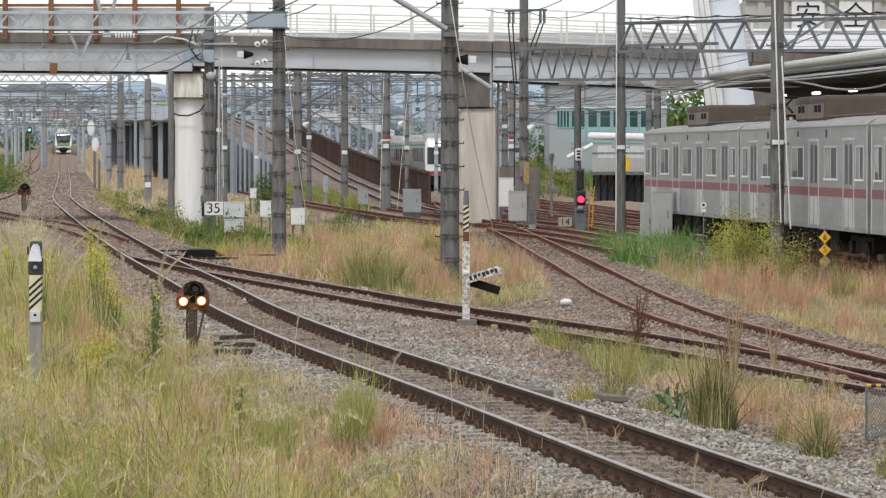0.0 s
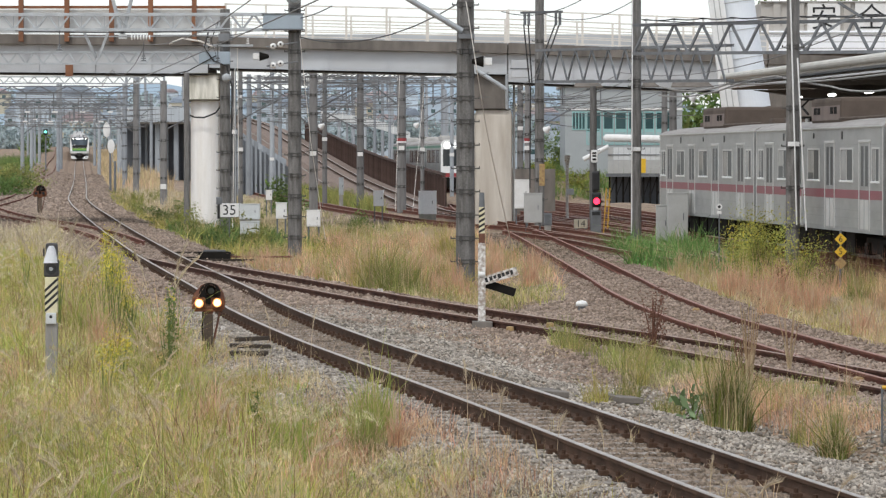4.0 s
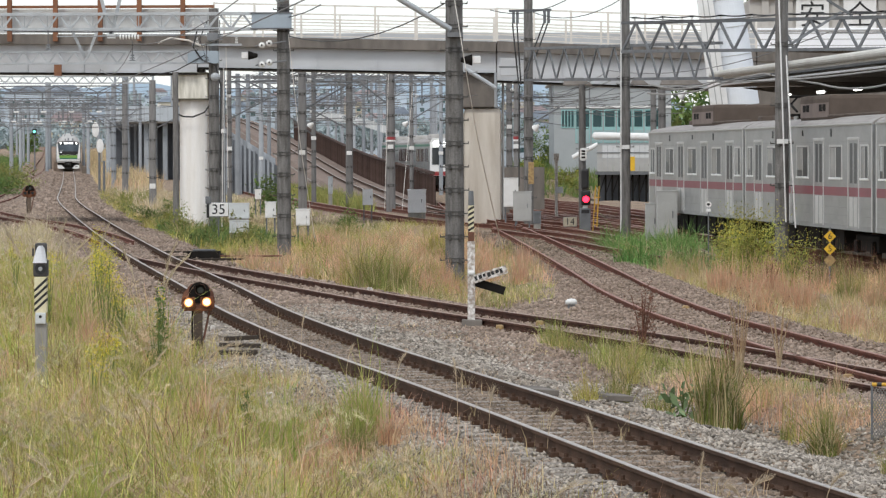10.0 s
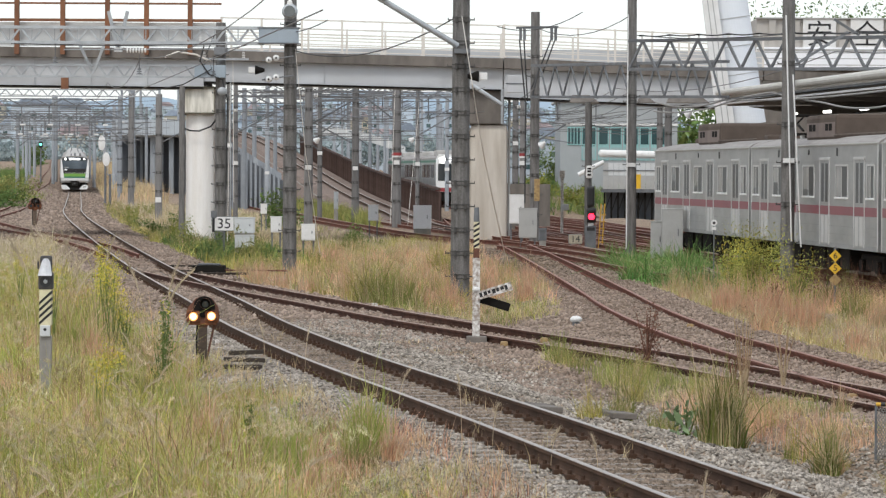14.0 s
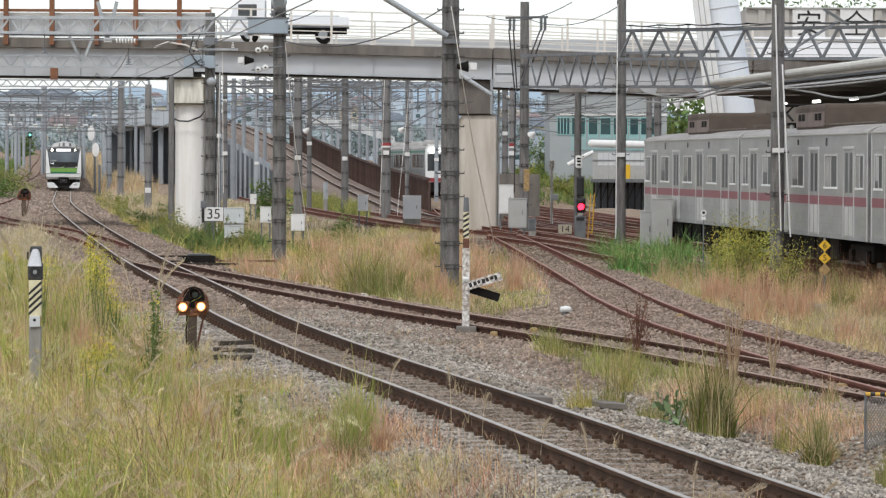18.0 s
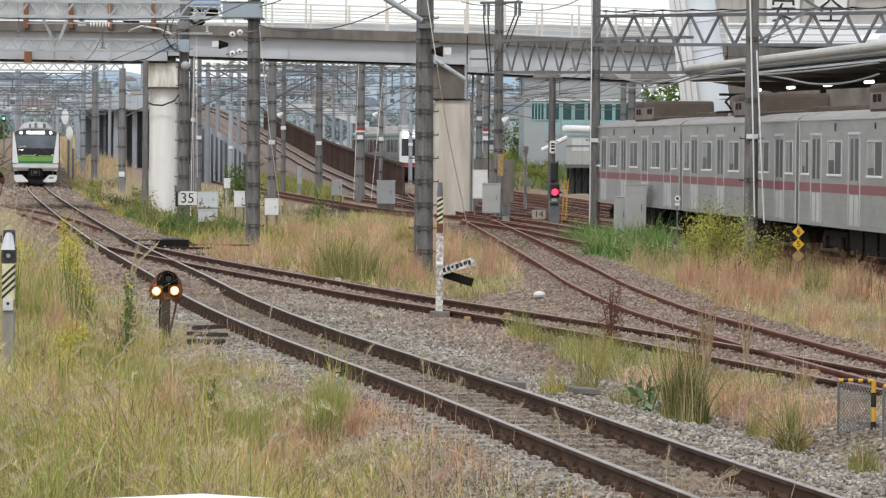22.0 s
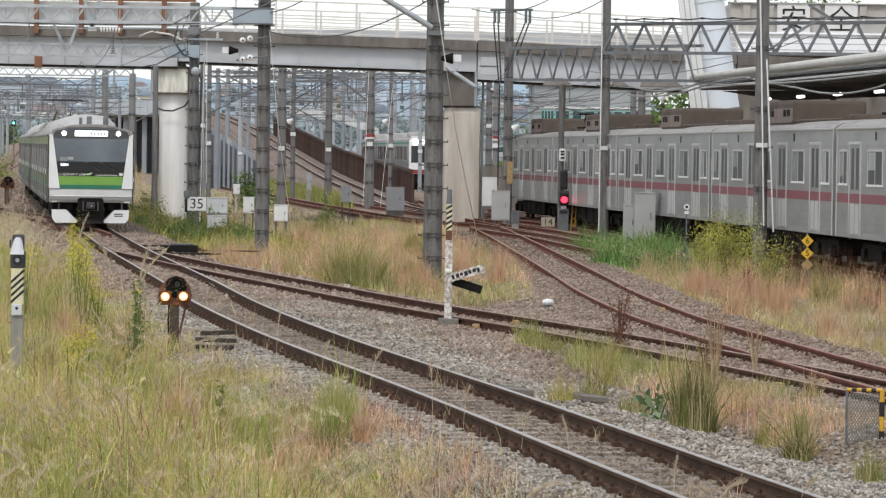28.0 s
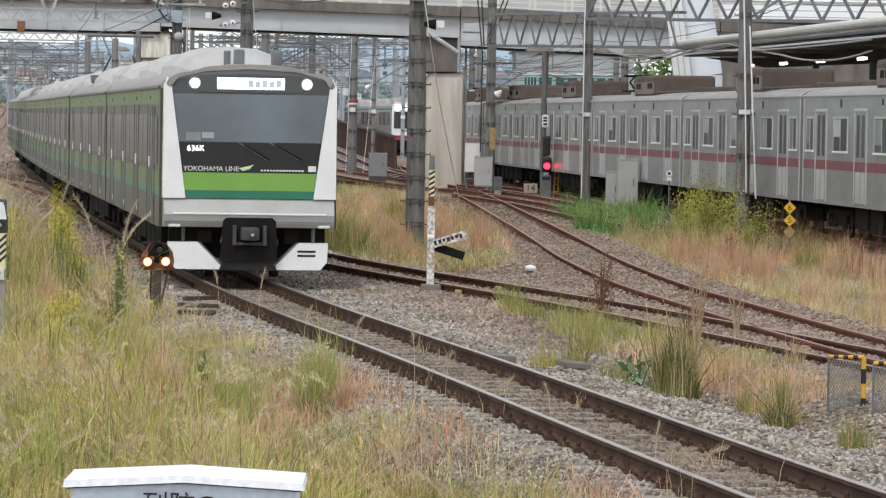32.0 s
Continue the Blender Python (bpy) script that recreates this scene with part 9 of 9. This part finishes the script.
def diamond_sign():
    t = empty("diamond_sign", Matrix.Translation((8.691, 90, 0)), "post with yellow diamond signs numbered 6 and 5", "sign")
    part("post", R((0, 0.06, -0.5), (0, 0.06, 1.05), 0.025), "galv_dark", t)
    for v, ch in ((0.845, "6"), (0.56, "5"), (0.30, "")):
        p = part("diamond", B(-0.1, 0.1, -0.01, 0.01, -0.1, 0.1, 0.004), "sign_yellow" if ch else "anchor", t, "yellow diamond plate" if ch else "faded dirty diamond plate")
        p.matrix_basis = Matrix.Translation((0, 0, v)) @ pose(0, 0, 0, 0, 45, 0)
        if ch:
            lettering("numeral", ch, 0.19, "black", Matrix.Translation((0, -0.014, v)), t)


diamond_sign()


def disc_sign(x, y, z):
    t = empty("disc_sign", Matrix.Translation((x, y, 0)), "thin post with a small round white sign", "sign")
    part("post", R((0, 0, -0.5), (0, 0, z), 0.018), "galv_dark", t)
    part("disc", R((0, -0.03, z), (0, -0.015, z), 0.08, seg=18), "white", t)
    part("dot", R((0, -0.034, z), (0, -0.029, z), 0.04, seg=14), "black", t)
    part("tag", B(-0.06, 0.06, -0.03, -0.015, z - 0.19, z - 0.11), "white", t)


disc_sign(6.981, 106, 1.383)


def mesh_gate(x, y, label):
    """A small barrier: striped yellow and black frame round wire mesh."""
    t = empty("mesh_barrier", Matrix.Translation((x, y, -0.37)) @ pose(0, 0, 0, 0, 0, -8), label, "barrier", "mesh barriers")
    w, h = 0.36, 0.71
    part("thin_post", R((0, 0, -0.05), (0, 0, h), 0.013, seg=8), "galv_dark", t, "thin grey post")
    part("frame_post", R((w, 0, -0.05), (w, 0, h), 0.026, seg=12), "yellow", t)
    for k in range(2):
        part("black_band", R((w, 0, 0.14 + 0.30 * k), (w, 0, 0.29 + 0.30 * k), 0.028, seg=12), "black", t)
    for z in (0.03, h):
        part("frame_rail", R((0, 0, z), (w, 0, z), 0.02, seg=10), "yellow", t)
        for k in range(3):
            part("black_band", R((0.05 + 0.1 * k, 0, z), (0.1 + 0.1 * k, 0, z), 0.022, seg=10), "black", t)
    bm = bmesh.new()
    for i in range(-26, 13):
        for s in (-1, 1):
            a = (0.03 * i + 0.0, 0.05)
            p = Vector((a[0], 0.004 * s, 0.05))
            q = p + Vector((0.63 * 0.6, 0, 0.63))
            x0, x1 = p.x, q.x
            lo, hi = max(0.0, (0.01 - x0) / (x1 - x0)), min(1.0, (w - 0.01 - x0) / (x1 - x0))
            if hi > lo:
                a1, b1 = p.lerp(q, lo), p.lerp(q, hi)
                if s < 0:
                    a1.x, b1.x = w - a1.x, w - b1.x
                beam(bm, a1, b1, 0.007, 0.009)
    part("wire_mesh", bm, "mesh_grey", t, "grey wire mesh", "stuff")


mesh_gate(4.35, 40.6, "yellow and black striped barrier with grey wire mesh")
mesh_gate(4.695, 39.6, "yellow and black striped barrier with grey wire mesh")


def slab_cover(x, y, w, d, label):
    ob = part("cable_cover", B(-w / 2, w / 2, -d / 2, d / 2, -0.02, 0.05, 0.012), "slab")
    ob.matrix_basis = Matrix.Translation((x, y, float(ground_z(x, y)) + 0.05)) @ pose(0, 0, 0, 0, 3, 12)
    tagged(ob, label, "cover slab", "cable covers")


slab_cover(1.059, 47.5, 0.34, 0.9, "dark concrete cable cover beside the ballast")
slab_cover(1.954, 47, 0.30, 0.8, "dark concrete cable cover in the grass")


def plank(x, y, w, yaw, tilt=0.0, z=0.05):
    ob = part("plank", B(-w / 2, w / 2, -0.09, 0.09, -0.03, 0.03, 0.008), "dark_wood")
    ob.matrix_basis = Matrix.Translation((x, y, float(ground_z(x, y)) + z)) @ pose(0, 0, 0, 0, tilt, yaw)
    tagged(ob, "weathered dark wooden plank lying on the ballast", "plank", "loose planks")


for x, y, w, a, ti, z in ((-3.057, 58, 0.6, 8, 2, 0.12), (-3.064, 58.6, 0.5, -6, -3, 0.2), (-3.045, 57.3, 0.55, 14, 0, 0.05), (-2.931, 57.0, 0.3, 60, 0, 0.04), (-7.264, 112, 1.6, 20, 0, 0.05),
                          (-6.524, 109, 1.8, 12, 0, 0.06), (-6.498, 114, 1.5, 30, 0, 0.05), (-7.99, 118, 1.7, 10, 0, 0.05), (-7.192, 116, 1.4, 40, 0, 0.08)):
    plank(x, y, w, a, ti, z)


def marker_stone(x, y, h, w, label):
    ob = part("marker_stone", B(-w / 2, w / 2, -w / 2, w / 2, -0.1, h, 0.025), "white_worn")
    ob.matrix_basis = Matrix.Translation((x, y, float(ground_z(x, y)))) @ pose(0, 0, 0, 2, 3, 10)
    tagged(ob, label, "marker stone", "marker stones")


marker_stone(-2.135, 47, 0.2, 0.1, "worn white concrete marker stone in the grass")
marker_stone(-3.822, 64, 0.16, 0.07, "small white stake beside the dwarf signal")
marker_stone(-1.648, 83, 0.1, 0.12, "pale stone lying on the ballast")


def point_clamp(ln, y, off, label):
    """A yellow painted fishplate block on a rail."""
    x = float(ln.x(y)) + off
    ob = part("rail_anchor", B(-0.065, 0.065, -0.13, 0.13, -0.15, -0.05, 0.035), "anchor")
    ob.matrix_basis = Matrix.Translation((x, y, 0))
    tagged(ob, label, "rail anchor", "yellow rail anchors")


for ln, y, o in ((BRANCH, 64.4, -0.68), (BRANCH, 66.0, 0.42), (SIDING, 74.2, -0.46), (SIDING, 72.4, 0.46), (BRANCH, 48.6, -0.7), (SIDING, 49.6, -0.62)):
    point_clamp(ln, y, o, "faded yellow rail anchor block on the rusty rail")


def point_machine(x, y, yaw):
    t = empty("point_machine", Matrix.Translation((x, y, float(ground_z(x, y)))) @ pose(0, 0, 0, 0, 0, yaw), "dark steel point machine with rods beside the turnout", "point machine")
    part("case", B(-0.45, 0.45, -0.25, 0.25, 0.02, 0.26, 0.03), "soot_shade_black", t)
    part("cover", B(-0.3, 0.3, -0.2, 0.2, 0.26, 0.31, 0.02), "galv_dark", t)
    part("rod", R((0.45, 0, 0.12), (2.2, 0, 0.12), 0.025, seg=8), "rusty", t)


point_machine(-6.85, 111, -3)
wires("signal_cable", "thin cables looping over the ballast by the planks", [((-3.306, 58, -0.134), (-2.557, 57, -0.199), 0.03), ((-3.223, 58, -0.217), (-1.792, 56, -0.212), 0.02)], 0.012, "cable")


# ---- fittings on the poles ----
def insulator_arm(p, n, step, label):
    t = empty("insulator_set", Matrix.Translation(p), label, "insulator", "insulators")
    for i in range(n):
        part("insulator", ball(bmesh.new(), (step * i, 0, 0.06 * i), 0.1, 1, 1, 0.95, 14), "porcelain", t)
        part("core", R((step * i, -0.11, 0.06 * i), (step * i, -0.09, 0.06 * i), 0.03, seg=8), "soot_shade_black", t)
    part("pin", R((-0.2, 0.05, -0.02), (step * n + 0.3, 0.05, 0.06 * n), 0.02, seg=6), "galv_dark", t)


insulator_arm((-5.557, 118.6, 6.038), 2, 0.22, "pair of white porcelain ball insulators")
insulator_arm((-5.557, 118.6, 5.462), 2, 0.22, "pair of white porcelain ball insulators below the beam")


def floodlight(p, label, flip=1):
    t = empty("floodlight", Matrix.Translation(p), label, "floodlight", "floodlights")
    part("shade", R((0, 0, 0), (0.16 * flip, -0.12, 0.14), 0.16, 0.05, seg=14), "white", t)
    part("bracket", B(-0.03 + 0.16 * flip, 0.03 + 0.16 * flip, -0.1, 0.2, 0.1, 0.16), "galv_dark", t)


floodlight((-6.553, 188, 4.15), "white floodlight shade on a far pole", 1)
floodlight((-2.204, 203, 4.324), "white floodlight shade on a far pole", 1)
floodlight((3.476, 158, 3.783), "white floodlight shade beside the dark pole", 1)
floodlight((8.24, 140, 4.78), "pale floodlight shade over the station throat", 1)


def speaker(p, label, turn=0.0):
    t = empty("loudspeaker", Matrix.Translation(p) @ pose(0, 0, 0, 0, 0, turn), label, "loudspeaker", "loudspeakers")
    part("horn", R((0, 0, 0), (-0.28, 0, 0.0), 0.14, 0.05, seg=14), "soot_shade_black", t)
    part("back", B(0.0, 0.2, -0.08, 0.08, -0.09, 0.09, 0.02), "white", t)


speaker((0.595, 94.6, 4.997), "grey horn loudspeaker on the thick pole")
speaker((-5.954, 118.4, 5.728), "dark horn with a white case by the beam", 180.0)
arm = empty("bracket_tube", Matrix(), "long pale tube bracket rising from the thick pole", "bracket")
part("tube", R((0.081, 94.7, 5.73), (-1.9, 94.2, 6.90), 0.07, seg=12), "galv", arm)
part("level_tube", R((-1.75, 94.2, 6.93), (-6.3, 94.2, 6.99), 0.055, seg=12), "galv", arm)
part("gusset", prism(bmesh.new(), [(-2.15, 94.14, 7.0), (-1.62, 94.14, 7.0), (-1.62, 94.14, 6.78), (-1.85, 94.14, 6.82)], (0, 0, 0), (0, 0.12, 0)), "galv", arm)
lamp_a = empty("round_lamp", Matrix.Translation((-4.93, 118.6, 7.49)), "round glass lamp clamped on the catenary pole", "lamp")
part("globe", ball(bmesh.new(), (0, -0.1, 0), 0.24, 1, 0.8, 1, 18), "galv", lamp_a)
part("glass", R((0, -0.32, 0), (0, -0.27, 0), 0.17, seg=20), "pane_grey", lamp_a)
part("hood", ball(bmesh.new(), (0, -0.1, 0.2), 0.12, 0.8, 0.8, 1.3, 12), "white", lamp_a)
part("clamp", B(0, 0.379, 94.4, 95.4, 5.541, 5.649), "galv_dark", arm)
strut = empty("pier_strut", Matrix(), "pale steel strut and drop pipe before the tan pier", "strut")
part("strut", R((0.759, 166, 6.352), (2.016, 166, 5.546), 0.09, seg=10), "galv", strut)
part("drop_pipe", R((2.016, 166, 6.21), (2.016, 166, 4.739), 0.06, seg=10), "galv", strut)
pole_box = empty("pole_box", Matrix.Translation((2.515, 163, 6.333)), "pale switch box beside the bridge girder", "switch box")
part("case", B(-0.34, 0.34, -0.2, 0.2, -0.34, 0.38, 0.02), "girder", pole_box)
part("rail", B(-0.4, 0.4, -0.22, -0.2, 0.0, 0.05), "galv_dark", pole_box)
drop = empty("drop_cable", Matrix(), "black cables dropping from insulators beside the pole", "cable")
for a, b in (((2.596, 158, 8.027), (2.844, 158, 5.544)), ((2.776, 158, 8.027), (2.934, 158, 5.544)), ((3.86, 158, 8.027), (3.07, 158, 6.041)), ((4.018, 158, 8.027), (3.521, 158, 6.673)), ((2.867, 158, 5.544), (2.844, 158, 1.481))):
    part("cable", tube(bmesh.new(), sag(a, b, 0.03, 4), 0.03, 6), "cable", drop)
for u in (2.641, 2.799, 3.882, 4.04):
    part("insulator", R((u, 158, 7.982), (u, 158, 8.478), 0.06, seg=10), "galv_dark", drop)
part("cross_arm", beam(bmesh.new(), (2.46, 158, 8.478), (4.153, 158, 8.523), 0.09, 0.09), "galv_dark", drop)


def pole_gear():
    """Switchgear, cross arms and cable loops on the pole beside the white pier."""
    t = empty("pole_switchgear", Matrix.Translation((-8.968, 151.7, 0)), "dark switchgear with cable loops on the catenary pole", "switchgear")
    part("cross_arm", B(-0.9, 0.9, -0.28, -0.2, 7.55, 7.65), "galv", t)
    part("cross_arm", B(-0.8, 1.1, -0.28, -0.2, 6.95, 7.03), "galv", t)
    part("switch_box", B(-0.22, 0.22, -0.42, -0.2, 7.14, 7.44, 0.03), "galv_dark", t, "dark grey switch box")
    part("conduit", R((0.42, -0.3, 0.5), (0.42, -0.3, 6.3), 0.02, seg=6), "galv", t)
    part("conduit", R((0.56, -0.3, 1.5), (0.50, -0.3, 6.9), 0.012, seg=6), "white_rail", t)
    part("cable_loop", tube(bmesh.new(), [(-0.6, -0.4, 7.5), (-0.75, -0.45, 6.9), (-0.4, -0.45, 6.4), (0.1, -0.4, 6.2), (0.3, -0.35, 5.4), (0.25, -0.3, 2.0)], 0.03), "cable", t)
    part("cable_loop", tube(bmesh.new(), [(-2.1, -0.4, 7.05), (-1.6, -0.45, 7.25), (-0.9, -0.4, 7.15), (-0.35, -0.35, 6.9)], 0.035), "white_rail", t, "pale curved cable")
    part("cable_loop", tube(bmesh.new(), [(-0.2, -0.4, 7.9), (-0.5, -0.4, 7.2), (-0.3, -0.4, 6.6), (-1.4, -0.4, 6.0), (-2.4, -0.4, 5.8)], 0.022), "cable", t)
    for a, z in ((-0.75, 7.65), (-0.35, 7.65), (0.4, 7.65), (0.8, 7.65), (-0.6, 7.03), (0.9, 7.03)):
        bm = bmesh.new()
        for j in range(4):
            rod(bm, (a, -0.24, z + 0.02 + 0.06 * j), (a, -0.24, z + 0.05 + 0.06 * j), 0.06 - 0.006 * j, seg=10)
        part("insulator", bm, "porcelain", t)
    part("hook_lamp", ball(bmesh.new(), (0.1, -0.45, 5.75), 0.19, 1.0, 0.6, 0.9, 12), "galv", t, "grey round fitting")
    beam_set = empty("insulator_string", Matrix.Translation((-9.9, 119.6, 6.33)), "white insulator string slung below the lattice beam", "insulator", "insulators")
    for j in range(7):
        part("disc", R((0.09 * j, 0, 0), (0.09 * j + 0.045, 0, 0), 0.075, seg=12), "porcelain", beam_set)
    part("rod", R((-1.9, 0, 0.02), (2.6, 0, 0.05), 0.02, seg=6), "galv", beam_set)
    for u, z in ((-12.1, 5.95), (-9.55, 5.62), (-7.3, 5.55), (-6.9, 6.25)):
        c = empty("hanging_insulator", Matrix.Translation((u, 120, z)), "dark bell insulator hanging from the lattice beam", "insulator", "insulators")
        part("rod", R((0, 0, 0), (0, 0, 0.6), 0.015, seg=5), "galv_dark", c)
        bm = bmesh.new()
        for j in range(3):
            rod(bm, (0, 0, 0.07 * j), (0, 0, 0.07 * j + 0.04), 0.12 - 0.03 * j, 0.05, seg=12)
        part("bell", bm, "galv_dark", c)


pole_gear()


def far_disc_signal(u, v, d, w, h):
    t = empty("disc_board", Matrix.Translation(((u - 784) * d / 7000, d, 2.7 + (276 - v) * d / 7000)), "white oval board on a thin frame beside the far line", "sign", "oval boards")
    part("board", ball(bmesh.new(), (0, 0, 0), 1.0, w / 2 * d / 7000, 0.06, h / 2 * d / 7000, 16), "white", t)
    for a in (0.1, 0.75):
        part("frame_bar", B(a, a + 0.06, 0.05, 0.12, -1.3, 1.0), "galv", t)
    part("frame_bar", B(0.1, 0.81, 0.05, 0.12, -1.3, -1.22), "galv", t)
    part("frame_bar", B(0.1, 0.81, 0.05, 0.12, 0.94, 1.0), "galv", t)
    part("mast", R((0.3, 0.1, -6.5), (0.3, 0.1, -1.2), 0.1, seg=8), "galv_dark", t)


far_disc_signal(161, 227, 330, 13, 27)
far_disc_signal(169, 256, 320, 13, 25)
sig = empty("far_signal", Matrix.Translation((-49.081, 470, 5.721)), "distant signal showing a pale green light", "signal")
part("head", B(-0.25, 0.25, -0.1, 0.15, -0.35, 0.4, 0.1), "black", sig)
part("lamp", R((0, -0.15, 0.05), (0, -0.1, 0.05), 0.16, seg=12), "lamp_green", sig, "pale green lit lamp")
part("mast", R((0, 0.1, -9), (0, 0.1, -0.3), 0.09, seg=8), "galv_dark", sig)

white_mast = empty("short_mast", Matrix.Translation((4.882, 178, 0)), "short white mast with fittings behind the junction", "mast")
part("shaft", R((0, 0, -0.5), (0, 0, 2.7), 0.07, seg=10), "white_worn", white_mast)
part("fitting", B(-0.12, 0.12, -0.1, 0.1, 2.471, 2.802, 0.02), "white_worn", white_mast)
part("box", B(-0.05, 0.3, -0.1, 0.15, 1.022, 1.301, 0.02), "pale_box", white_mast)
yellow_case = empty("yellow_case", Matrix.Translation((3.297, 157, 0)), "yellow cable guard on the dark pole", "cable guard")
part("guard", B(-0.1, 0.12, -0.12, 0.05, 1.579, 2.453, 0.02), "anchor", yellow_case)
low_wall = part("wall_junction", B(2.514, 4.886, 200, 200.3, -0.5, 2.129, 0.02), "slab")
tagged(low_wall, "low weathered concrete wall behind the junction", "wall", kind="structure")
fence_pipe = empty("dry_bundle", Matrix.Translation((6.696, 108, -0.4)), "bundle of pale dry stalks and boards beside the station track", "board bundle")
for i in range(5):
    part("board", beam(bmesh.new(), (0.1 * i - 0.2, 0, 0.35 + 0.05 * i), (0.1 * i + 0.35, 0.1, 0.3 + 0.06 * (i % 2)), 0.05, 0.04), "sand_wall", fence_pipe)
    part("stake", B(0.12 * i - 0.2, 0.12 * i - 0.16, 0, 0.04, -0.1, 0.55), "wood", fence_pipe)


# ---- the platform's end below the camera, and its emergency box ----
deck = part("platform_end", B(-3.2, 2.4, -14, 9.2, -0.5, 1.08, 0.02), "concrete")
tagged(deck, "concrete platform end below the viewpoint", "platform", kind="structure")
alarm = empty("emergency_box", Matrix.Translation((-0.456, 8.2, 1.07)), "white lettered emergency alarm box on the platform end", "alarm box")
part("post", R((0, 0.12, 0), (0, 0.12, 0.42), 0.05, seg=12), "galv", alarm)
part("case", B(-0.235, 0.235, 0, 0.2, 0.40, 0.868, 0.004), "face_white", alarm, "pale lettered case")
lid = [(-0.247, 0.874), (0, 0.888), (0.247, 0.874), (0.25, 0.859), (0, 0.873), (-0.25, 0.859)]
part("lid", prism(bmesh.new(), [(x, -0.03, z) for x, z in lid], (0, 0, 0), (0, 0.26, 0)), "enamel_white", alarm, "white pitched lid")
part("lid_seal", prism(bmesh.new(), [(x * 0.97, -0.012, z - 0.004) for x, z in lid], (0, 0, 0), (0, 0.2, 0)), "black", alarm)
lettering("lettering", "\u5217\u9632C", 0.056, "black", Matrix.Translation((-0.012, -0.004, 0.821)), alarm, 0.001)


# ---- what moves ----
def car_pose(ln, s, ahead=-1):
    """A car centred at length s of its line; ahead -1 drives towards smaller y."""
    a, b = ln.at(s - 6.9), ln.at(s + 6.9)
    d = (a - b) if ahead < 0 else (b - a)
    c = (a + b) / 2
    return Matrix.Translation(c) @ Euler((math.atan2(d.z, math.hypot(d.x, d.y)), 0, math.atan2(-d.x, d.y))).to_matrix().to_4x4()


def green_front_at(t):
    """How far ahead of the platform's end the green train's front is."""
    return 690.0 - 21.61 * t + 0.0653 * t * t


def grey_run(t):
    """How far the grey train has pulled away."""
    return 0.45 * max(0.0, t - 18.3) ** 2


def motions():
    for i, car in enumerate(GREEN):
        walk(car, [(t, Matrix.Translation((float(np.interp(t, [22, 25, 28, 31, 32], [0, -0.25, -0.12, -0.04, 0.22])), 0, 0)) @ car_pose(MAIN, MAIN.length(green_front_at(t)) + 9.75 + 20.0 * i)) for t in range(33)])
    # road traffic crosses the bridge from the station side and leaves on the other
    def road_pose(x):
        y = float(np.interp(x, [13.1, 34.0], [171.2, 182.2]))
        z = float(np.interp(x, [-37.1, -10.6, 2.1, 13.1, 34.0], [8.08, 7.84, 7.55, 7.12, 6.7])) + 0.01
        return pose(x, y, z, 0, 0, 27.8 if x > 13.1 else 0)
    walk(TRUCK, [(t, road_pose(float(np.interp(t, [18.1, 19.0, 24.2], [29.0, 9.1, -29.5])))) for t in [0, 18] + [18.2 + 0.2 * k for k in range(32)] + [32]])
    walk(FLATBED, [(t, road_pose(min(29.0, max(-29.5, 6.5 - 7.85 * (t - 16.0))))) for t in [0, 13] + [13.2 + 0.2 * k for k in range(38)] + [32]])
    walk(CAR, [(t, road_pose(min(29.0, max(-29.5, 4.93 - 8.28 * (t - 24.0))))) for t in [0, 21] + [21.2 + 0.2 * k for k in range(36)] + [32]])
    start = STATION.length(133.6)
    for i, car in enumerate(GREY):
        walk(car, [(t, car_pose(STATION, start + grey_run(t) - 9.8 - 20.0 * i, 1)) for t in [0, 17, 18] + [18.5 + 0.5 * k for k in range(28)]])
    for i, car in enumerate(RED):
        car.matrix_basis = car_pose(RED_LINE, RED_LINE.length(280) + 9.85 + 20.0 * i)


motions()
